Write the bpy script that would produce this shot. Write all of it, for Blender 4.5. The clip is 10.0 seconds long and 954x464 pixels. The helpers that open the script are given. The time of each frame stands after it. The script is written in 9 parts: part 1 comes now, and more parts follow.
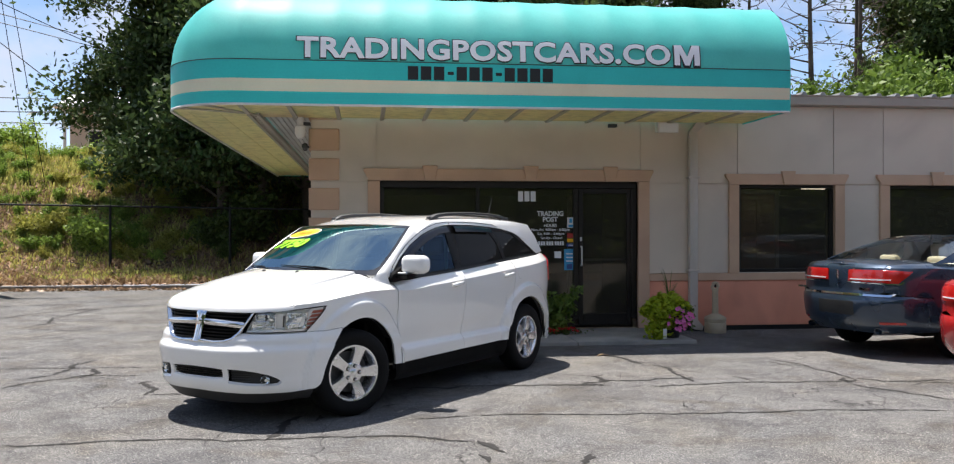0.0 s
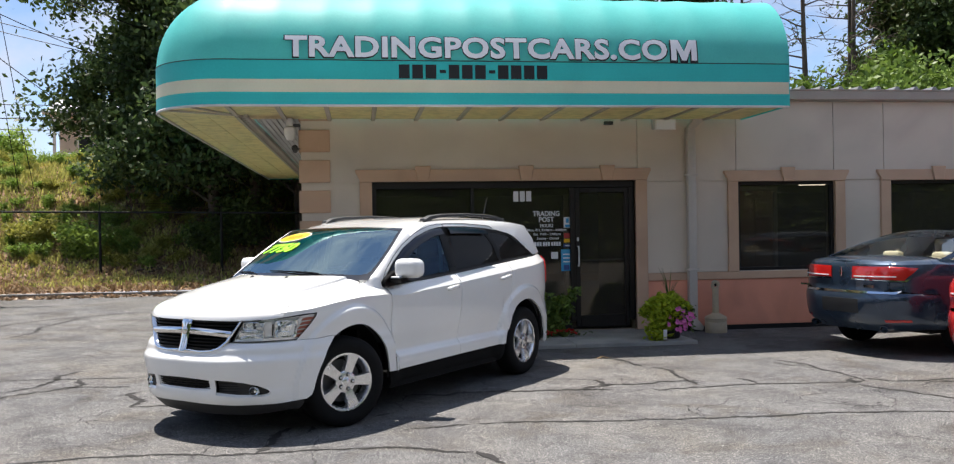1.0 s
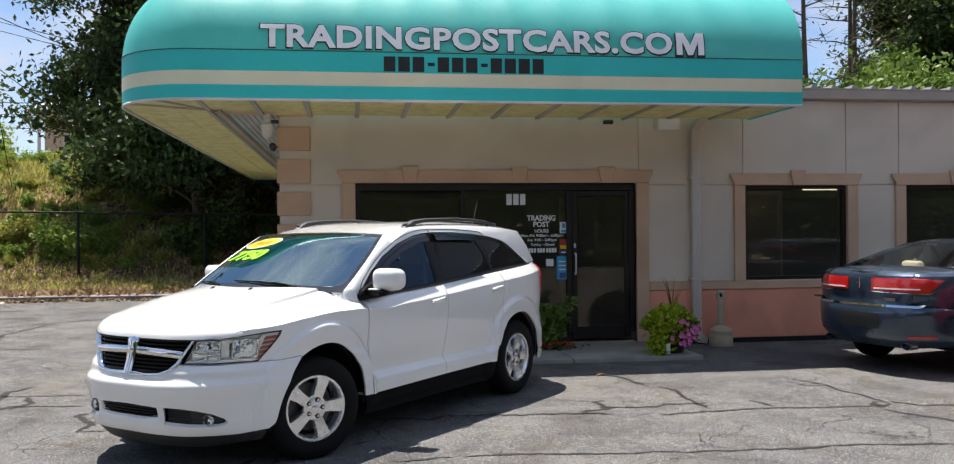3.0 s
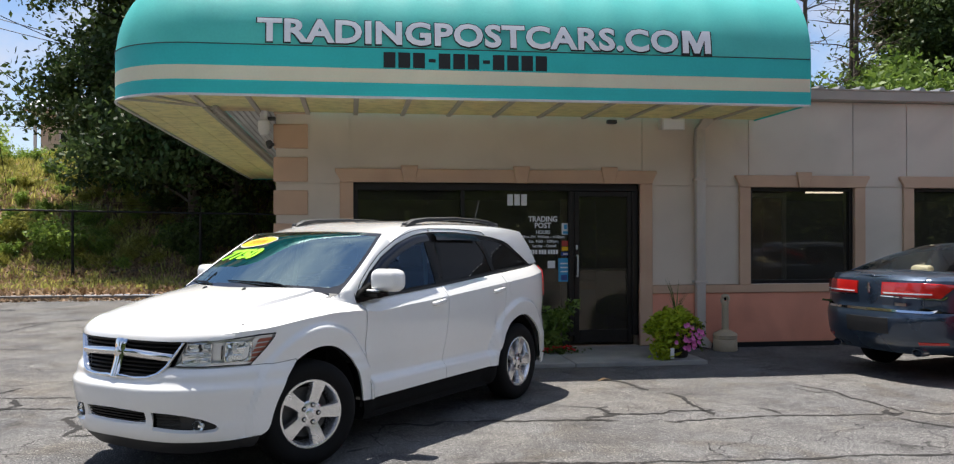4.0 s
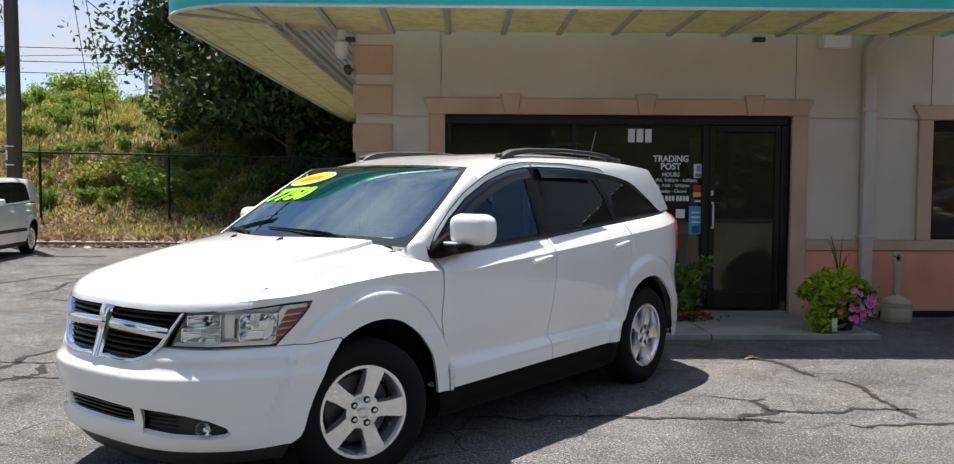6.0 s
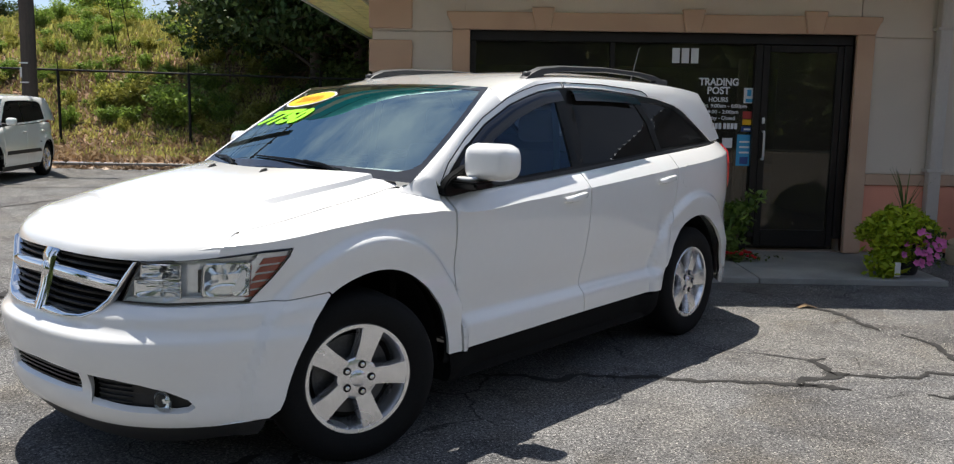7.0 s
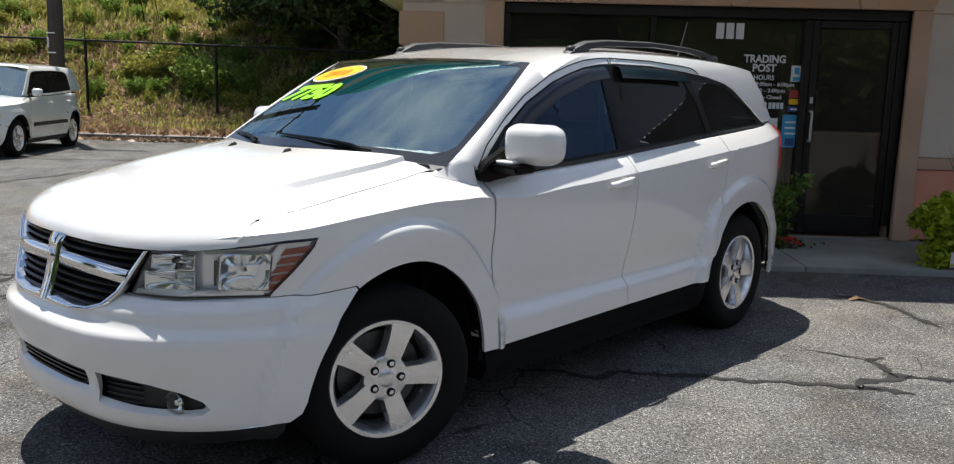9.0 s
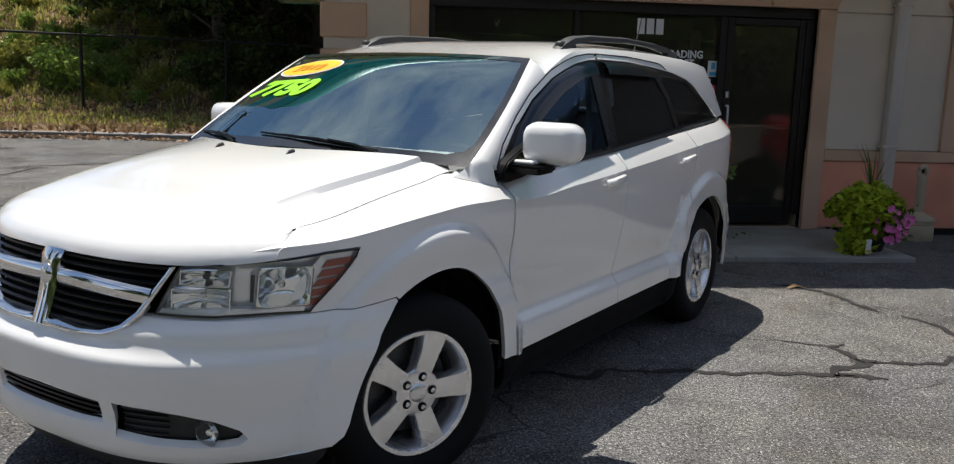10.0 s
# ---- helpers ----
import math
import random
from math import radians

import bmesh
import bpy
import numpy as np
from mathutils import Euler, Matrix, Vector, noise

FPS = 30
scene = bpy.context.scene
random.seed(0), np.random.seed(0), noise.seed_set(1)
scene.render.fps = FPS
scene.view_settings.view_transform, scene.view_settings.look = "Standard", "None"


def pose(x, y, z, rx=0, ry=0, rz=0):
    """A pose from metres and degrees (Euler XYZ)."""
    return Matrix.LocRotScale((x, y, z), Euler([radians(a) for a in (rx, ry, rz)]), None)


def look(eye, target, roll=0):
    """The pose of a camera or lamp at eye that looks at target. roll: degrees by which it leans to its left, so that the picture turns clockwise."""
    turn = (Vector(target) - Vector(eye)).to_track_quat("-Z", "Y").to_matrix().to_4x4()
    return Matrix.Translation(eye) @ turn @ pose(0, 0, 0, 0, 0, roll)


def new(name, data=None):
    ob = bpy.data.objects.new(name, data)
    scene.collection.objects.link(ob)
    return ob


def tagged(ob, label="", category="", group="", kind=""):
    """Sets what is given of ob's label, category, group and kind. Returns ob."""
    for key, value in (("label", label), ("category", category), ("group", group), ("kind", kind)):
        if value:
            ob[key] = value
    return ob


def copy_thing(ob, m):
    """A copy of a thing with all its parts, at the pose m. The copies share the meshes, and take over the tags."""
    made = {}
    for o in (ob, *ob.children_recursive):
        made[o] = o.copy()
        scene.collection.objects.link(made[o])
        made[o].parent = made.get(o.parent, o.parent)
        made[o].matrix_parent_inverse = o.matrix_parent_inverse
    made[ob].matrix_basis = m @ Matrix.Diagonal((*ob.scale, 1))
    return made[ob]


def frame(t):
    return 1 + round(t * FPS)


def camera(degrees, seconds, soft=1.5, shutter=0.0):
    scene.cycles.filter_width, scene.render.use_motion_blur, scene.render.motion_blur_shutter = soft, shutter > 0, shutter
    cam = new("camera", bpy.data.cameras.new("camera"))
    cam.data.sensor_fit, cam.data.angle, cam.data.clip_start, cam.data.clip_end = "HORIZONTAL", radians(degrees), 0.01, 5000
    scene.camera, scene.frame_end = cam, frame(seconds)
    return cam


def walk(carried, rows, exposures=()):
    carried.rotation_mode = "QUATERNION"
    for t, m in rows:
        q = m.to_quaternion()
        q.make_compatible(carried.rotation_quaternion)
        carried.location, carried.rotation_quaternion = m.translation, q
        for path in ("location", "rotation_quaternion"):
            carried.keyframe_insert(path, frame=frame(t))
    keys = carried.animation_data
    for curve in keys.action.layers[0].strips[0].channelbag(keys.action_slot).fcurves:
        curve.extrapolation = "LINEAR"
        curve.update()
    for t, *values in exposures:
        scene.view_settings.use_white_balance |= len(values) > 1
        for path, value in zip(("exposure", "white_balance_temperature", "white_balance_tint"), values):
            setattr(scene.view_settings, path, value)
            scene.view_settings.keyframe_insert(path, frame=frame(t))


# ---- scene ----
cam = camera(56.2, 10.0, 1.2)
PATH = [
    (0, (0.235, 1.5, 1.547), (0.483, 3.484, 1.54), -0.1),
    (0.5, (0.241, 1.58, 1.542), (0.491, 3.565, 1.535), -0.2),
    (1, (0.257, 1.763, 1.552), (0.518, 3.745, 1.547), -0.9),
    (1.5, (0.324, 1.99, 1.551), (0.595, 3.971, 1.546), -0.9),
    (2, (0.393, 2.26, 1.566), (0.665, 4.242, 1.561), -0.5),
    (2.5, (0.404, 2.477, 1.587), (0.677, 4.459, 1.584), -0.6),
    (4, (0.398, 2.809, 1.569), (0.68, 4.789, 1.574), -0.1),
    (4.5, (0.44, 3.16, 1.547), (0.681, 5.145, 1.532), 0.5),
    (5, (0.472, 3.539, 1.517), (0.629, 5.532, 1.482), 0.5),
    (5.2, (0.483, 3.782, 1.513), (0.62, 5.776, 1.464), 0.5),
    (6.3, (0.619, 4.861, 1.465), (0.638, 6.854, 1.294), 0.4),
    (6.5, (0.62, 5.021, 1.469), (0.632, 7.007, 1.238), 0.6),
    (7, (0.66, 5.385, 1.472), (0.635, 7.366, 1.197), 0.9),
    (7.5, (0.675, 5.603, 1.481), (0.599, 7.581, 1.191), 1.3),
    (8, (0.683, 5.641, 1.482), (0.601, 7.613, 1.161), 1.2),
    (8.5, (0.68, 5.656, 1.478), (0.594, 7.628, 1.151), 1.2),
    (9, (0.595, 5.703, 1.481), (0.515, 7.673, 1.15), 1.5),
    (9.5, (0.307, 5.774, 1.499), (0.332, 7.746, 1.162), 1.5),
    (10, (-0.019, 5.874, 1.482), (0.203, 7.833, 1.142), 1.7),
]
EXPOSURES = [(0, 1.12, 6500, 13), (5.0, 0.99, 6500, 12), (6.5, 1.0, 6480, 11), (7.5, 0.68, 6480, 11), (8.5, 0.72, 6480, 11), (9.5, 0.74, 6480, 11), (10, 0.48, 6480, 11)]
walk(cam, [(t, look(eye, target, roll)) for t, eye, target, roll in PATH], EXPOSURES)

# ---- world and sun ----
SUN_TO = Vector((-0.175, 0.235, 1.0)).normalized()
world = bpy.data.worlds.new("sky")
scene.world = world
world.use_nodes = True
wn, wl = world.node_tree.nodes, world.node_tree.links
wn.clear()
w_out = wn.new("ShaderNodeOutputWorld")
w_bg = wn.new("ShaderNodeBackground")
w_sky = wn.new("ShaderNodeTexSky")
w_sky.sky_type = "NISHITA"
w_sky.sun_disc = False
w_sky.sun_elevation = math.asin(SUN_TO.z)
w_sky.sun_rotation = math.atan2(SUN_TO.x, SUN_TO.y)
w_sky.air_density, w_sky.dust_density = 0.78, 0.1
w_bg.inputs["Strength"].default_value = 0.08
# loose summer clouds
w_tc = wn.new("ShaderNodeTexCoord")
w_map = wn.new("ShaderNodeMapping")
w_map.inputs["Scale"].default_value = (1.0, 1.0, 1.6)
w_map.inputs["Location"].default_value = (1.7, 0.4, 0.6)
w_noise = wn.new("ShaderNodeTexNoise")
w_noise.inputs["Scale"].default_value = 3.2
w_noise.inputs["Detail"].default_value = 9.0
w_noise.inputs["Roughness"].default_value = 0.58
w_ramp = wn.new("ShaderNodeValToRGB")
w_ramp.color_ramp.elements[0].position = 0.44
w_ramp.color_ramp.elements[1].position = 0.60
w_mix = wn.new("ShaderNodeMixRGB")
w_mix.inputs["Color2"].default_value = (4.3, 4.7, 5.5, 1)
wl.new(w_tc.outputs["Generated"], w_map.inputs["Vector"])
wl.new(w_map.outputs["Vector"], w_noise.inputs["Vector"])
wl.new(w_noise.outputs["Fac"], w_ramp.inputs["Fac"])
wl.new(w_ramp.outputs["Color"], w_mix.inputs["Fac"])
wl.new(w_sky.outputs["Color"], w_mix.inputs["Color1"])
wl.new(w_mix.outputs["Color"], w_bg.inputs["Color"])
wl.new(w_bg.outputs["Background"], w_out.inputs["Surface"])

sun_data = bpy.data.lights.new("sun", "SUN")
sun_data.energy, sun_data.angle, sun_data.color = 4.2, radians(0.53), (1.0, 0.955, 0.88)
sun_ob = new("sun", sun_data)
sun_ob.matrix_world = look(SUN_TO * 60, (0, 0, 0))

# ---- materials ----


def surface(name, dark, light, rough=0.6, metal=0.0, scale=6.0, fine=60.0, bump=0.1, spread=0.5, coat=0.0,
            rough_var=0.08, stain=0.0, stain_scale=0.7, spec=0.5, depth=0.01, stretch=(1, 1, 1)):
    """A painted, stone or plastic surface with broad mottling, fine grain, stains and relief."""
    m = bpy.data.materials.new(name)
    m.use_nodes = True
    n, k = m.node_tree.nodes, m.node_tree.links
    b = n["Principled BSDF"]
    tc, mp = n.new("ShaderNodeTexCoord"), n.new("ShaderNodeMapping")
    mp.inputs["Scale"].default_value = stretch
    k.new(tc.outputs["Object"], mp.inputs["Vector"])
    big, small = n.new("ShaderNodeTexNoise"), n.new("ShaderNodeTexNoise")
    big.inputs["Scale"].default_value, big.inputs["Detail"].default_value = scale, 6.0
    small.inputs["Scale"].default_value, small.inputs["Detail"].default_value = fine, 3.0
    for t in (big, small):
        k.new(mp.outputs["Vector"], t.inputs["Vector"])
    add = n.new("ShaderNodeMath")
    add.operation = "MULTIPLY_ADD"
    add.inputs[1].default_value = 0.45
    k.new(small.outputs["Fac"], add.inputs[0])
    half = n.new("ShaderNodeMath")
    half.operation = "MULTIPLY"
    half.inputs[1].default_value = 0.55
    k.new(big.outputs["Fac"], half.inputs[0])
    k.new(half.outputs[0], add.inputs[2])
    ramp = n.new("ShaderNodeValToRGB")
    e = ramp.color_ramp.elements
    e[0].position, e[1].position = 0.5 - spread * 0.4, 0.5 + spread * 0.4
    e[0].color, e[1].color = (*dark, 1), (*light, 1)
    k.new(add.outputs[0], ramp.inputs["Fac"])
    colour = ramp.outputs["Color"]
    if stain:
        st = n.new("ShaderNodeTexNoise")
        st.inputs["Scale"].default_value, st.inputs["Detail"].default_value = stain_scale, 8.0
        st.inputs["Distortion"].default_value = 0.6
        k.new(mp.outputs["Vector"], st.inputs["Vector"])
        sr = n.new("ShaderNodeValToRGB")
        sr.color_ramp.elements[0].position, sr.color_ramp.elements[1].position = 0.42, 0.68
        sr.color_ramp.elements[0].color = (1, 1, 1, 1)
        sr.color_ramp.elements[1].color = (1 - stain, 1 - stain, 1 - stain * 0.95, 1)
        k.new(st.outputs["Fac"], sr.inputs["Fac"])
        mul = n.new("ShaderNodeMixRGB")
        mul.blend_type, mul.inputs["Fac"].default_value = "MULTIPLY", 1.0
        k.new(colour, mul.inputs["Color1"])
        k.new(sr.outputs["Color"], mul.inputs["Color2"])
        colour = mul.outputs["Color"]
    k.new(colour, b.inputs["Base Color"])
    rr = n.new("ShaderNodeMapRange")
    rr.inputs["To Min"].default_value, rr.inputs["To Max"].default_value = max(0.02, rough - rough_var), min(1, rough + rough_var)
    k.new(big.outputs["Fac"], rr.inputs["Value"])
    k.new(rr.outputs["Result"], b.inputs["Roughness"])
    b.inputs["Metallic"].default_value = metal
    b.inputs["Specular IOR Level"].default_value = spec
    if coat:
        b.inputs["Coat Weight"].default_value, b.inputs["Coat Roughness"].default_value = coat, 0.03
    if bump:
        bp = n.new("ShaderNodeBump")
        bp.inputs["Strength"].default_value, bp.inputs["Distance"].default_value = bump, depth
        k.new(add.outputs[0], bp.inputs["Height"])
        k.new(bp.outputs["Normal"], b.inputs["Normal"])
    return m


def grey(v):
    return (v, v, v)


def glass(name, tint, ior=1.5, rough=0.0, gloss=1.0, film=0.0):
    """A thin pane: tinted see-through with a mirror gloss that grows at grazing angles."""
    m = bpy.data.materials.new(name)
    m.use_nodes = True
    n, k = m.node_tree.nodes, m.node_tree.links
    n.remove(n["Principled BSDF"])
    tr, gl, fr, mx = n.new("ShaderNodeBsdfTransparent"), n.new("ShaderNodeBsdfGlossy"), n.new("ShaderNodeFresnel"), n.new("ShaderNodeMixShader")
    tr.inputs["Color"].default_value = (*tint, 1)
    gl.inputs["Roughness"].default_value = rough
    gl.inputs["Color"].default_value = (*gloss, 1) if isinstance(gloss, tuple) else (gloss, gloss, gloss, 1)
    fr.inputs["IOR"].default_value = ior
    k.new(fr.outputs["Fac"], mx.inputs["Fac"])
    k.new(tr.outputs["BSDF"], mx.inputs[1])
    k.new(gl.outputs["BSDF"], mx.inputs[2])
    last = mx
    if film:
        # a thin uneven grey-brown diffuse film over the pane
        df, fm, ns, mr = n.new("ShaderNodeBsdfDiffuse"), n.new("ShaderNodeMixShader"), n.new("ShaderNodeTexNoise"), n.new("ShaderNodeMapRange")
        df.inputs["Color"].default_value = (0.36, 0.33, 0.28, 1)
        ns.inputs["Scale"].default_value, ns.inputs["Detail"].default_value = 1.7, 6.0
        mr.inputs["To Min"].default_value, mr.inputs["To Max"].default_value = film * 0.7, film * 1.3
        k.new(ns.outputs["Fac"], mr.inputs["Value"])
        k.new(mr.outputs["Result"], fm.inputs["Fac"])
        k.new(mx.outputs["Shader"], fm.inputs[1])
        k.new(df.outputs["BSDF"], fm.inputs[2])
        last = fm
    k.new(last.outputs["Shader"], n["Material Output"].inputs["Surface"])
    return m


def leafy(name, dark, light, through_light=0.35, rough=0.5):
    """Leaves: each one its own shade, with light coming through."""
    m = bpy.data.materials.new(name)
    m.use_nodes = True
    n, k = m.node_tree.nodes, m.node_tree.links
    b = n["Principled BSDF"]
    g = n.new("ShaderNodeNewGeometry")
    tc, ns = n.new("ShaderNodeTexCoord"), n.new("ShaderNodeTexNoise")
    ns.inputs["Scale"].default_value = 0.8
    k.new(tc.outputs["Object"], ns.inputs["Vector"])
    ad = n.new("ShaderNodeMath")
    ad.operation = "MULTIPLY_ADD"
    ad.inputs[1].default_value = 0.55
    k.new(g.outputs["Random Per Island"], ad.inputs[0])
    hf = n.new("ShaderNodeMath")
    hf.operation = "MULTIPLY"
    hf.inputs[1].default_value = 0.5
    k.new(ns.outputs["Fac"], hf.inputs[0])
    k.new(hf.outputs[0], ad.inputs[2])
    ramp = n.new("ShaderNodeValToRGB")
    ramp.color_ramp.elements[0].position, ramp.color_ramp.elements[1].position = 0.15, 0.8
    ramp.color_ramp.elements[0].color, ramp.color_ramp.elements[1].color = (*dark, 1), (*light, 1)
    k.new(ad.outputs[0], ramp.inputs["Fac"])
    k.new(ramp.outputs["Color"], b.inputs["Base Color"])
    b.inputs["Roughness"].default_value = rough
    b.inputs["Specular IOR Level"].default_value = 0.3
    tl, mx = n.new("ShaderNodeBsdfTranslucent"), n.new("ShaderNodeMixShader")
    k.new(ramp.outputs["Color"], tl.inputs["Color"])
    mx.inputs["Fac"].default_value = through_light
    k.new(b.outputs["BSDF"], mx.inputs[1])
    k.new(tl.outputs["BSDF"], mx.inputs[2])
    k.new(mx.outputs["Shader"], n["Material Output"].inputs["Surface"])
    return m


def cloth(name, dark, light, through_light=0.3, stain=0.08, stain_scale=1.5):
    """Awning fabric that lets some of the sun through."""
    m = surface(name, dark, light, rough=0.55, scale=1.3, fine=40, bump=0.05, spread=0.6, stain=stain, stain_scale=stain_scale)
    n, k = m.node_tree.nodes, m.node_tree.links
    b = n["Principled BSDF"]
    tl, mx = n.new("ShaderNodeBsdfTranslucent"), n.new("ShaderNodeMixShader")
    src = b.inputs["Base Color"].links[0].from_socket
    k.new(src, tl.inputs["Color"])
    mx.inputs["Fac"].default_value = through_light
    k.new(b.outputs["BSDF"], mx.inputs[1])
    k.new(tl.outputs["BSDF"], mx.inputs[2])
    k.new(mx.outputs["Shader"], n["Material Output"].inputs["Surface"])
    return m


M = {}
M["asphalt"] = surface("asphalt", (0.045, 0.0447, 0.0443), (0.230, 0.225, 0.217), rough=0.88, scale=70, fine=260, bump=0.7, spread=0.28, stain=0.30, stain_scale=1.3, depth=0.008, rough_var=0.06, spec=0.15)
# stones of their own shade, pale chips, hairline cracks and worn brownish areas in the asphalt
an, ak = M["asphalt"].node_tree.nodes, M["asphalt"].node_tree.links
a_b, a_tc = an["Principled BSDF"], an.new("ShaderNodeTexCoord")


def asphalt_times(factor):
    """Multiplies the asphalt's colour by one more factor."""
    mul = an.new("ShaderNodeMixRGB")
    mul.blend_type, mul.inputs["Fac"].default_value = "MULTIPLY", 1.0
    ak.new(a_b.inputs["Base Color"].links[0].from_socket, mul.inputs["Color1"])
    ak.new(factor, mul.inputs["Color2"])
    ak.new(mul.outputs["Color"], a_b.inputs["Base Color"])


def a_ramp(source, stops):
    """A colour ramp over a value: (position, colour) pairs."""
    r = an.new("ShaderNodeValToRGB")
    while len(r.color_ramp.elements) < len(stops):
        r.color_ramp.elements.new(0.5)
    for e, (at, c) in zip(r.color_ramp.elements, stops):
        e.position, e.color = at, (*c, 1)
    ak.new(source, r.inputs["Fac"])
    return r.outputs["Color"]


def a_noise(scale, detail, distort=0.0):
    t = an.new("ShaderNodeTexNoise")
    t.inputs["Scale"].default_value, t.inputs["Detail"].default_value, t.inputs["Distortion"].default_value = scale, detail, distort
    ak.new(a_tc.outputs["Object"], t.inputs["Vector"])
    return t


a_vor, a_map, a_sep = an.new("ShaderNodeTexVoronoi"), an.new("ShaderNodeMapRange"), an.new("ShaderNodeSeparateColor")
a_vor.inputs["Scale"].default_value = 170.0
a_map.inputs["To Min"].default_value, a_map.inputs["To Max"].default_value = 0.45, 1.55
ak.new(a_tc.outputs["Object"], a_vor.inputs["Vector"])
ak.new(a_vor.outputs["Color"], a_sep.inputs["Color"])
ak.new(a_sep.outputs["Red"], a_map.inputs["Value"])
asphalt_times(a_map.outputs["Result"])
asphalt_times(a_ramp(a_sep.outputs["Green"], [(0.0, grey(0.97)), (0.955, grey(0.97)), (0.965, grey(1.0))]))
a_chip = an.new("ShaderNodeMixRGB")
a_chip.inputs["Color2"].default_value = (0.46, 0.44, 0.40, 1)
ak.new(a_ramp(a_sep.outputs["Blue"], [(0.0, grey(0.0)), (0.968, grey(0.0)), (0.975, grey(0.75))]), a_chip.inputs["Fac"])
ak.new(a_b.inputs["Base Color"].links[0].from_socket, a_chip.inputs["Color1"])
ak.new(a_chip.outputs["Color"], a_b.inputs["Base Color"])
# worn brownish and bluish areas, streaked by traffic
asphalt_times(a_ramp(a_noise(0.55, 7.0, 0.8).outputs["Fac"], [(0.30, (1.05, 1.02, 0.96)), (0.50, (1.0, 1.0, 1.0)), (0.68, (0.90, 0.92, 0.95))]))
asphalt_times(a_ramp(a_noise(3.7, 8.0, 1.2).outputs["Fac"], [(0.36, grey(0.80)), (0.46, grey(1.0)), (0.62, grey(1.06))]))
asphalt_times(a_ramp(a_noise(1.5, 9.0, 0.7).outputs["Fac"], [(0.34, (0.86, 0.82, 0.76)), (0.48, (1.0, 1.0, 1.0)), (0.66, (1.07, 1.06, 1.04))]))
# hairline cracks
a_warp, a_add, a_edge = a_noise(1.6, 6.0), an.new("ShaderNodeMixRGB"), an.new("ShaderNodeTexVoronoi")
a_add.blend_type, a_add.inputs["Fac"].default_value = "ADD", 0.55
ak.new(a_tc.outputs["Object"], a_add.inputs["Color1"])
ak.new(a_warp.outputs["Color"], a_add.inputs["Color2"])
a_edge.feature = "DISTANCE_TO_EDGE"
a_edge.inputs["Scale"].default_value = 0.85
ak.new(a_add.outputs["Color"], a_edge.inputs["Vector"])
a_line = a_ramp(a_edge.outputs["Distance"], [(0.0, grey(1.0)), (0.0035, grey(0.8)), (0.007, grey(0.0))])
a_where = a_ramp(a_noise(0.8, 4.0).outputs["Fac"], [(0.47, grey(0.0)), (0.58, grey(1.0))])
a_both = an.new("ShaderNodeMixRGB")
a_both.blend_type, a_both.inputs["Fac"].default_value = "MULTIPLY", 1.0
ak.new(a_line, a_both.inputs["Color1"])
ak.new(a_where, a_both.inputs["Color2"])
asphalt_times(a_ramp(a_both.outputs["Color"], [(0.0, grey(1.0)), (1.0, grey(0.30))]))
M["crack_fill"] = surface("crack_fill", (0.014, 0.0135, 0.013), (0.040, 0.038, 0.035), rough=0.85, spec=0.3, scale=8, fine=90, bump=0.3)
M["stucco"] = surface("stucco", (0.60, 0.52, 0.425), (0.68, 0.60, 0.50), rough=0.9, scale=1.1, fine=190, bump=0.35, spread=0.8, stain=0.13, stain_scale=0.9, depth=0.004)
M["stucco_trim"] = surface("stucco_trim", (0.53, 0.345, 0.23), (0.61, 0.42, 0.29), rough=0.9, scale=1.6, fine=190, bump=0.35, spread=0.8, stain=0.12, stain_scale=1.4, depth=0.004)
M["stucco_pink"] = surface("stucco_pink", (0.74, 0.29, 0.185), (0.84, 0.38, 0.25), rough=0.85, scale=1.2, fine=190, bump=0.35, spread=0.8, stain=0.2, stain_scale=1.0, depth=0.004)
M["concrete"] = surface("concrete", (0.25, 0.25, 0.225), (0.37, 0.365, 0.33), rough=0.9, scale=2.2, fine=110, bump=0.3, stain=0.3, stain_scale=1.3, depth=0.006)
M["kerb_stone"] = surface("kerb_stone", (0.09, 0.085, 0.078), (0.24, 0.225, 0.205), rough=0.9, scale=3, fine=80, bump=0.4, stain=0.3, depth=0.008)
# the dome's teal is paler than the band's: its sheen is in the colour
M["teal"] = cloth("teal", (0.085, 0.56, 0.53), (0.115, 0.66, 0.62), 0.3)
M["teal_band"] = cloth("teal_band", (0.020, 0.47, 0.46), (0.032, 0.56, 0.55), 0.10)
M["top_sheet"] = cloth("top_sheet", (0.74, 0.71, 0.58), (0.84, 0.81, 0.68), 0.65)
M["cream"] = cloth("cream", (0.78, 0.69, 0.54), (0.86, 0.77, 0.62))
M["bronze"] = surface("bronze", (0.016, 0.014, 0.013), (0.030, 0.027, 0.024), rough=0.42, metal=0.6, scale=3, fine=60, bump=0.02)
M["soffit_panel"] = cloth("soffit_panel", (0.84, 0.68, 0.40), (0.93, 0.79, 0.52), 0.5, 0.22, 6.0)
M["soffit_metal"] = surface("soffit_metal", (0.55, 0.55, 0.54), (0.68, 0.68, 0.66), rough=0.5, scale=2, fine=40, bump=0.05, stain=0.15)
M["dark_steel"] = surface("dark_steel", grey(0.05), grey(0.10), rough=0.55, metal=0.5, scale=5, fine=60, bump=0.1)
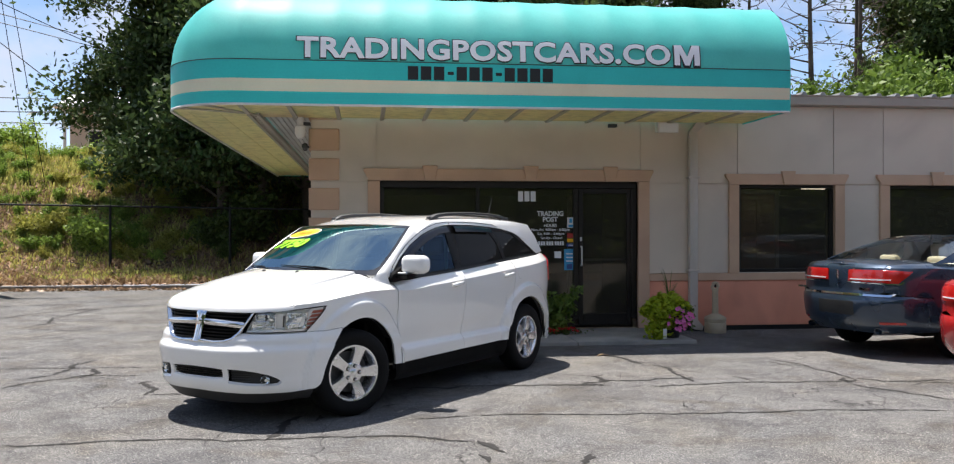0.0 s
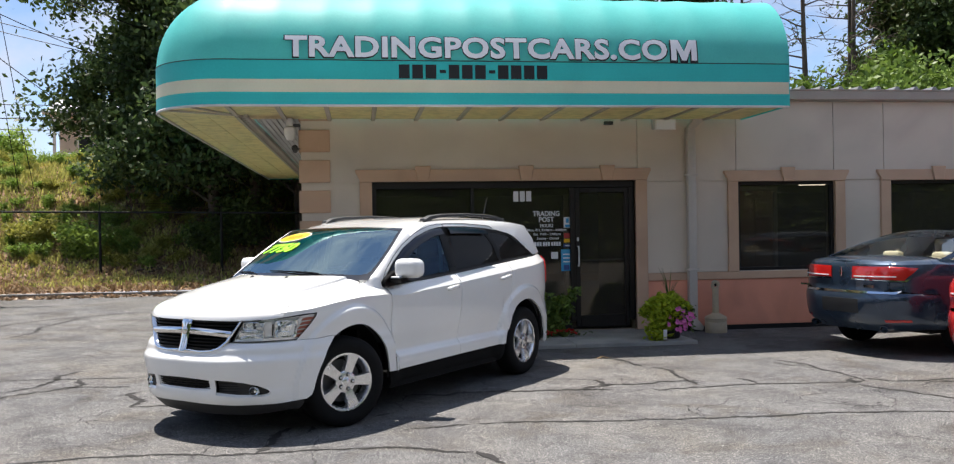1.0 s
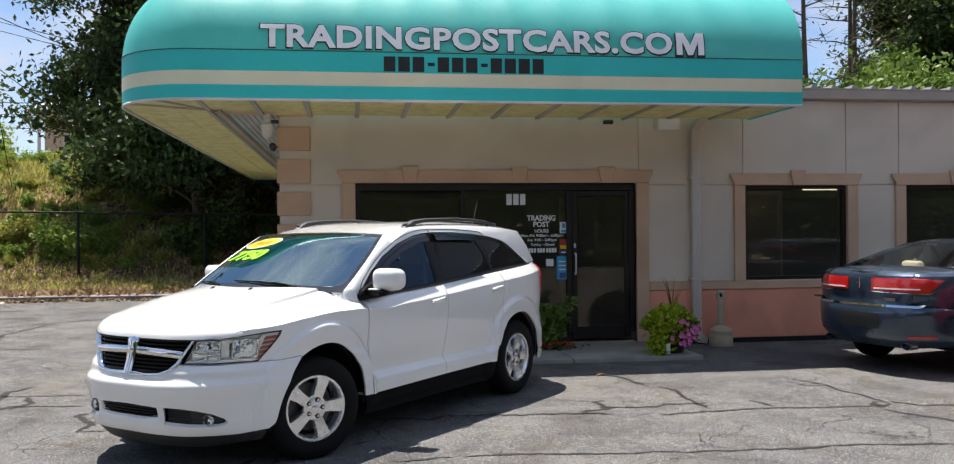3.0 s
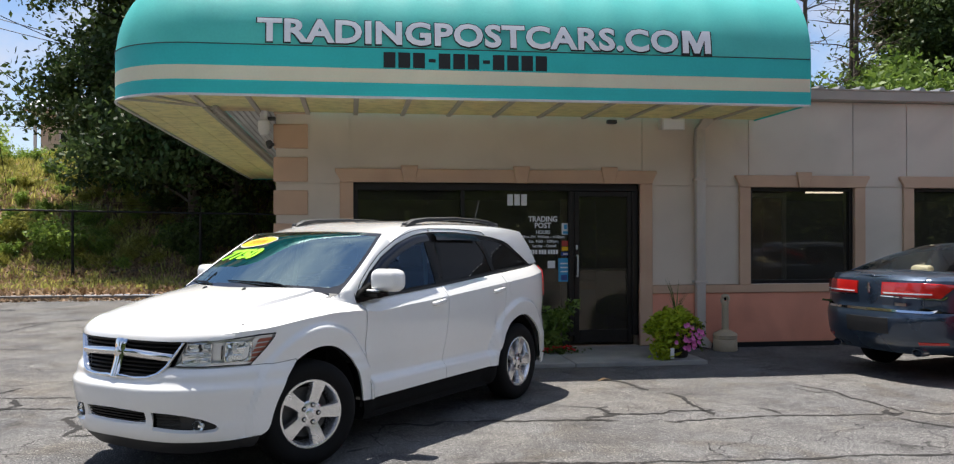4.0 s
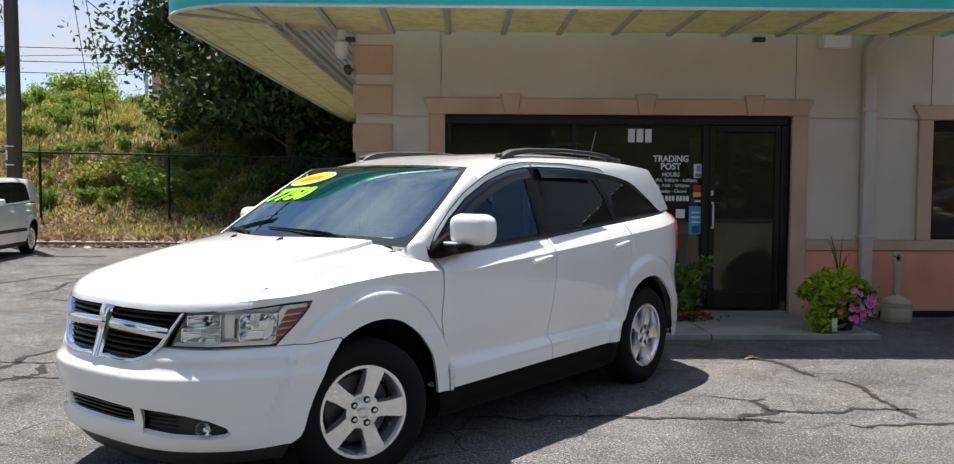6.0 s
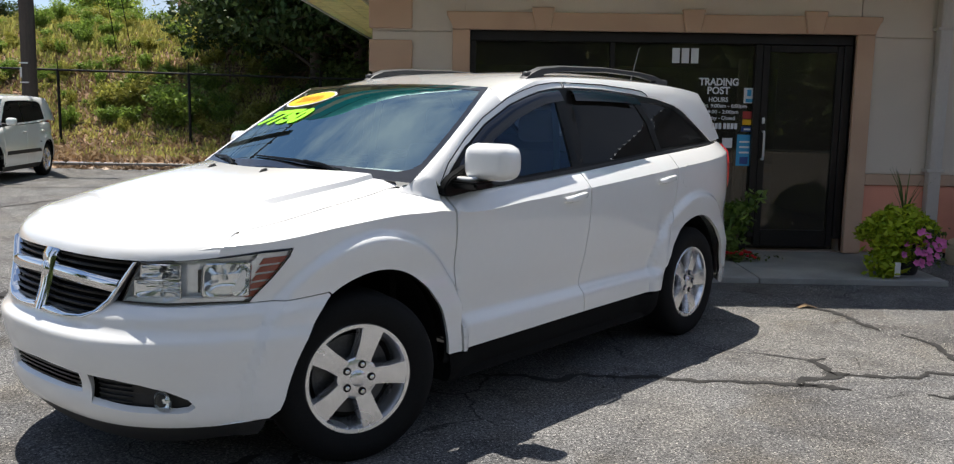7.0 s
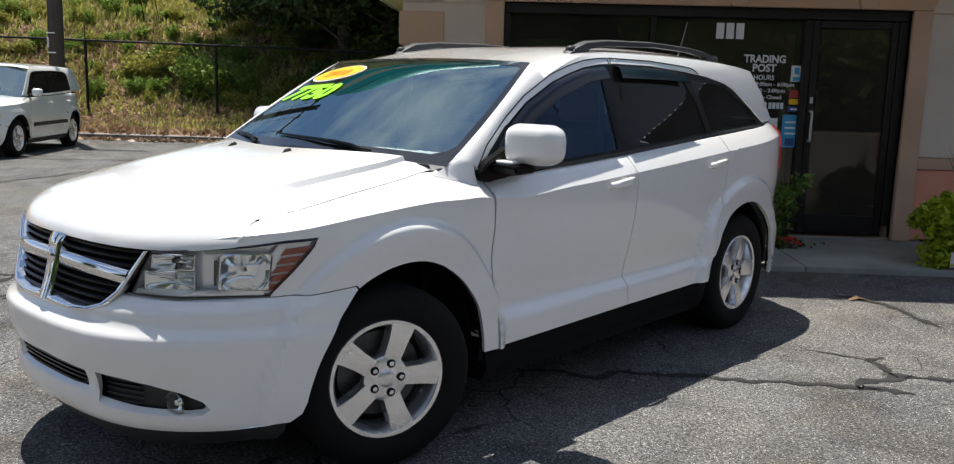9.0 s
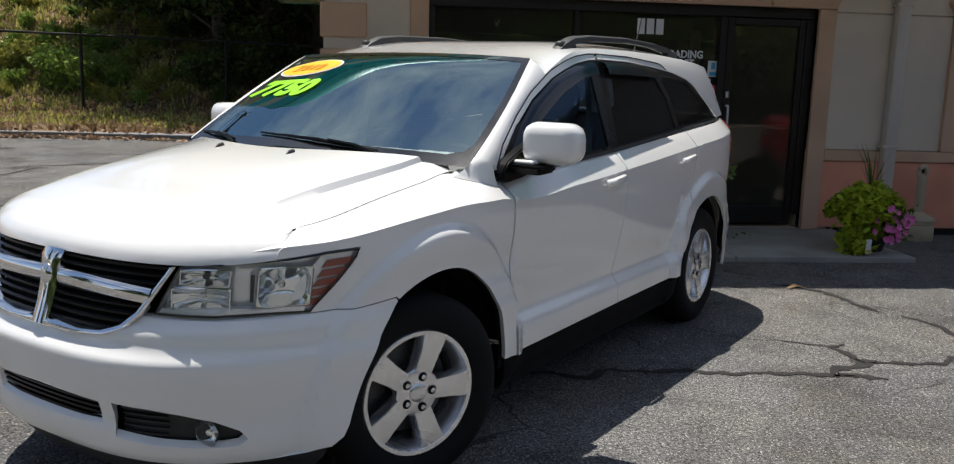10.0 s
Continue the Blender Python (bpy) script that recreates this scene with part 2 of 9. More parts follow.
M["gutter_paint"] = surface("gutter_paint", (0.40, 0.35, 0.30), (0.47, 0.42, 0.36), rough=0.5, scale=2, fine=50, bump=0.05, stain=0.15)
M["spout_paint"] = surface("spout_paint", (0.50, 0.455, 0.40), (0.58, 0.53, 0.47), rough=0.5, scale=2, fine=50, bump=0.05, stain=0.12, stretch=(1, 1, 0.3))
M["roof_metal"] = surface("roof_metal", grey(0.42), grey(0.55), rough=0.4, metal=0.7, scale=2, fine=30, bump=0.08, stain=0.25)
M["black_gap"] = surface("black_gap", grey(0.008), grey(0.016), rough=0.9, scale=5, fine=60, bump=0.1)
M["shop_glass"] = glass("shop_glass", (0.60, 0.57, 0.51), 1.55, 0.0, (0.78, 0.73, 0.65), 0.05)
M["white_vinyl"] = surface("white_vinyl", grey(0.74), grey(0.82), rough=0.5, scale=5, fine=80, bump=0.02)
M["letter_white"] = surface("letter_white", (0.86, 0.85, 0.86), (0.92, 0.91, 0.92), rough=0.6, scale=3, fine=80, bump=0.02)
M["letter_black"] = surface("letter_black", grey(0.008), grey(0.016), rough=0.6, scale=3, fine=80, bump=0.02)
M["interior_wall"] = surface("interior_wall", (0.20, 0.185, 0.16), (0.27, 0.25, 0.22), rough=0.8, scale=2, fine=60, bump=0.1)
M["interior_floor"] = surface("interior_floor", (0.10, 0.09, 0.08), (0.17, 0.155, 0.14), rough=0.6, scale=3, fine=60, bump=0.1)
M["white_plastic"] = surface("white_plastic", (0.62, 0.61, 0.58), (0.72, 0.71, 0.68), rough=0.4, scale=4, fine=60, bump=0.03)
M["tan_plastic"] = surface("tan_plastic", (0.40, 0.33, 0.22), (0.48, 0.40, 0.28), rough=0.5, scale=4, fine=60, bump=0.05, stain=0.15, stain_scale=4)
M["black_plastic"] = surface("black_plastic", grey(0.014), grey(0.028), rough=0.5, scale=6, fine=90, bump=0.08)
M["bark"] = surface("bark", (0.05, 0.038, 0.028), (0.14, 0.11, 0.085), rough=0.95, scale=5, fine=40, bump=0.8, depth=0.03, stretch=(1, 1, 0.25))
M["pole_wood"] = surface("pole_wood", (0.034, 0.026, 0.021), (0.092, 0.072, 0.058), rough=0.9, scale=3, fine=50, bump=0.5, depth=0.01, stretch=(3, 3, 0.2))
M["soil"] = surface("soil", (0.12, 0.075, 0.043), (0.40, 0.245, 0.14), rough=0.95, scale=0.9, fine=14, bump=0.8, depth=0.05, stain=0.3, stain_scale=0.35)
M["grass_dry"] = leafy("grass_dry", (0.13, 0.17, 0.035), (0.66, 0.62, 0.19), 0.4)
M["straw"] = leafy("straw", (0.12, 0.07, 0.035), (0.46, 0.33, 0.19), 0.2)
M["litter"] = leafy("litter", (0.08, 0.046, 0.026), (0.46, 0.32, 0.20), 0.15)
M["backdrop_dark"] = surface("backdrop_dark", (0.012, 0.018, 0.008), (0.045, 0.055, 0.022), rough=0.95, scale=0.8, fine=5, bump=0.8, depth=0.3, spec=0.1)
M["lawn"] = leafy("lawn", (0.20, 0.26, 0.05), (0.36, 0.42, 0.10), 0.35)
M["leaf_dark"] = leafy("leaf_dark", (0.022, 0.044, 0.015), (0.10, 0.15, 0.042), 0.35)
M["leaf_fern"] = leafy("leaf_fern", (0.055, 0.11, 0.018), (0.19, 0.28, 0.05), 0.3)
M["leaf_mid"] = leafy("leaf_mid", (0.04, 0.075, 0.018), (0.15, 0.21, 0.05), 0.4)
M["leaf_light"] = leafy("leaf_light", (0.11, 0.19, 0.025), (0.32, 0.44, 0.085), 0.45)
M["leaf_lime"] = leafy("leaf_lime", (0.16, 0.25, 0.01), (0.50, 0.58, 0.04), 0.35)
M["leaf_olive"] = leafy("leaf_olive", (0.19, 0.20, 0.03), (0.46, 0.44, 0.10), 0.45)
M["petal_pink"] = leafy("petal_pink", (0.45, 0.05, 0.24), (0.80, 0.22, 0.52), 0.3)
M["petal_red"] = leafy("petal_red", (0.42, 0.012, 0.012), (0.65, 0.03, 0.03), 0.25)
M["blue_print"] = surface("blue_print", (0.03, 0.30, 0.55), (0.05, 0.38, 0.65), rough=0.4, scale=9, fine=60, bump=0.02)
M["navy_print"] = surface("navy_print", (0.02, 0.06, 0.22), (0.03, 0.08, 0.28), rough=0.4, scale=9, fine=60, bump=0.02)
M["red_print"] = surface("red_print", (0.40, 0.03, 0.03), (0.5, 0.05, 0.04), rough=0.4, scale=9, fine=60, bump=0.02)
M["rubber_wire"] = surface("rubber_wire", grey(0.006), grey(0.013), spec=0.25, rough=0.6, scale=4, fine=30, bump=0.05)

# ---- mesh helpers ----


def mesh_of(name, bm, material, smooth=None):
    me = bpy.data.meshes.new(name)
    bm.to_mesh(me)
    bm.free()
    for m in material if isinstance(material, (list, tuple)) else [material]:
        me.materials.append(m)
    if smooth is not None:
        me.polygons.foreach_set("use_smooth", [True] * len(me.polygons))
        me.set_sharp_from_angle(angle=radians(smooth))
    return me


def part(name, bm, material, parent=None, label="", smooth=None, m=None):
    ob = new(name, mesh_of(name, bm, material, smooth))
    ob.parent = parent
    if m is not None:
        ob.matrix_basis = m
    if label:
        tagged(ob, label)
    return ob


def structure(name, bm, material, label="", smooth=None):
    return tagged(part(name, bm, material, None, label, smooth), kind="structure")


def thing(name, m, label, category, group="", kind=""):
    ob = new(name)
    ob.empty_display_size = 0.2
    ob.matrix_basis = m
    return tagged(ob, label, category, group, kind)


def add_box(bm, x0, x1, y0, y1, z0, z1, bevel=0.0, seg=2):
    vs = [bm.verts.new((x, y, z)) for x in (x0, x1) for y in (y0, y1) for z in (z0, z1)]
    fs = [bm.faces.new([vs[i] for i in q]) for q in ((0, 1, 3, 2), (4, 6, 7, 5), (0, 4, 5, 1), (2, 3, 7, 6), (0, 2, 6, 4), (1, 5, 7, 3))]
    if bevel:
        es = list({e for f in fs for e in f.edges})
        bmesh.ops.bevel(bm, geom=es, offset=bevel, segments=seg, affect="EDGES", profile=0.5)
    return bm


def box(x0, x1, y0, y1, z0, z1, bevel=0.0, seg=2):
    return add_box(bmesh.new(), x0, x1, y0, y1, z0, z1, bevel, seg)


def add_prism(bm, pts, a, b, axis="y"):
    """A polygon of 2D points, drawn out between a and b along an axis (points are the two other axes in order)."""
    def at(p, h):
        return {"x": (h, p[0], p[1]), "y": (p[0], h, p[1]), "z": (p[0], p[1], h)}[axis]
    lo, hi = [bm.verts.new(at(p, a)) for p in pts], [bm.verts.new(at(p, b)) for p in pts]
    bm.faces.new(lo)
    bm.faces.new(hi[::-1])
    for i in range(len(pts)):
        j = (i + 1) % len(pts)
        bm.faces.new((lo[j], lo[i], hi[i], hi[j]))
    return bm


def add_tube(bm, pts, radius, sides=8, cap=True):
    """A round tube along points; radius may be a list."""
    pts = [Vector(p) for p in pts]
    rad = radius if isinstance(radius, (list, tuple)) else [radius] * len(pts)
    rings, ref = [], None
    for i, p in enumerate(pts):
        d = (pts[min(i + 1, len(pts) - 1)] - pts[max(i - 1, 0)]).normalized()
        if ref is None or abs(ref.dot(d)) > 0.95:
            ref = Vector((0, 0, 1)) if abs(d.z) < 0.9 else Vector((1, 0, 0))
        s = d.cross(ref).normalized()
        t = s.cross(d)
        rings.append([bm.verts.new(p + (s * math.cos(a) + t * math.sin(a)) * rad[i]) for a in [2 * math.pi * q / sides for q in range(sides)]])
    for r0, r1 in zip(rings, rings[1:]):
        for q in range(sides):
            bm.faces.new((r0[q], r0[(q + 1) % sides], r1[(q + 1) % sides], r1[q]))
    if cap:
        bm.faces.new(rings[0][::-1])
        bm.faces.new(rings[-1])
    return bm


def add_lathe(bm, profile, sides=24, m=Matrix()):
    """A turned shape round z from (radius, height) pairs."""
    rings = []
    for r, z in profile:
        if r < 1e-6:
            rings.append([bm.verts.new(m @ Vector((0, 0, z)))])
        else:
            rings.append([bm.verts.new(m @ Vector((r * math.cos(2 * math.pi * q / sides), r * math.sin(2 * math.pi * q / sides), z))) for q in range(sides)])
    for a, b in zip(rings, rings[1:]):
        for q in range(sides):
            w = (q + 1) % sides
            if len(a) == 1 and len(b) == 1:
                continue
            if len(a) == 1:
                bm.faces.new((a[0], b[q], b[w]))
            elif len(b) == 1:
                bm.faces.new((a[q], a[w], b[0]))
            else:
                bm.faces.new((a[q], a[w], b[w], b[q]))
    return bm


def add_rows(bm, rows, close=False):
    """A sheet through rows of points, all of one length."""
    vs = [[bm.verts.new(p) for p in r] for r in rows]
    for a, b in zip(vs, vs[1:]):
        for i in range(len(a) - (0 if close else 1)):
            j = (i + 1) % len(a)
            bm.faces.new((a[i], a[j], b[j], b[i]))
    return bm


def letters(text, width, height, bold=0.0, spacing=1.0):
    """Raised writing as a bmesh in the xz plane, from (0, 0) to (width, height), facing -y."""
    cu = bpy.data.curves.new("writing", "FONT")
    cu.body, cu.size, cu.extrude, cu.offset, cu.space_character, cu.resolution_u = text, 1.0, 0.002, bold, spacing, 3
    ob = bpy.data.objects.new("writing", cu)
    scene.collection.objects.link(ob)
    me = bpy.data.meshes.new_from_object(ob.evaluated_get(bpy.context.evaluated_depsgraph_get()))
    bm = bmesh.new()
    bm.from_mesh(me)
    bpy.data.objects.remove(ob)
    bpy.data.curves.remove(cu)
    bpy.data.meshes.remove(me)
    xs, ys = [v.co.x for v in bm.verts], [v.co.y for v in bm.verts]
    sx, sy = width / (max(xs) - min(xs)), height / (max(ys) - min(ys))
    x0, y0 = min(xs), min(ys)
    for v in bm.verts:
        v.co = Vector(((v.co.x - x0) * sx, -v.co.z, (v.co.y - y0) * sy))
    return bm

# ---- the ground, the lot and the bank ----
KERB_Y, FENCE_Y, WALL_Y = 25.6, 28.8, 14.54
WALL_X0 = -0.54


def ground_z(x, y):
    """Flat lot, then a bank behind the kerb that levels out to a lawn."""
    if y <= KERB_Y + 0.1:
        return 0.0
    z = 0.10 + 0.06 * max(0.0, min(y - KERB_Y, 3.0))
    s = max(0.0, min((y - FENCE_Y + 0.6) / 9.5, 1.0))
    top = 3.95 + 0.10 * max(-20.0, min(0.0, x + 6)) * -0.1
    z += top * (s * s * (3 - 2 * s) * 0.55 + s * 0.45)
    z += 0.05 * math.sin(x * 1.3 + y * 0.7) * min(1.0, s * 4)
    return z + 0.02 * max(0.0, y - 39)


def axis_steps(lo, hi, near_lo, near_hi, fine, coarse):
    a = list(np.arange(lo, near_lo, coarse)) + list(np.arange(near_lo, near_hi, fine)) + list(np.arange(near_hi, hi + coarse, coarse))
    return [float(v) for v in a]


bm = bmesh.new()
gx, gy = [-900, -300, -120] + axis_steps(-60, 60, -30, 30, 1.5, 6) + [140, 320, 900], [KERB_Y + 0.14 + v for v in [0] + list(np.arange(0.5, 16, 0.75)) + [18, 22, 30, 45, 80, 200, 900]]
add_rows(bm, [[(x, y, ground_z(x, y)) for x in gx] for y in gy])
structure("ground", bm, M["soil"], "dry weedy earth bank rising behind the kerb", 60)

bm = bmesh.new()
add_rows(bm, [[(x, y, 0.0) for x in [-900, -200, -60, -30, -15, 0, 15, 30, 60, 200, 900]] for y in [-900, -200, -60, -30, -15, 0, 8, 16, KERB_Y]])
structure("pavement", bm, M["asphalt"], "old grey asphalt parking lot with sealed cracks")

bm = bmesh.new()
random.seed(11)
x = -60.0
while x < 40:
    add_box(bm, x + 0.006, x + 2.99, KERB_Y, KERB_Y + 0.15, -0.05, 0.09 + random.uniform(-0.015, 0.01), 0.025, 2)
    x += 3.0
structure("kerb", bm, M["kerb_stone"], "worn grey concrete kerb along the bank", 40)


def crack(points, width, seed):
    """A wandering tar-filled crack in the asphalt."""
    rng = random.Random(seed)
    out, pts = bmesh.new(), []
    for (x0, y0), (x1, y1) in zip(points, points[1:]):
        n = max(3, int(math.hypot(x1 - x0, y1 - y0) / 0.03))
        for i in range(n):
            pts.append((x0 + (x1 - x0) * i / n, y0 + (y1 - y0) * i / n))
    pts.append(points[-1])
    off, left, right = 0.0, [], []
    for i, (px, py) in enumerate(pts):
        a, b = pts[max(i - 1, 0)], pts[min(i + 1, len(pts) - 1)]
        d = Vector((b[0] - a[0], b[1] - a[1])).normalized()
        s = Vector((-d.y, d.x))
        off = off * 0.92 + rng.uniform(-0.016, 0.016)
        w = width * rng.uniform(0.35, 1.45) * min(1.0, (i + 1) / 5, (len(pts) - i) / 5)
        c = Vector((px, py)) + s * off
        left.append((*(c + s * w), 0.004))
        right.append((*(c - s * w), 0.004))
    add_rows(out, [left, right])
    return out


CRACKS = [
    ([(-3.79, 11.98), (-3.10, 11.95), (-2.71, 11.94), (-2.20, 11.88)], 0.018),
    ([(-2.91, 12.51), (-3.08, 12.17), (-2.97, 11.89), (-3.03, 11.48)], 0.03),
    ([(-3.28, 10.65), (-3.17, 10.97), (-2.85, 11.17), (-2.77, 11.39), (-2.06, 11.27)], 0.022),
    ([(-2.75, 11.86), (-2.60, 11.51), (-2.74, 11.25)], 0.034),
    ([(-3.32, 11.21), (-3.20, 11.31), (-3.05, 11.49)], 0.028),
    ([(-1.87, 10.98), (-1.95, 10.84), (-1.79, 10.48), (-1.79, 10.13)], 0.03),
    ([(-1.79, 10.13), (-1.58, 10.16), (-1.41, 10.12)], 0.018),
    ([(-2.36, 8.26), (-2.00, 8.23), (-1.68, 8.28), (-1.10, 8.27), (-0.75, 8.22), (-0.44, 8.22), (0.00, 8.23), (0.48, 8.18), (0.83, 8.00), (1.04, 7.93)], 0.017),
    ([(-0.50, 8.17), (-0.42, 8.29), (-0.40, 8.85), (-0.32, 9.01)], 0.04),
    ([(-0.18, 8.79), (-0.16, 9.02)], 0.03),
    ([(0.62, 8.76), (0.87, 8.80), (1.15, 8.82)], 0.012),
    ([(0.62, 10.22), (0.80, 10.19), (1.04, 10.10), (1.18, 10.21), (1.32, 10.19), (1.77, 10.14), (2.10, 10.13), (2.48, 10.09)], 0.024),
    ([(2.38, 10.08), (2.44, 10.18), (2.56, 10.22), (2.66, 10.31), (2.74, 10.31)], 0.052),
    ([(2.40, 10.15), (2.50, 10.08), (2.62, 10.03)], 0.045),
    ([(2.66, 10.30), (2.66, 10.48), (2.62, 10.60), (2.72, 10.68)], 0.02),
    ([(2.62, 10.58), (2.45, 10.70), (2.28, 10.80)], 0.008),
    ([(2.67, 10.31), (3.08, 10.31), (3.22, 10.44), (3.63, 10.38)], 0.024),
    ([(3.48, 11.32), (3.53, 10.94), (3.49, 10.74), (3.58, 10.15)], 0.024),
    ([(3.00, 10.00), (3.09, 9.95), (3.43, 10.03), (4.05, 10.09), (4.99, 9.96)], 0.02),
    ([(4.01, 10.47), (4.07, 10.27), (4.05, 10.09)], 0.018),
    ([(2.95, 12.22), (3.12, 12.13), (3.31, 11.95), (3.32, 11.66), (3.36, 11.38)], 0.03),
    ([(4.98, 11.50), (5.17, 11.05), (5.14, 10.79), (5.19, 10.31), (5.19, 10.02)], 0.02),
    ([(4.83, 11.37), (4.96, 11.08), (5.17, 11.05)], 0.012),
    ([(5.12, 10.18), (5.04, 9.95), (5.19, 10.02)], 0.038),
    ([(5.27, 10.16), (5.41, 9.96), (5.80, 9.94), (6.18, 9.93)], 0.022),
    ([(4.99, 9.87), (5.03, 9.69), (5.27, 9.36), (5.41, 9.11), (5.48, 8.93)], 0.02),
    ([(1.16, 8.86), (1.58, 8.81), (2.16, 8.75), (2.93, 8.69), (3.69, 8.61), (4.18, 8.61), (5.17, 8.49)], 0.018),
    ([(3.04, 9.26), (3.01, 8.98), (3.02, 8.72)], 0.007),
    ([(5.55, 9.66), (5.80, 9.80), (6.07, 9.76)], 0.013),
    ([(1.04, 7.95), (1.14, 7.75), (1.20, 7.60)], 0.035),
    ([(0.99, 7.56), (1.04, 7.34)], 0.04),
    ([(1.65, 7.24), (1.73, 7.50)], 0.04),
    ([(-5.10, 16.30), (-4.94, 16.96), (-5.19, 17.85), (-4.92, 19.64)], 0.03),
    ([(-5.01, 16.09), (-4.37, 15.89), (-3.65, 15.69)], 0.022),
    ([(-14.0, 19.5), (-9.0, 20.2), (-5.5, 20.8)], 0.03),
    ([(-6.9, 15.6), (-6.3, 16.9), (-5.9, 18.6), (-5.2, 19.6), (-4.1, 20.4)], 0.04),
    ([(-8.2, 14.2), (-7.0, 14.5), (-6.0, 14.1), (-4.8, 14.3)], 0.03),
    ([(-7.6, 12.8), (-6.2, 13.1), (-5.0, 12.7), (-3.9, 12.9)], 0.026),
    ([(-5.3, 21.5), (-4.2, 21.9), (-3.4, 22.8), (-2.2, 23.1)], 0.035),
]
for i, (points, width) in enumerate(CRACKS):
    ob = structure("crack", crack(points, width, 40 + i), M["crack_fill"], "dark tar-filled crack in the asphalt")

bm = bmesh.new()
rng = random.Random(5)
for i in range(2600):
    t = rng.random()
    px, py = rng.uniform(-4, 8), rng.uniform(6.2, 16) if t < 0.7 else rng.uniform(16, 25)
    s = rng.uniform(0.004, 0.011)
    a = rng.uniform(0, 6.28)
    q = [Vector((px + s * math.cos(a + k * 1.57) * rng.uniform(0.6, 1.3), py + s * math.sin(a + k * 1.57) * rng.uniform(0.6, 1.3), 0.001)) for k in range(4)]
    top = bm.verts.new((px, py, s * 0.8))
    vs = [bm.verts.new(p) for p in q]
    for k in range(4):
        bm.faces.new((vs[k], vs[(k + 1) % 4], top))
tagged(part("gravel", bm, M["concrete"]), "loose pale grit scattered on the asphalt", "gravel", kind="stuff")

# ---- the shop building ----
ROOF_Z, X_END, BACK_Y = 3.42, 24.0, 29.6
OPENINGS = [(0.445, 4.30, 0.05, 2.25), (5.886, 7.434, 0.877, 2.214), (8.34, 9.89, 0.877, 2.214), (10.8, 12.35, 0.877, 2.214), (13.25, 14.8, 0.877, 2.214)]


def walled(bm, x0, x1, z0, z1, holes, y0, y1):
    """A wall between two planes, with openings right through it."""
    xs = sorted({x0, x1, *[h[0] for h in holes], *[h[1] for h in holes]})
    zs = sorted({z0, z1, *[h[2] for h in holes], *[h[3] for h in holes]})
    solid = {}
    for i in range(len(xs) - 1):
        for j in range(len(zs) - 1):
            cx, cz = (xs[i] + xs[i + 1]) / 2, (zs[j] + zs[j + 1]) / 2
            solid[i, j] = not any(h[0] < cx < h[1] and h[2] < cz < h[3] for h in holes)
    cache = {}

    def v(x, y, z):
        if (x, y, z) not in cache:
            cache[x, y, z] = bm.verts.new((x, y, z))
        return cache[x, y, z]
    for (i, j), s in solid.items():
        if not s:
            continue
        a, b, c, d = xs[i], xs[i + 1], zs[j], zs[j + 1]
        bm.faces.new((v(a, y0, c), v(b, y0, c), v(b, y0, d), v(a, y0, d)))
        bm.faces.new((v(a, y1, d), v(b, y1, d), v(b, y1, c), v(a, y1, c)))
        for di, dj, q in ((-1, 0, ((a, c), (a, d))), (1, 0, ((b, d), (b, c))), (0, -1, ((b, c), (a, c))), (0, 1, ((a, d), (b, d)))):
            if not solid.get((i + di, j + dj), False):
                (xa, za), (xb, zb) = q
                bm.faces.new((v(xa, y0, za), v(xb, y0, zb), v(xb, y1, zb), v(xa, y1, za)))
    return bm


JOINT = 0.006
bm = bmesh.new()
walled(bm, WALL_X0, X_END, 0.0, ROOF_Z, OPENINGS, WALL_Y + 0.02, WALL_Y + 0.26)
wall_front = structure("wall_front", bm, M["stucco"], "beige stucco shop front wall with score joints")
# stucco fields with recessed score joints between them
V_JOINTS = [0.40, 4.34, 5.87, 7.43, 8.25, 9.9, 10.7, 12.36, 13.1, 14.9, 17.0, 19.5, 22.0]
panel_xs = [WALL_X0] + V_JOINTS + [X_END]
for (a, b) in zip(panel_xs, panel_xs[1:]):
    for (c, d) in ((0.87, 2.226), (2.226, ROOF_Z)):
        cuts = [(max(a, h[0]), min(b, h[1]), max(c, h[2]), min(d, h[3])) for h in OPENINGS]
        cuts = [q for q in cuts if q[1] - q[0] > 0.02 and q[3] - q[2] > 0.02]
        if cuts and cuts[0][1] - cuts[0][0] > b - a - 0.05 and cuts[0][3] - cuts[0][2] > d - c - 0.05:
            continue
        bm = bmesh.new()
        walled(bm, a + JOINT, b - JOINT, c + JOINT, d - JOINT, cuts, WALL_Y, WALL_Y + 0.019)
        part("panel", bm, M["stucco"], wall_front)

bm = box(4.477, X_END, WALL_Y - 0.012, WALL_Y + 0.019, 0.07, 0.755, 0.006)
part("wainscot", bm, M["stucco_pink"], wall_front, "salmon pink stucco base")
bm = box(4.477, X_END, WALL_Y - 0.035, WALL_Y + 0.019, 0.757, 0.868, 0.008)
part("band", bm, M["stucco_trim"], wall_front, "tan stucco sill band")
bm = box(4.6, X_END, WALL_Y + 0.0, WALL_Y + 0.019, 0.0, 0.068)
part("base_gap", bm, M["black_gap"], wall_front)

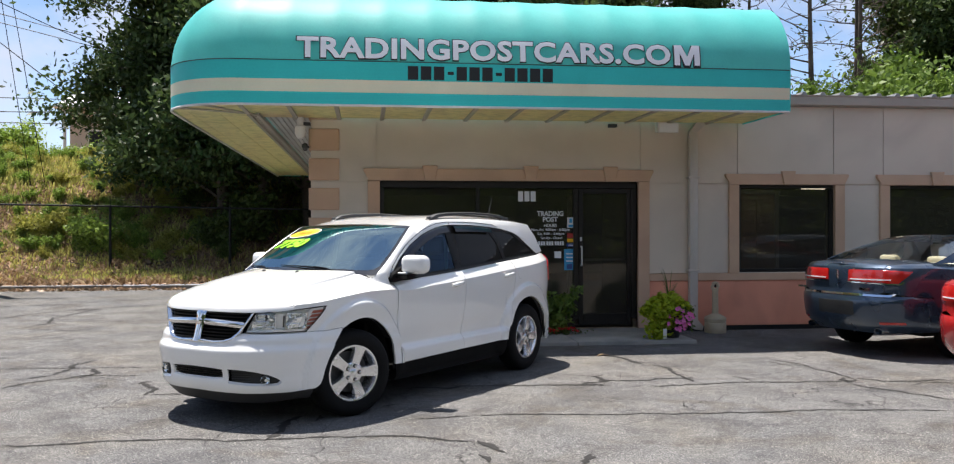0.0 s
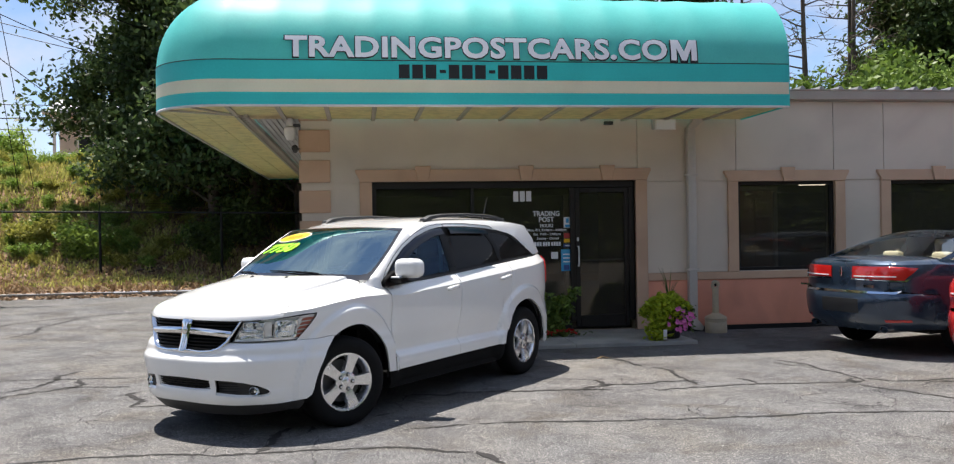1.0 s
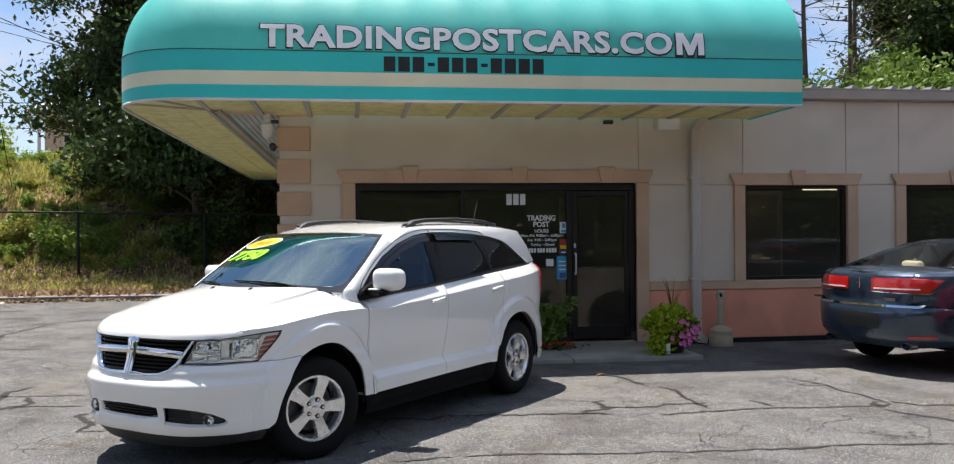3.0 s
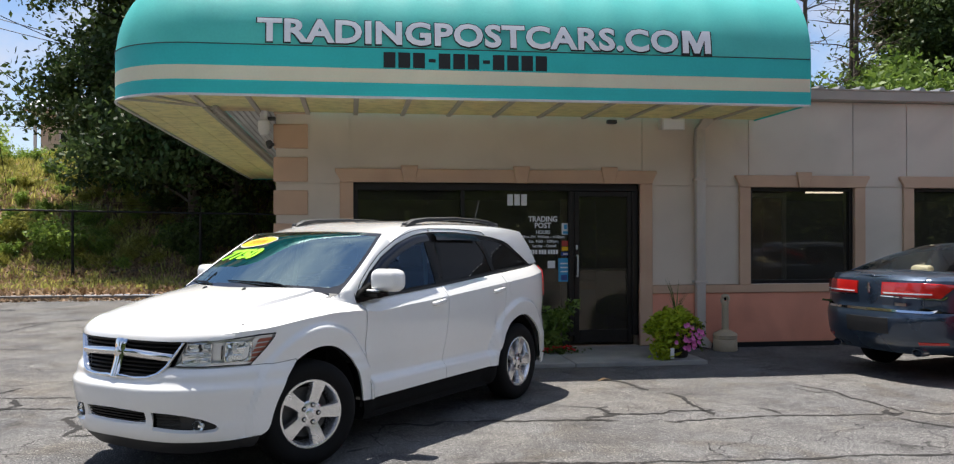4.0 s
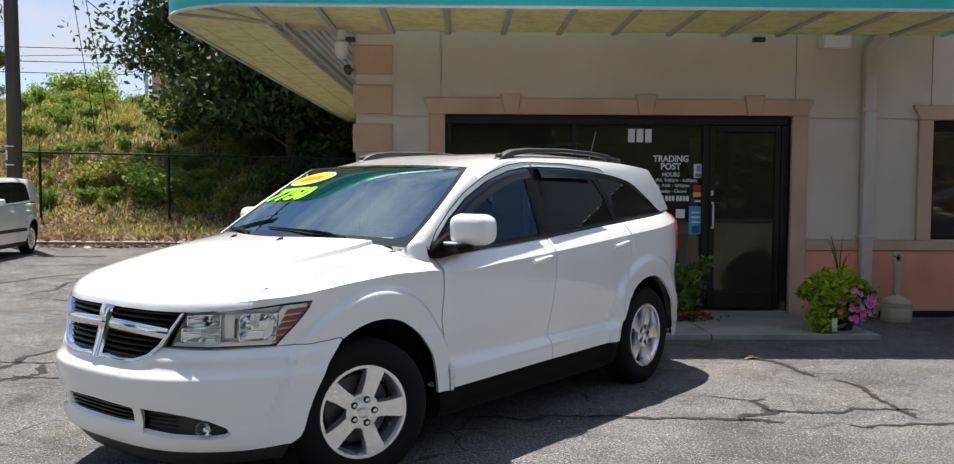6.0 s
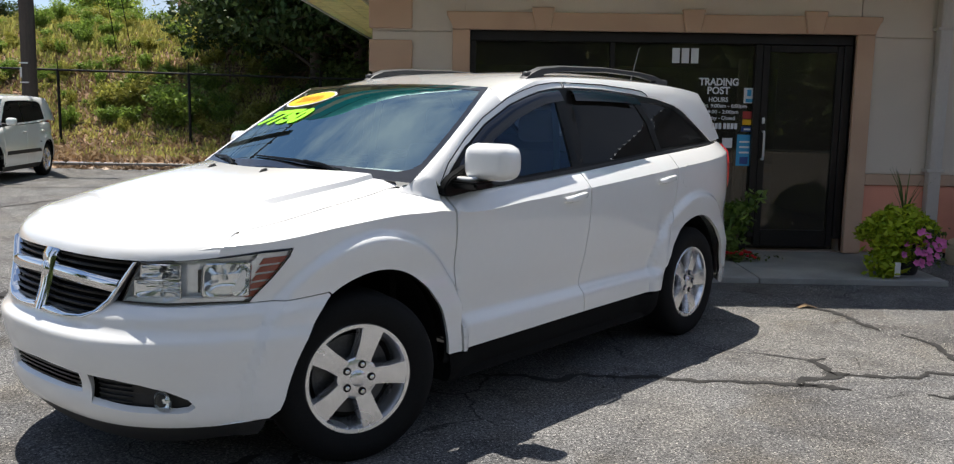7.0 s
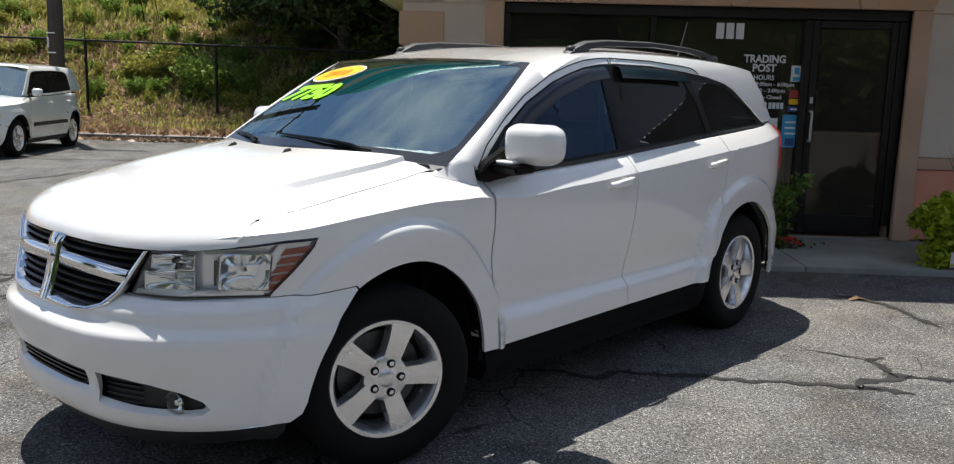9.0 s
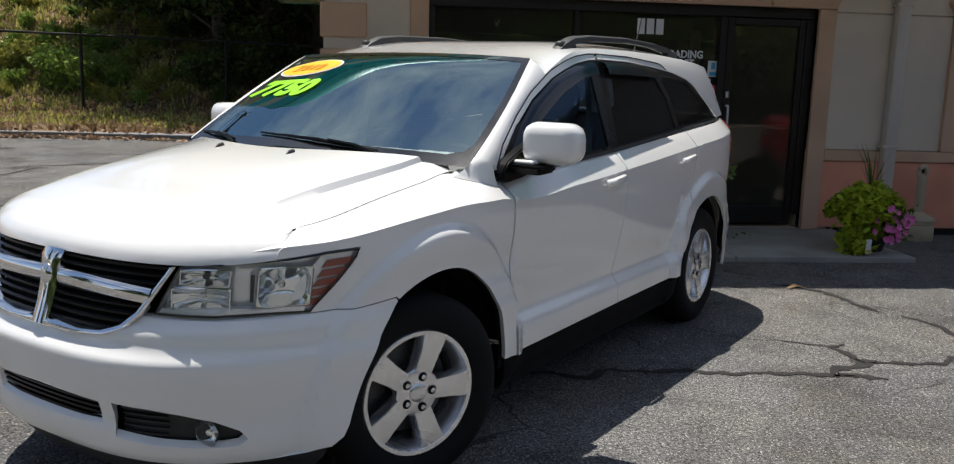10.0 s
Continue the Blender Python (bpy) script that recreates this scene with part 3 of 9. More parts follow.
structure("wall_side", box(WALL_X0, WALL_X0 + 0.24, WALL_Y + 0.262, BACK_Y, 0, ROOF_Z), M["stucco"], "beige stucco side wall")
structure("wall_back", box(WALL_X0 + 0.242, X_END - 0.242, BACK_Y - 0.24, BACK_Y, 0, ROOF_Z), M["stucco"], "plain stucco back wall")
structure("wall_end", box(X_END - 0.24, X_END, WALL_Y + 0.262, BACK_Y, 0, ROOF_Z), M["stucco"], "plain stucco end wall")
structure("partition", box(WALL_X0 + 0.242, X_END - 0.242, 27.6, 27.72, 0.09, 2.53), M["interior_wall"], "plain wall at the back of the shop rooms")
structure("partition_side", box(5.0, 5.1, WALL_Y + 0.262, 19.19, 0.09, 2.53), M["interior_wall"], "plain wall between the shop rooms")
structure("shop_floor", box(WALL_X0 + 0.242, X_END - 0.242, WALL_Y + 0.262, BACK_Y - 0.242, 0.0, 0.088), M["interior_floor"], "dark carpeted shop floor")
structure("ceiling", box(WALL_X0 + 0.242, X_END - 0.242, WALL_Y + 0.262, BACK_Y - 0.242, 2.54, 2.58), M["interior_wall"], "plain shop ceiling")
M["tube_light"] = bpy.data.materials.new("tube_light")
M["tube_light"].use_nodes = True
M["tube_light"].node_tree.nodes["Principled BSDF"].inputs["Emission Color"].default_value = (1.0, 0.95, 0.86, 1)
M["tube_light"].node_tree.nodes["Principled BSDF"].inputs["Emission Strength"].default_value = 1.5
# first fitting shows through window 2; the other three are hidden fill lights
for x, y in ((10.8, 21.3), (2.0, 17.0), (3.9, 16.9), (7.6, 17.0)):
    fixture = thing("ceiling_light", pose(x, y, 0), "white fluorescent ceiling fitting, one seen and three added as fill light", "lamp", "shop ceiling lights")
    part("tray", box(-0.45, 0.45, -0.10, 0.10, 2.495, 2.538, 0.01, 1), M["white_plastic"], fixture)
    for dy in (-0.04, 0.04):
        bm = bmesh.new()
        add_tube(bm, [(-0.42, dy, 2.475), (0.42, dy, 2.475)], 0.014, 8)
        part("tube", bm, M["tube_light"], fixture, "glowing fluorescent tube", 50)

# a beige door in its casing, back inside the shop
inner_door = thing("inner_door", pose(7.8, 18.2, 0.12), "beige panelled door in a white casing inside the shop", "door")
for x0 in (-0.50, 0.42):
    part("jamb", box(x0, x0 + 0.08, -0.03, 0.03, 0, 2.10, 0.008), M["white_plastic"], inner_door, "white door casing")
part("lintel", box(-0.50, 0.50, -0.032, 0.032, 2.102, 2.19, 0.008), M["white_plastic"], inner_door)
leaf = part("leaf", box(-0.418, 0.418, 0.0, 0.04, 0.01, 2.098, 0.004), M["stucco_trim"], inner_door, "beige door leaf")
for z0, z1 in ((0.25, 0.95), (1.10, 1.95)):
    for x0 in (-0.33, 0.04):
        part("panel", box(x0, x0 + 0.29, -0.012, -0.001, z0, z1, 0.006), M["stucco_trim"], leaf)

# quoins on the corner
random.seed(3)
z = 2.677 - 6 * 0.4265
for i in range(7):
    top = z + 0.315
    if top < 3.16:
        bm = box(WALL_X0 - 0.03, -0.135, WALL_Y - 0.035, WALL_Y + 0.3, z, top, 0.012)
        part("quoin", bm, M["stucco_trim"], wall_front)
    z += 0.4265
bm = box(WALL_X0 - 0.03, -0.135, WALL_Y - 0.035, WALL_Y + 0.3, 3.12, ROOF_Z, 0.012)
part("quoin", bm, M["stucco_trim"], wall_front)


def surround(x0, x1, z0, z1, side, head, ear, keys, foot):
    """A raised stucco surround: two sides, a head with ears, tapered keystones."""
    y0, y1 = WALL_Y - 0.045, WALL_Y + 0.1
    bm = bmesh.new()
    add_box(bm, x0 - side, x0, y0, y1, foot, z1 - 0.001, 0.008)
    part("jamb", bm, M["stucco_trim"], wall_front)
    bm = bmesh.new()
    add_box(bm, x1, x1 + side, y0, y1, foot, z1 - 0.001, 0.008)
    part("jamb", bm, M["stucco_trim"], wall_front)
    bm = bmesh.new()
    add_prism(bm, [(x0 - side, z1), (x1 + side, z1), (x1 + side, z1 + 0.045), (x1 + side + ear, z1 + head - 0.035), (x1 + side + ear, z1 + head), (x0 - side - ear, z1 + head), (x0 - side - ear, z1 + head - 0.035), (x0 - side, z1 + 0.045)], y0 - 0.012, y1, "y")
    bmesh.ops.bevel(bm, geom=bm.edges[:], offset=0.006, segments=1, affect="EDGES")
    part("lintel", bm, M["stucco_trim"], wall_front)
    for kx in keys:
        bm = bmesh.new()
        add_prism(bm, [(kx - 0.075, z1 - 0.003), (kx + 0.075, z1 - 0.003), (kx + 0.115, z1 + head + 0.045), (kx - 0.115, z1 + head + 0.045)], y0 - 0.045, y0, "y")
        bmesh.ops.bevel(bm, geom=bm.edges[:], offset=0.008, segments=1, affect="EDGES")
        part("keystone", bm, M["stucco_trim"], wall_front)


surround(0.445, 4.30, 0.05, 2.25, 0.175, 0.175, 0.06, (1.17, 2.66, 3.865), 0.052)
for (a, b, c, d) in OPENINGS[1:]:
    surround(a, b, c, d, 0.16, 0.165, 0.06, ((a + b) / 2,), 0.868)

# roof edge: gutter, drip edge and ribbed metal roof
bm = bmesh.new()
add_prism(bm, [(WALL_Y - 0.12, 3.44), (WALL_Y - 0.12, 3.56), (WALL_Y - 0.135, 3.57), (WALL_Y - 0.135, 3.585), (WALL_Y + 0.02, 3.585), (WALL_Y + 0.02, 3.425), (WALL_Y - 0.06, 3.425)], 5.9, X_END + 0.1, "x")
structure("gutter", bm, M["gutter_paint"], "tan painted metal gutter along the roof edge")
roof = structure("roof", box(WALL_X0, X_END + 0.05, WALL_Y + 0.02, BACK_Y + 0.1, ROOF_Z, ROOF_Z + 0.16), M["roof_metal"], "low ribbed grey metal roof")
bm = bmesh.new()
x = WALL_X0 + 0.1
while x < X_END:
    add_prism(bm, [(x - 0.05, 3.585), (x - 0.02, 3.63), (x + 0.02, 3.63), (x + 0.05, 3.585)], WALL_Y - 0.14, BACK_Y, "y")
    x += 0.305
part("rib", bm, M["roof_metal"], roof)

# downspout
bm = bmesh.new()
add_box(bm, 5.075, 5.205, WALL_Y - 0.12, WALL_Y - 0.014, 0.16, 3.0, 0.018)
add_prism(bm, [(5.08, 3.0), (5.20, 3.0), (5.34, 3.13), (5.34, 3.25), (5.25, 3.25)], WALL_Y - 0.118, WALL_Y - 0.016, "y")
add_prism(bm, [(5.078, 0.17), (5.202, 0.17), (5.29, 0.07), (5.27, 0.01), (5.14, 0.03)], WALL_Y - 0.118, WALL_Y - 0.016, "y")
spout = tagged(part("downspout", bm, M["spout_paint"], None, "", 40), "tan square metal downspout with kicked-out foot on wall", "downspout")
for z in (0.9, 2.3):
    part("strap", box(5.05, 5.23, WALL_Y - 0.126, WALL_Y - 0.005, z, z + 0.03, 0.004), M["spout_paint"], spout)

# storefront: bronze frame, fixed lights, door


def frame_bar(name, x0, x1, z0, z1, parent, y0=WALL_Y + 0.04, y1=WALL_Y + 0.15):
    return part(name, box(x0, x1, y0, y1, z0, z1, 0.006, 1), M["bronze"], parent)


def pane(x0, x1, z0, z1, parent, y=WALL_Y + 0.095, mat="shop_glass", name="pane"):
    ob = part(name, box(x0, x1, y, y + 0.006, z0, z1), M[mat], parent)
    ob.visible_shadow = False
    return ob


front = tagged(thing("window_1", Matrix(), "dark bronze aluminium storefront glazing with lettered panes", "window"), kind="structure")
frame_bar("head", 0.445, 4.30, 2.15, 2.25, front)
frame_bar("sill", 0.445, 3.33, 0.052, 0.19, front)
for x0, x1 in ((0.445, 0.505), (1.86, 1.91), (3.33, 3.40), (4.215, 4.30)):
    frame_bar("mullion", x0, x1, 0.191, 2.149, front)
pane(0.506, 1.859, 0.191, 2.149, front)
pane(1.911, 3.329, 0.191, 2.149, front)
door = tagged(thing("door_1", Matrix(), "closed bronze-framed glass shop door with pull handle", "door"), kind="structure")
frame_bar("stile", 3.403, 3.475, 0.10, 2.145, door, WALL_Y + 0.05, WALL_Y + 0.11)
frame_bar("stile", 4.15, 4.212, 0.10, 2.145, door, WALL_Y + 0.05, WALL_Y + 0.11)
frame_bar("rail", 3.476, 4.149, 0.10, 0.27, door, WALL_Y + 0.05, WALL_Y + 0.11)
frame_bar("rail", 3.476, 4.149, 2.075, 2.145, door, WALL_Y + 0.05, WALL_Y + 0.11)
pane(3.476, 4.149, 0.271, 2.074, door, WALL_Y + 0.08)
bm = bmesh.new()
add_tube(bm, [(3.44, WALL_Y + 0.05, 1.28), (3.44, WALL_Y - 0.0, 1.28), (3.44, WALL_Y - 0.01, 1.25), (3.44, WALL_Y - 0.01, 1.03), (3.44, WALL_Y + 0.0, 1.0), (3.44, WALL_Y + 0.05, 1.0)], 0.012, 8)
part("door_handle", bm, M["soffit_metal"], door, "satin metal pull handle")
bm = bmesh.new()
add_tube(bm, [(3.47, WALL_Y + 0.10, 1.08), (3.47, WALL_Y + 0.16, 1.08), (4.155, WALL_Y + 0.16, 1.08), (4.155, WALL_Y + 0.10, 1.08)], 0.016, 8)
part("push_bar", bm, M["soffit_metal"], door, "satin metal push bar")
part("lock", box(3.425, 3.455, WALL_Y + 0.04, WALL_Y + 0.05, 1.36, 1.42, 0.004), M["soffit_metal"], door)

for i, (a, b, c, d) in enumerate(OPENINGS[1:], 2):
    w = tagged(thing(f"window_{i}", Matrix(), "fixed shop window in black metal frame", "window"), kind="structure")
    frame_bar("head", a, b, d - 0.05, d, w, WALL_Y + 0.02, WALL_Y + 0.10)
    frame_bar("sill", a, b, c, c + 0.05, w, WALL_Y + 0.02, WALL_Y + 0.10)
    frame_bar("stile", a, a + 0.05, c + 0.051, d - 0.051, w, WALL_Y + 0.02, WALL_Y + 0.10)
    frame_bar("stile", b - 0.05, b, c + 0.051, d - 0.051, w, WALL_Y + 0.02, WALL_Y + 0.10)
    pane(a + 0.051, b - 0.051, c + 0.051, d - 0.051, w, WALL_Y + 0.06)

# door step
slab = structure("step", box(0.0, 3.02, 13.05, WALL_Y + 0.05, -0.05, 0.05, 0.012), M["concrete"], "weathered concrete door step slab", 40)
structure("step_end", box(3.03, 4.66, 13.05, WALL_Y + 0.05, -0.05, 0.05, 0.012), M["concrete"], "weathered concrete door step slab", 40)

# ---- the barrel awning ----
AW_Y, AW_X1, AW_X0, AW_Z0, AW_SEAM, AW_D, AW_H = 13.0, 5.95, -2.35, 3.13, 3.69, 1.0, 1.04
AW_BACK = 28.6
BAYS = 12


def awning_path():
    """Stations round the awning: foot point, inward direction, ribs."""
    pts, bay = [], (AW_X1 - (AW_X0 + AW_D)) / BAYS
    for i in range(BAYS * 8 + 1):
        pts.append((AW_X1 - bay * i / 8, AW_Y, 0.0, 1.0, (i % 8) / 8))
    for i in range(1, 25):
        a = math.pi / 2 * i / 24
        cx, cy = AW_X0 + AW_D, AW_Y + AW_D
        pts.append((cx - AW_D * math.sin(a), cy - AW_D * math.cos(a), math.sin(a), math.cos(a), (i % 12) / 12))
    n = 20
    for i in range(1, n * 8 + 1):
        pts.append((AW_X0, AW_Y + AW_D + (AW_BACK - AW_Y - AW_D) * i / (n * 8), 1.0, 0.0, (i % 8) / 8))
    return pts


STATIONS = awning_path()


def awning_point(st, s, lift=0.0):
    """s: height above the foot on the straight band, then the angle part past the seam (1 = top)."""
    x, y, nx, ny, ph = st
    sag = 0.014 * math.sin(math.pi * ph) if s > 0 else 0.0
    if s <= 0:
        z, inn = AW_SEAM + s, -lift
    else:
        a = s * math.pi / 2
        z, inn = AW_SEAM + (AW_H + lift) * math.sin(a) - sag * math.sin(a), AW_D - (AW_D + lift) * math.cos(a) + sag * math.cos(a)
    return (x + nx * inn, y + ny * inn, z)


def awning_band(s_list, lift=0.0):
    return add_rows(bmesh.new(), [[awning_point(st, s, lift) for s in s_list] for st in STATIONS])


awning = thing("awning", Matrix(), "teal barrel-vault fabric awning with cream stripe on the shop", "awning")
part("canopy", awning_band([i / 16 for i in range(17)]), M["teal"], awning, "domed teal fabric top, paled for its sheen", 30)
part("band_top", awning_band([0.0, -0.12, -0.24]), M["teal_band"], awning, "teal fabric band", 50)
part("stripe", awning_band([-0.241, -0.32, -0.40], 0.001), M["cream"], awning, "cream stripe", 50)
part("valance", awning_band([-0.401, -0.48, -0.56]), M["teal_band"], awning, "teal lower edge", 50)
bm = bmesh.new()
add_tube(bm, [awning_point(st, 0.0, 0.004) for st in STATIONS], 0.006, 5)
part("seam", bm, M["dark_steel"], awning)
bm = bmesh.new()
add_tube(bm, [awning_point(st, -0.565, -0.01) for st in STATIONS], 0.018, 6)
part("edge_rail", bm, M["soffit_metal"], awning, "metal edge rail")
# end cap
bm = bmesh.new()
cap = [(AW_Y, AW_Z0), (AW_Y, AW_SEAM)] + [(AW_Y + AW_D - AW_D * math.cos(i / 16 * math.pi / 2), AW_SEAM + AW_H * math.sin(i / 16 * math.pi / 2)) for i in range(1, 17)] + [(WALL_Y + 0.5, AW_SEAM + AW_H), (WALL_Y + 0.5, ROOF_Z + 0.17), (WALL_Y - 0.005, ROOF_Z + 0.17), (WALL_Y - 0.005, AW_Z0)]
add_prism(bm, cap, AW_X1 + 0.001, AW_X1 + 0.012, "x")
part("end_cap", bm, M["teal"], awning)
# flat top behind the dome
bm = bmesh.new()
add_prism(bm, [(AW_X0 + AW_D, AW_Y + AW_D), (AW_X1, AW_Y + AW_D), (AW_X1, WALL_Y + 0.5), (0.3, WALL_Y + 0.5), (0.3, AW_BACK), (AW_X0 + AW_D, AW_BACK)], AW_SEAM + AW_H - 0.03, AW_SEAM + AW_H - 0.006, "z")
part("flat_top", bm, M["top_sheet"], awning, "translucent top sheet")
bm = bmesh.new()
add_box(bm, 0.3, AW_X1 + 0.01, WALL_Y + 0.5, WALL_Y + 0.52, ROOF_Z + 0.17, AW_SEAM + AW_H)
part("back_panel", bm, M["roof_metal"], awning)
# soffit panels between frame bars
bay = (AW_X1 - (AW_X0 + AW_D)) / BAYS
random.seed(8)
for i in range(BAYS):
    x0 = AW_X0 + AW_D + bay * i
    bm = bmesh.new()
    add_box(bm, x0 + 0.03, x0 + bay - 0.03, AW_Y + 0.05, WALL_Y - 0.06, AW_Z0 + 0.012, AW_Z0 + 0.02)
    part("soffit_panel", bm, M["soffit_panel"], awning, "yellowed translucent soffit panel")
    part("soffit_bar", box(x0 - 0.03, x0 + 0.03, AW_Y + 0.03, WALL_Y - 0.002, AW_Z0 - 0.012, AW_Z0 + 0.03, 0.005, 1), M["gutter_paint"], awning)
bm = bmesh.new()
arc = [(AW_X0 + AW_D - (AW_D - 0.008) * math.sin(math.pi / 2 * i / 12), AW_Y + AW_D - (AW_D - 0.008) * math.cos(math.pi / 2 * i / 12)) for i in range(13)]
add_prism(bm, [(AW_X0 + AW_D, AW_Y + AW_D)] + arc, AW_Z0 + 0.012, AW_Z0 + 0.02, "z")
part("soffit_corner", bm, M["soffit_panel"], awning, "yellowed translucent corner soffit")
for a in (30, 60):
    bm = bmesh.new()
    add_tube(bm, [(AW_X0 + AW_D, AW_Y + AW_D, AW_Z0), (AW_X0 + AW_D - 0.95 * math.sin(radians(a)), AW_Y + AW_D - 0.95 * math.cos(radians(a)), AW_Z0)], 0.015, 6)
    part("soffit_bar", bm, M["gutter_paint"], awning)
y = AW_Y + AW_D
k = 0
while y < AW_BACK - 0.1:
    y1 = min(y + 1.22, AW_BACK)
    bm = bmesh.new()
    w = (AW_D - 0.02) / 5
    for q in range(5):
        add_box(bm, AW_X0 + 0.006 + w * q, AW_X0 + 0.006 + w * q + w - 0.006, y + 0.01, y1 - 0.01, AW_Z0 + 0.012 + 0.004 * (q % 2), AW_Z0 + 0.024)
    part("soffit_panel", bm, M["soffit_panel"], awning, "yellowed translucent soffit panel")
    y = y1
for dx in (-0.02, 0.10):
    part("soffit_beam", box(AW_X0 + AW_D + dx, AW_X0 + AW_D + dx + 0.05, AW_Y + AW_D, AW_BACK, AW_Z0 - 0.03, AW_Z0 + 0.05, 0.006, 1), M["gutter_paint"], awning, "tan steel soffit beam")
bm = bmesh.new()
y = AW_Y + AW_D
while y < AW_BACK - 0.3:
    add_tube(bm, [(AW_X0 + AW_D + 0.03, y, AW_Z0 + 0.0), (AW_X0 + AW_D + 0.10, y + 0.12, AW_Z0 + 0.0), (AW_X0 + AW_D + 0.03, y + 0.24, AW_Z0 + 0.0)], 0.012, 4)
    y += 0.24
part("lacing", bm, M["gutter_paint"], awning)
x = AW_X0 + AW_D + 0.16
while x < WALL_X0 - 0.02:
    bm = bmesh.new()
    add_prism(bm, [(x, AW_Z0 + 0.04), (x + 0.05, AW_Z0 + 0.04), (x + 0.055, AW_Z0 + 0.065), (x + 0.075, AW_Z0 + 0.065), (x + 0.075, AW_Z0 + 0.08), (x, AW_Z0 + 0.08)], WALL_Y - 0.5, AW_BACK, "y")
    part("metal_soffit", bm, M["soffit_metal"], awning, "white ribbed metal soffit")
    x += 0.08
bm = bmesh.new()
add_box(bm, AW_X0 + 0.02, WALL_X0 - 0.04, AW_BACK, AW_BACK + 0.05, AW_Z0, AW_SEAM + AW_H)
part("back_cap", bm, M["teal_band"], awning)


def wrap(bm, x0, z_low, lift):
    """Lays flat writing on the awning's curve."""
    for cz in [q * 0.04 for q in range(1, 8)]:
        bmesh.ops.bisect_plane(bm, geom=bm.verts[:] + bm.edges[:] + bm.faces[:], plane_co=(0, 0, cz), plane_no=(0, 0, 1))
    for v in bm.verts:
        h, out = v.co.z + z_low, -v.co.y
        if h <= 0:
            v.co = Vector((x0 + v.co.x, AW_Y - lift - out, AW_SEAM + h))
        else:
            a = h / ((AW_D + AW_H) / 2)
            v.co = Vector((x0 + v.co.x, AW_Y + AW_D - (AW_D + lift + out) * math.cos(a), AW_SEAM + (AW_H + lift + out) * math.sin(a)))
    return bm




def bold_m(x, w, h, s, grow):
    """A bold capital M, from its strokes' corners, grown on all sides."""
    g = grow
    pts = [(-g, -g), (-g, h + g), (1.35 * s + g, h + g), (w / 2, 0.42 * h + 1.6 * g), (w - 1.35 * s - g, h + g), (w + g, h + g), (w + g, -g), (w - s - g, -g), (w - s - g, 0.60 * h - 1.6 * g), (w / 2 + 0.42 * s + g, -g), (w / 2 - 0.42 * s - g, -g), (s + g, 0.60 * h - 1.6 * g), (s + g, -g)]
    bm = bmesh.new()
    add_prism(bm, [(x + q[0], q[1]) for q in pts], -0.002, 0.002, "y")
    bmesh.ops.triangulate(bm, faces=bm.faces[:])
    return bm


def with_m(bm, m):
    me = bpy.data.meshes.new("letter")
    m.to_mesh(me)
    bm.from_mesh(me)
    bpy.data.meshes.remove(me)
    return bm


part("lettering_edge", wrap(with_m(letters("TRADINGPOSTCARS.CO", 4.925, 0.30, 0.05, 1.05), bold_m(4.962, 0.35, 0.27, 0.074, 0.016)), -0.635, 0.012, 0.012), M["letter_black"], awning, "dark edge of the lettering")
part("lettering", wrap(with_m(letters("TRADINGPOSTCARS.CO", 4.895, 0.27, 0.034, 1.06), bold_m(4.947, 0.35, 0.27, 0.074, 0.0)), -0.62, 0.03, 0.018), M["letter_white"], awning, "white capital lettering")
x = 0.78
for count in (3, 3, 4):
    for i in range(count):
        part("bar", box(x, x + 0.135, AW_Y - 0.006, AW_Y - 0.002, AW_SEAM - 0.225, AW_SEAM - 0.05), M["letter_black"], awning)
        x += 0.168
    if count == 3 and x < 2.4:
        part("bar", box(x + 0.01, x + 0.09, AW_Y - 0.006, AW_Y - 0.002, AW_SEAM - 0.155, AW_SEAM - 0.115), M["letter_black"], awning)
        x += 0.125

# ---- bank, trees and distance ----


def leaf_mesh(name, centers, sizes, material, seed, flat=0.0, long=1.7):
    """Many small pointed leaves, each turned its own way."""
    r = np.random.RandomState(seed)
    n = len(centers)
    c = np.asarray(centers, float)
    a = r.normal(size=(n, 3))
    a[:, 2] *= 1 - flat
    a /= np.linalg.norm(a, axis=1)[:, None] + 1e-9
    b = r.normal(size=(n, 3))
    b -= a * (a * b).sum(1)[:, None]
    b /= np.linalg.norm(b, axis=1)[:, None] + 1e-9
    s = np.asarray(sizes, float)[:, None]
    v = np.stack([c - a * s * long / 2, c + b * s * 0.42 - a * s * 0.1, c + a * s * long / 2, c - b * s * 0.42 - a * s * 0.1], 1).reshape(-1, 3)
    me = bpy.data.meshes.new(name)
    me.from_pydata(v.tolist(), [], np.arange(n * 4).reshape(-1, 4).tolist())
    me.materials.append(material)
    return me


def clumps(rng, points, per, radius, squash=0.7):
    out = []
    for p in points:
        rr = radius * rng.uniform(0.6, 1.3)
        for _ in range(per):
            d = Vector((rng.gauss(0, 1), rng.gauss(0, 1), rng.gauss(0, squash)))
            out.append(tuple(Vector(p) + d * rr * 0.5))
    return out


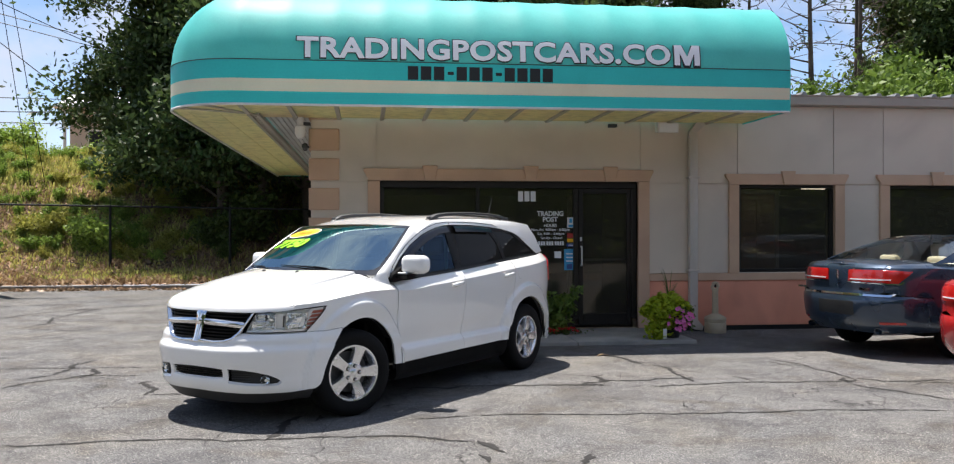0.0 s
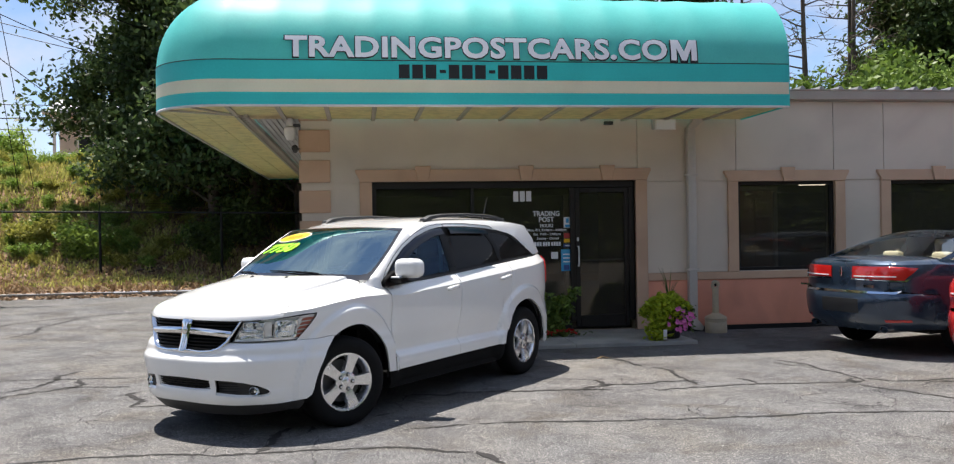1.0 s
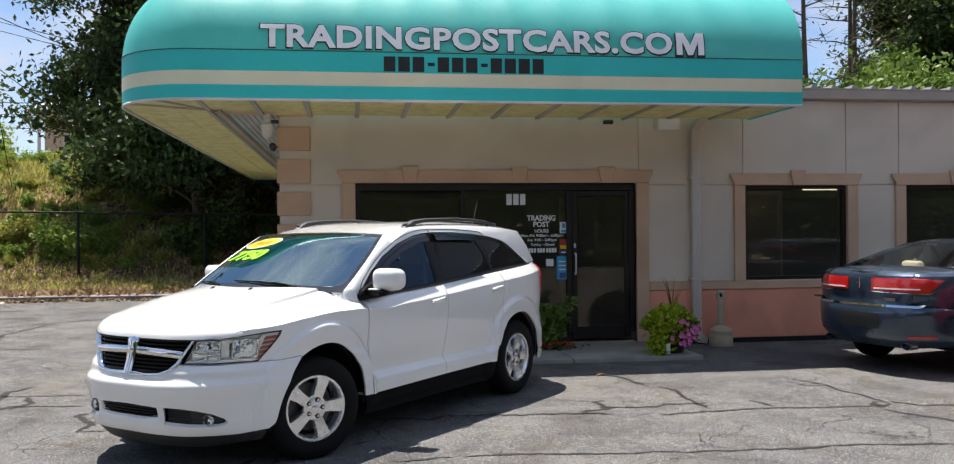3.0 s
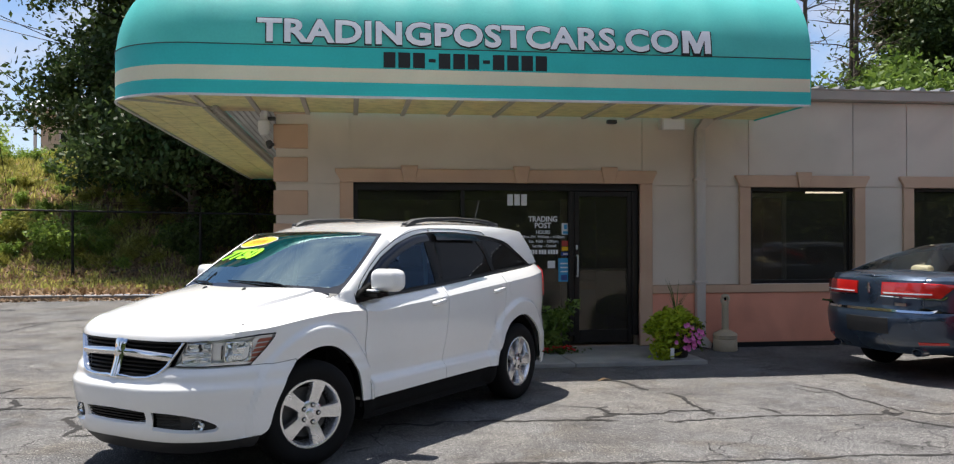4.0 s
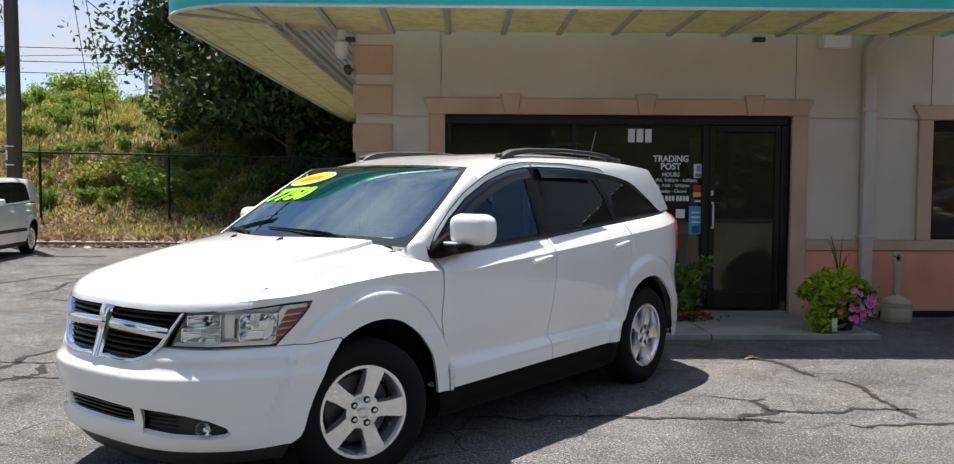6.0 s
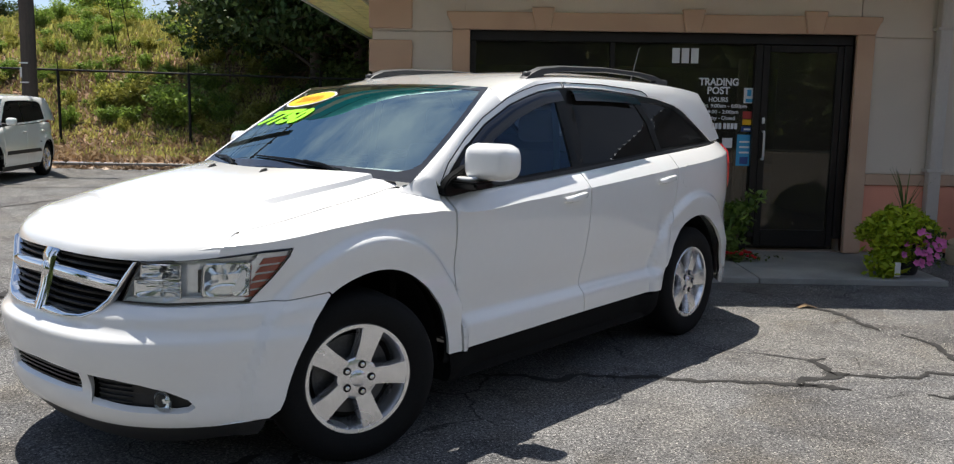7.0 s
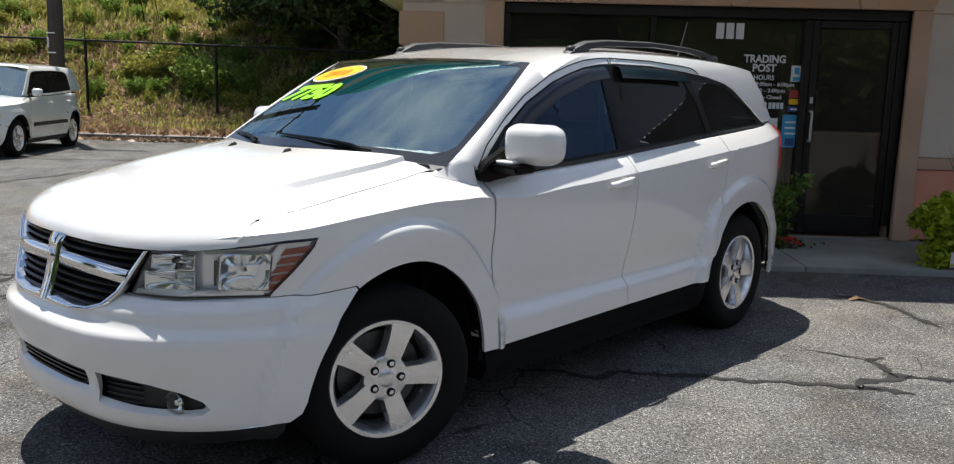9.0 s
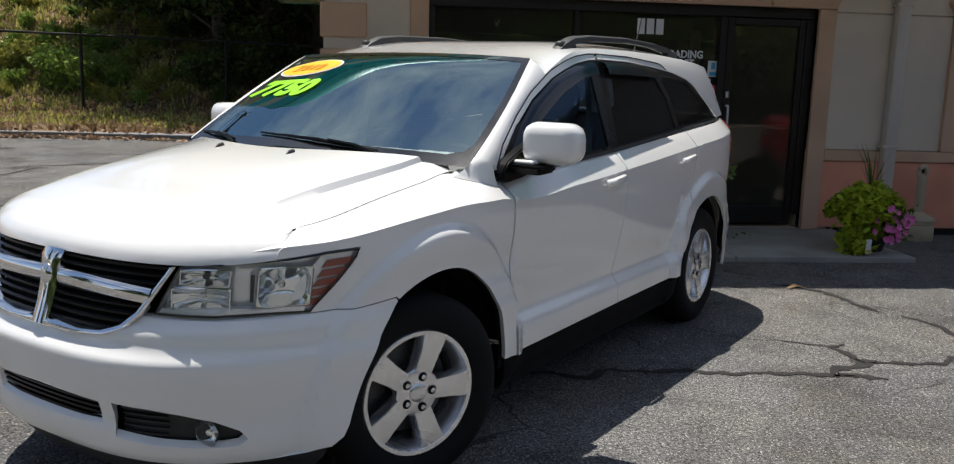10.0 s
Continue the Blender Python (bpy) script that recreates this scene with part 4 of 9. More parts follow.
def limb_path(rng, start, direction, length, droop, n=6):
    pts, p, d = [Vector(start)], Vector(start), Vector(direction).normalized()
    for _ in range(n):
        d = (d + Vector((rng.uniform(-0.2, 0.2), rng.uniform(-0.2, 0.2), rng.uniform(-0.12, 0.12) - droop))).normalized()
        p = p + d * length / n
        pts.append(p.copy())
    return pts


def make_tree(name, label, seed, height, trunk_r, crown_from, spread, limbs, per, leaf, mat, droop=0.03, up=0.5, bare=0.0, twigs=4):
    """A tapered trunk with limbs, twigs and leaf clumps."""
    rng = random.Random(seed)
    t = thing(name, Matrix(), label, "tree")
    tp, p = [], Vector((0, 0, -0.3))
    lean = Vector((rng.uniform(-0.05, 0.05), rng.uniform(-0.05, 0.05), 1))
    for i in range(11):
        tp.append(p.copy())
        p = p + Vector((lean.x + rng.uniform(-0.03, 0.03), lean.y + rng.uniform(-0.03, 0.03), 1)) * (height / 10)
    bm = bmesh.new()
    add_tube(bm, tp, [trunk_r * (1 - 0.085 * i) for i in range(11)], 8)
    ends = []
    for i in range(limbs):
        f = crown_from + (1 - crown_from) * (i + rng.random()) / limbs
        k = min(9, int(f * 10))
        base = tp[k].lerp(tp[k + 1], f * 10 - k)
        a = rng.uniform(0, 2 * math.pi)
        reach = spread * (1.0 - 0.65 * (f - crown_from) / (1 - crown_from)) * rng.uniform(0.65, 1.2)
        path = limb_path(rng, base, (math.cos(a), math.sin(a), up), reach, droop)
        add_tube(bm, path, [trunk_r * 0.32 * (1 - f * 0.5) * (1 - 0.15 * q) for q in range(7)], 5, False)
        for q in range(twigs):
            s = path[rng.randint(2, 6)]
            tw = limb_path(rng, s, (rng.uniform(-1, 1), rng.uniform(-1, 1), rng.uniform(-0.3, 0.6)), reach * 0.4, droop, 3)
            add_tube(bm, tw, [0.018, 0.014, 0.009, 0.004], 4, False)
            if rng.random() > bare:
                ends += tw[1:]
        if rng.random() > bare:
            ends += path[3:]
    part("trunk", bm, M["bark"], t, "rough grey-brown bark", 50)
    if per:
        cs = clumps(rng, ends, per, spread * 0.2)
        r = np.random.RandomState(seed)
        crown = new("crown", leaf_mesh("crown", cs, leaf * r.uniform(0.6, 1.4, len(cs)), mat, seed))
        crown.parent = t
    return t


def plant(src, x, y, s=1.0, turn=0.0, group="", z=None):
    ob = copy_thing(src, pose(x, y, ground_z(x, y) - 0.15 if z is None else z, 0, 0, turn) @ Matrix.Scale(s, 4))
    if group:
        tagged(ob, group=group)
    return ob


broad = make_tree("tree", "tall broadleaf tree with dense dark crown on the bank", 21, 13.0, 0.24, 0.10, 4.2, 30, 120, 0.135, M["leaf_dark"])
broad.matrix_basis = pose(-5.0, 35.8, ground_z(-5.0, 35.8) - 0.2, 0, 0, 20)
tagged(broad, group="trees on the bank")
random.seed(77)
for (x, y, s, r) in [(-4.4, 31.7, 0.9, 120), (-1.2, 36.0, 1.1, 200), (-5.0, 39.8, 1.1, 300), (2.6, 35.0, 1.05, 70), (6.8, 37.0, 1.15, 140), (-4.4, 42.0, 1.25, 10), (10.5, 40.5, 0.95, 250), (-1.6, 31.2, 0.8, 33)]:
    plant(broad, x, y, s, r, "trees on the bank")
feather = make_tree("tree", "tall pine with feathery drooping branches on the bank", 31, 15.0, 0.22, 0.16, 4.6, 44, 85, 0.125, M["leaf_dark"], droop=0.07, up=0.25, bare=0.12, twigs=5)
feather.matrix_basis = pose(-5.6, 34.6, ground_z(-5.6, 34.6) - 0.2, 0, 0, 40)
tagged(feather, group="trees on the bank")
for (x, y, s, r) in [(-3.2, 31.0, 0.9, 160), (0.6, 33.5, 1.0, 270), (4.6, 34.5, 1.05, 20)]:
    plant(feather, x, y, s, r, "trees on the bank")
bare_tree = make_tree("tree", "thin half-bare pine with dead branches behind the shop", 51, 14.0, 0.16, 0.25, 2.6, 26, 3, 0.10, M["leaf_dark"], droop=0.02, up=0.3, bare=0.8, twigs=6)
bare_tree.matrix_basis = pose(17.4, 34.0, 2.0, 0, 0, 0)
tagged(bare_tree, group="pines behind the shop")
for (x, y, s, r) in [(19.8, 35.0, 1.0, 90), (21.0, 37.5, 1.05, 210), (16.0, 36.5, 0.9, 300)]:
    plant(bare_tree, x, y, s, r, "pines behind the shop", 2.0)
for (x, y, s, r) in [(24.2, 35.0, 1.0, 80), (27.5, 36.5, 1.1, 190), (13.6, 38.0, 0.9, 30), (31.0, 38.0, 1.2, 300), (26.4, 41.5, 1.1, 120)]:
    plant(broad, x, y, s, r, "trees behind the shop", 2.0)


def make_bush(name, label, seed, w, h, count, leaf, mat, category="bush"):
    """A many-stemmed bush with an uneven leafy outline."""
    rng = random.Random(seed)
    t = thing(name, Matrix(), label, category)
    bm, ends = bmesh.new(), []
    for i in range(14):
        a = rng.uniform(0, 6.28)
        path = limb_path(rng, (0.1 * math.cos(a), 0.1 * math.sin(a), -0.05), (math.cos(a) * rng.uniform(0.2, 1) * w / h, math.sin(a) * rng.uniform(0.2, 1) * w / h, 1), h * rng.uniform(0.6, 1.05), 0.03)
        add_tube(bm, path, [0.02 * h * (1 - 0.14 * q) for q in range(7)], 4, False)
        ends += path[1:]
    part("woody_base", bm, M["bark"], t)
    cs = clumps(rng, ends, count, w * 0.33, 0.8)
    cs = [c for c in cs if c[2] > 0]
    r = np.random.RandomState(seed)
    ob = new("foliage", leaf_mesh("foliage", cs, leaf * r.uniform(0.6, 1.4, len(cs)), mat, seed, 0.2))
    ob.parent = t
    return t


far_bush = make_bush("bush", "bright green leafy tree clump behind the lawn", 61, 2.6, 4.2, 110, 0.20, M["leaf_light"])
far_bush.matrix_basis = pose(-15.4, 44.0, ground_z(-15.4, 44.0) - 0.2) @ Matrix.Scale(0.55, 4)
tagged(far_bush, group="far trees")
for (x, y, s, r) in [(-17.2, 45, 0.6, 60), (-14.2, 46, 0.5, 130), (-19.5, 47, 0.6, 75), (-25.8, 50, 0.7, 200), (-29.5, 49, 0.7, 280), (-20.4, 51, 0.7, 100), (-13.2, 47, 0.62, 25), (-16.2, 48, 0.7, 310), (-18.3, 46, 0.66, 185), (-11.9, 46.5, 0.52, 250)]:
    plant(far_bush, x, y, s, r, "far trees")
for (x, y, s, r) in [(-27.0, 56, 1.0, 60), (-33.0, 50, 1.0, 160), (-38.0, 58, 1.2, 10)]:
    plant(broad, x, y, s * 0.6, r, "far trees")
roof_bush = make_bush("bush", "green feathery bush behind the shop roof", 63, 3.0, 5.0, 240, 0.13, M["leaf_fern"])
roof_bush.matrix_basis = pose(21.4, 31.5, 1.8) @ Matrix.Scale(1.1, 4)
tagged(roof_bush, group="bushes behind the shop")
for (x, y, s, r) in [(18.8, 32.0, 1.02, 50), (24.2, 32.5, 1.1, 130), (27.2, 33.0, 1.15, 200), (16.8, 33.0, 0.85, 290), (30.0, 34.0, 1.25, 20), (20.2, 32.0, 1.05, 160)]:
    plant(roof_bush, x, y, s, r, "bushes behind the shop", 1.9)

# undergrowth on the bank
shrub = make_bush("shrub", "weedy green shrub on the bank", 71, 0.9, 1.1, 55, 0.075, M["leaf_light"], "shrub")
shrub.matrix_basis = pose(-7.9, 30.2, ground_z(-7.9, 30.2))
tagged(shrub, group="shrubs on the bank")
olive = make_bush("shrub", "yellowing weedy shrub on the bank", 73, 0.8, 0.9, 50, 0.065, M["leaf_olive"], "shrub")
olive.matrix_basis = pose(-9.6, 31.0, ground_z(-9.6, 31.0))
tagged(olive, group="shrubs on the bank")
deep = make_bush("shrub", "dark shady shrub under the trees", 75, 1.3, 1.6, 70, 0.10, M["leaf_mid"], "shrub")
deep.matrix_basis = pose(-3.2, 31.0, ground_z(-3.2, 31.0))
tagged(deep, group="shrubs on the bank")
weed = make_bush("weed", "tall thin green weed on the bank", 79, 0.45, 0.95, 16, 0.085, M["leaf_light"], "weed")
weed.matrix_basis = pose(-8.4, 30.6, ground_z(-8.4, 30.6))
tagged(weed, group="weeds on the bank")
rng = random.Random(9)
placed_n = 0
while placed_n < 330:
    x, y = rng.uniform(-22, -5.0), rng.uniform(29.0, 39.6)
    if noise.noise(Vector((x * 0.55, y * 0.55, 4.2))) < rng.uniform(-0.45, 0.25):
        continue
    placed_n += 1
    src = rng.choice((shrub, olive, olive, weed, weed))
    ob = copy_thing(src, pose(x, y, ground_z(x, y) - 0.05, rng.uniform(-12, 12), rng.uniform(-12, 12), rng.uniform(0, 360)) @ Matrix.Diagonal((rng.uniform(0.2, 0.6), rng.uniform(0.2, 0.6), rng.uniform(0.2, 0.62), 1)))
    tagged(ob, group="weeds on the bank" if src == weed else "shrubs on the bank")
for i in range(30):
    x, y = rng.uniform(-7.0, 6.5), rng.uniform(29.3, 35.5)
    plant(rng.choice((deep, weed, shrub)), x, y, rng.uniform(0.3, 0.9), rng.uniform(0, 360), "shrubs on the bank")
for i in range(9):
    plant(rng.choice((olive, weed)), rng.uniform(-14, -7.5), rng.uniform(37.5, 40.5), rng.uniform(0.4, 0.8), rng.uniform(0, 360), "shrubs on the bank")
for (x, y, k, r) in ((-9.9, 40.2, 0.62, 40), (-8.8, 38.4, 0.8, 150), (-7.4, 36.2, 0.95, 260), (-10.6, 43.0, 0.9, 15)):
    plant(far_bush, x, y, k * 0.6, r, "far trees")
for (x, y, k, r) in ((-8.2, 38.8, 0.42, 40), (-7.0, 34.6, 0.40, 150)):
    plant(broad, x, y, k, r, "trees on the bank")
# dead leaves and fallen twigs on the slope
lr = np.random.RandomState(17)
lx, ly = lr.uniform(-24, 4, 48000), lr.uniform(24.9, 37, 48000)
ly[:2200] = KERB_Y + 0.10 - np.abs(lr.normal(0.0, 0.16, 2200))
keep = [noise.noise(Vector((float(x) * 0.5, float(y) * 0.7, 1.5))) > float(t) for x, y, t in zip(lx, ly, lr.uniform(-0.55, 0.3, 48000))]
spots = [(float(x), float(y), ground_z(float(x), float(y)) + 0.02) for x, y, k in zip(lx, ly, keep) if k]
tagged(new("leaf_litter", leaf_mesh("leaf_litter", spots, 0.075 * lr.uniform(0.5, 1.5, len(spots)), M["litter"], 18, 0.6)), "brown dead leaves lying on the bank", "leaves", kind="stuff")
for i in range(46):
    x, y, a = rng.uniform(-15, -2), rng.uniform(27.6, 33.5), rng.uniform(-0.9, 0.9)
    reach = rng.uniform(0.4, 1.6)
    pts = [(x + reach * q / 4 * math.cos(a), y + reach * q / 4 * math.sin(a) + rng.uniform(-0.05, 0.05), ground_z(x + reach * q / 4 * math.cos(a), y + reach * q / 4 * math.sin(a)) + 0.05 + rng.uniform(-0.03, 0.08)) for q in range(5)]
    bm = add_tube(bmesh.new(), pts, [0.022, 0.02, 0.016, 0.012, 0.006], 5)
    tagged(part("fallen_branch", bm, M["bark"], None, "", 50), "dry fallen branch lying on the bank", "branch", "fallen branches")


def blades(name, label, count, area, h, mat, seed, lean=0.5):
    """Loose grass and straw: thin bent blades in tufts."""
    r = np.random.RandomState(seed)
    x0, x1, y0, y1 = area
    verts, faces = [], []
    for i in range(count):
        cx, cy = r.uniform(x0, x1), r.uniform(y0, y1)
        if noise.noise(Vector((cx * 0.35, cy * 0.35, seed))) < r.uniform(-0.5, 0.35):
            continue
        cz = ground_z(cx, cy)
        for q in range(3):
            a, hh, w = r.uniform(0, 6.28), h * r.uniform(0.4, 1.4), 0.012 + 0.02 * r.rand()
            bx, by = cx + r.uniform(-0.12, 0.12), cy + r.uniform(-0.12, 0.12)
            dx, dy = math.cos(a), math.sin(a)
            le = lean * hh * r.uniform(0.2, 1.2)
            k = len(verts)
            verts += [(bx - dy * w, by + dx * w, cz - 0.02), (bx + dy * w, by - dx * w, cz - 0.02), (bx + dx * le * 0.4 + dy * w, by + dy * le * 0.4 - dx * w, cz + hh * 0.7), (bx + dx * le, by + dy * le, cz + hh)]
            faces += [(k, k + 1, k + 2, k + 3)]
    me = bpy.data.meshes.new(name)
    me.from_pydata(verts, [], faces)
    me.materials.append(mat)
    return tagged(new(name, me), label, "grass", kind="stuff")


blades("grass", "long dry yellow-green grass on the bank", 21000, (-24, -1, 30.0, 40), 0.19, M["grass_dry"], 3)
blades("grass", "sparse yellow-green grass by the kerb", 5000, (-24, -1, 26.2, 30.2), 0.16, M["grass_dry"], 13)
blades("straw", "dead straw and leaf litter on the bank", 15000, (-24, 2, 25.8, 34), 0.13, M["straw"], 4, 1.6)
blades("lawn", "mown green lawn at the top of the bank", 14000, (-40, -8, 38.5, 50), 0.10, M["lawn"], 6)

# ---- chain-link fence ----
fence = thing("fence", pose(0, FENCE_Y, 0), "black chain-link fence with top rail along the bank", "fence")


def rail_z(x):
    return 2.23 - 0.016 * (x + 7.2)


xs = [-7.18 + 3.42 * k for k in range(-8, 5)]
for x in xs:
    bm = bmesh.new()
    add_tube(bm, [(x, 0, ground_z(x, FENCE_Y) - 0.2), (x, 0, rail_z(x) + 0.02)], 0.038, 8)
    add_tube(bm, [(x, 0, rail_z(x) + 0.02), (x, -0.02, rail_z(x) + 0.3)], 0.012, 5)
    part("post", bm, M["rubber_wire"], fence)
bm = bmesh.new()
add_tube(bm, [(x, 0, rail_z(x)) for x in xs], 0.028, 8)
part("rail", bm, M["rubber_wire"], fence)
bm = bmesh.new()
for q in range(3):
    add_tube(bm, [(x, -0.02, rail_z(x) + 0.1 + 0.08 * q) for x in xs if x > -9], 0.004, 3)
part("wire", bm, M["rubber_wire"], fence)
bm = bmesh.new()
x = -30.0
while x < 6:
    for s in (-1, 1):
        a, b = Vector((x, 0.03, 0.25)), Vector((x + s * 2.1, 0.03, 2.18 - 0.016 * (x + 7.2)))
        add_tube(bm, [a, b], 0.0022, 3, False)
    x += 0.16
tagged(part("mesh", bm, M["rubber_wire"], fence, "thin woven wire mesh"), kind="stuff")

# ---- utility pole and overhead lines ----
POLE = (-9.55, 25.25)
pole = thing("utility_pole", pose(POLE[0], POLE[1], 0), "weathered brown wooden utility pole by the kerb", "pole")
bm = bmesh.new()
add_tube(bm, [(0, 0, -0.2), (0.03, 0, 3), (0.0, 0.02, 7), (-0.03, 0, 11.5)], [0.17, 0.16, 0.145, 0.12], 14)
part("post", bm, M["pole_wood"], pole, "", 60)
part("crossarm", box(-1.2, 1.2, -0.16, -0.06, 10.6, 10.72, 0.01), M["pole_wood"], pole)
for z, h in ((2.28, 0.03), (1.98, 0.22), (1.86, 0.03)):
    bm = bmesh.new()
    add_box(bm, -0.10 if h < 0.1 else -0.09, 0.09 if h < 0.1 else -0.05, -0.185, -0.17, z, z + h, 0.004)
    part("tag", bm, M["soffit_metal"], pole, "small pale metal tag")
for dx in (-1.1, -0.4, 0.4, 1.1):
    bm = bmesh.new()
    add_lathe(bm, [(0.0, 0), (0.05, 0), (0.06, 0.05), (0.035, 0.09), (0.055, 0.12), (0.0, 0.17)], 10, Matrix.Translation((dx, -0.11, 10.72)))
    part("insulator", bm, M["dark_steel"], pole, "", 50)


def line(a, b, sag, r=0.012):
    a, b = Vector(a), Vector(b)
    bm = bmesh.new()
    add_tube(bm, [a.lerp(b, i / 16) - Vector((0, 0, sag * 4 * (i / 16) * (1 - i / 16))) for i in range(17)], r, 4)
    return tagged(part("power_line", bm, M["rubber_wire"]), "thin black overhead power line", "cable", "overhead lines")


for dx in (-1.1, -0.4, 0.4, 1.1):
    line((POLE[0] + dx, POLE[1] - 0.1, 10.9), (POLE[0] + dx - 26, POLE[1] + 44, 13.0), 1.2)
line((POLE[0], POLE[1], 9.4), (3.0, 46.0, 10.5), 0.9)
line((POLE[0], POLE[1], 8.7), (1.5, 46.0, 9.0), 0.9, 0.018)
line((POLE[0], POLE[1], 7.6), (-3.0, 40.0, 7.0), 0.5)
for z, y in ((11.2, 70), (10.2, 70), (9.4, 70)):
    line((-60, y, z + 1.0), (10, y, z), 0.6, 0.03)
# service lines and stays behind the bank
line((-22.0, 34.0, 11.6), (-5.0, 34.0, 7.2), 0.1, 0.014)
line((-22.0, 34.1, 11.25), (-5.0, 34.1, 6.95), 0.1, 0.014)
line((-17.0, 34.2, 12.0), (-8.0, 34.2, 4.7), 0.15, 0.016)
line((-22.0, 34.3, 5.5), (-8.0, 34.3, 5.75), 0.05, 0.010)
for dx in (0.0, 0.22):
    line((-13.4 + dx, 34.4, 17.0), (-11.35 + dx * 2.2, 34.4, ground_z(-11.3, 34.4)), 0.0, 0.013)

# ---- far house ----
house = thing("house", pose(-12.6, 56, 4.95), "far pale house among the trees on the hill", "house")
part("wall", box(-4.2, 4.6, 0, 6, 0, 3.6), M["stucco"], house)
bm = bmesh.new()
add_prism(bm, [(-0.6, 3.6), (6.6, 3.6), (3, 5.0)], -5.0, 5.2, "x")
part("roof", bm, M["roof_metal"], house, "grey pitched roof")
for x in (-3.2, 0.0, 2.6):
    w = part("window", box(x, x + 0.9, -0.04, -0.002, 1.1, 2.4, 0.01), M["white_plastic"], house)
    part("pane", box(x + 0.08, x + 0.82, -0.05, -0.042, 1.18, 2.32), M["bronze"], w)
for x in (-4.1, -1.4):
    part("porch_post", box(x, x + 0.14, -1.5, -1.36, 0, 3.5, 0.01), M["white_plastic"], house)
part("porch_roof", box(-4.6, -0.8, -1.7, -0.01, 3.5, 3.62, 0.01), M["roof_metal"], house)

# ---- out of view: trees, bushes and a dark slope added for the glass to mirror ----
rng = random.Random(5)
plain_tree = make_tree("tree", "broadleaf tree added out of view for the glass to mirror", 121, 12.0, 0.24, 0.08, 4.2, 22, 26, 0.24, M["leaf_dark"])
plain_tree.matrix_basis = pose(-36, -15, -0.6)
tagged(plain_tree, group="trees across the road")
for i in range(22):
    plant(plain_tree, -34 + 3.5 * i + rng.uniform(-1, 1), -16 + rng.uniform(-4, 3), rng.uniform(0.6, 0.95), rng.uniform(0, 360), "trees across the road", -0.6)
for i in range(30):
    plant(deep, -34 + 2.5 * i, -12.5 + rng.uniform(-1, 1), rng.uniform(1.6, 2.6), rng.uniform(0, 360), "bushes across the road", 0.0)
for (x, y, s, r) in [(30, -6, 1.0, 20), (32, 2, 0.9, 90), (-24, -4, 1.1, 150), (-26, 8, 0.9, 250)]:
    plant(plain_tree, x, y, s, r, "trees across the road", 0.0)

# unseen slope, added to keep the shop glass evenly dark
bm = bmesh.new()
add_rows(bm, [[(x, y + 1.5 * math.sin(x * 0.21), z + 0.9 * math.sin(x * 0.37 + y) + 0.6 * math.sin(x * 0.9)) for x in np.linspace(-90, 90, 91)] for y, z in ((-19, -0.8), (-21, 3.0), (-23, 7.0), (-26, 11.0), (-32, 13.5), (-60, 14.5))])
structure("backdrop", bm, M["backdrop_dark"], "dark slope added out of view for the glass to mirror", 60)

# ---- cars ----
from mathutils.geometry import delaunay_2d_cdt

M["car_white"] = surface("car_white", (0.85, 0.845, 0.815), (0.875, 0.87, 0.84), rough=0.22, scale=2, fine=30, bump=0.0, coat=1.0, rough_var=0.04)
M["car_navy"] = surface("car_navy", (0.026, 0.046, 0.078), (0.037, 0.062, 0.100), rough=0.28, metal=0.5, scale=2, fine=300, bump=0.0, coat=0.9)
M["car_red"] = surface("car_red", (0.34, 0.012, 0.014), (0.42, 0.02, 0.02), rough=0.25, scale=2, fine=300, bump=0.0, coat=0.9)
M["car_silver"] = surface("car_silver", (0.50, 0.51, 0.53), (0.58, 0.59, 0.61), rough=0.3, metal=0.4, scale=2, fine=300, bump=0.0, coat=0.8)
M["under_black"] = surface("under_black", grey(0.005), grey(0.010), spec=0.15, rough=0.9, scale=5, fine=60, bump=0.05)
M["gloss_black"] = surface("gloss_black", grey(0.008), grey(0.012), rough=0.12, scale=3, fine=60, bump=0.0, coat=0.5)
M["visor_black"] = surface("visor_black", grey(0.005), grey(0.009), rough=0.3, scale=3, fine=60, bump=0.0, spec=0.12)
M["visor_smoke"] = surface("visor_smoke", (0.004, 0.006, 0.012), (0.007, 0.010, 0.018), rough=0.14, scale=3, fine=60, bump=0.0, spec=0.3)
M["trim_black"] = surface("trim_black", grey(0.016), grey(0.03), rough=0.55, scale=6, fine=160, bump=0.1)
M["chrome"] = surface("chrome", grey(0.78), grey(0.84), rough=0.06, metal=1.0, scale=4, fine=60, bump=0.0, rough_var=0.02)
M["alloy"] = surface("alloy", (0.80, 0.81, 0.83), (0.88, 0.89, 0.91), rough=0.25, metal=0.9, scale=5, fine=120, bump=0.02)
M["tyre"] = surface("tyre", grey(0.005), grey(0.011), spec=0.2, rough=0.82, scale=7, fine=120, bump=0.25, depth=0.004)
M["brake"] = surface("brake", grey(0.06), grey(0.14), rough=0.5, metal=0.8, scale=6, fine=90, bump=0.1)
M["lamp_clear"] = glass("lamp_clear", (0.97, 0.98, 0.985), 1.32)
M["lamp_back"] = surface("lamp_back", (0.86, 0.89, 0.90), (0.92, 0.94, 0.95), rough=0.25, metal=0.1, scale=8, fine=60, bump=0.03)
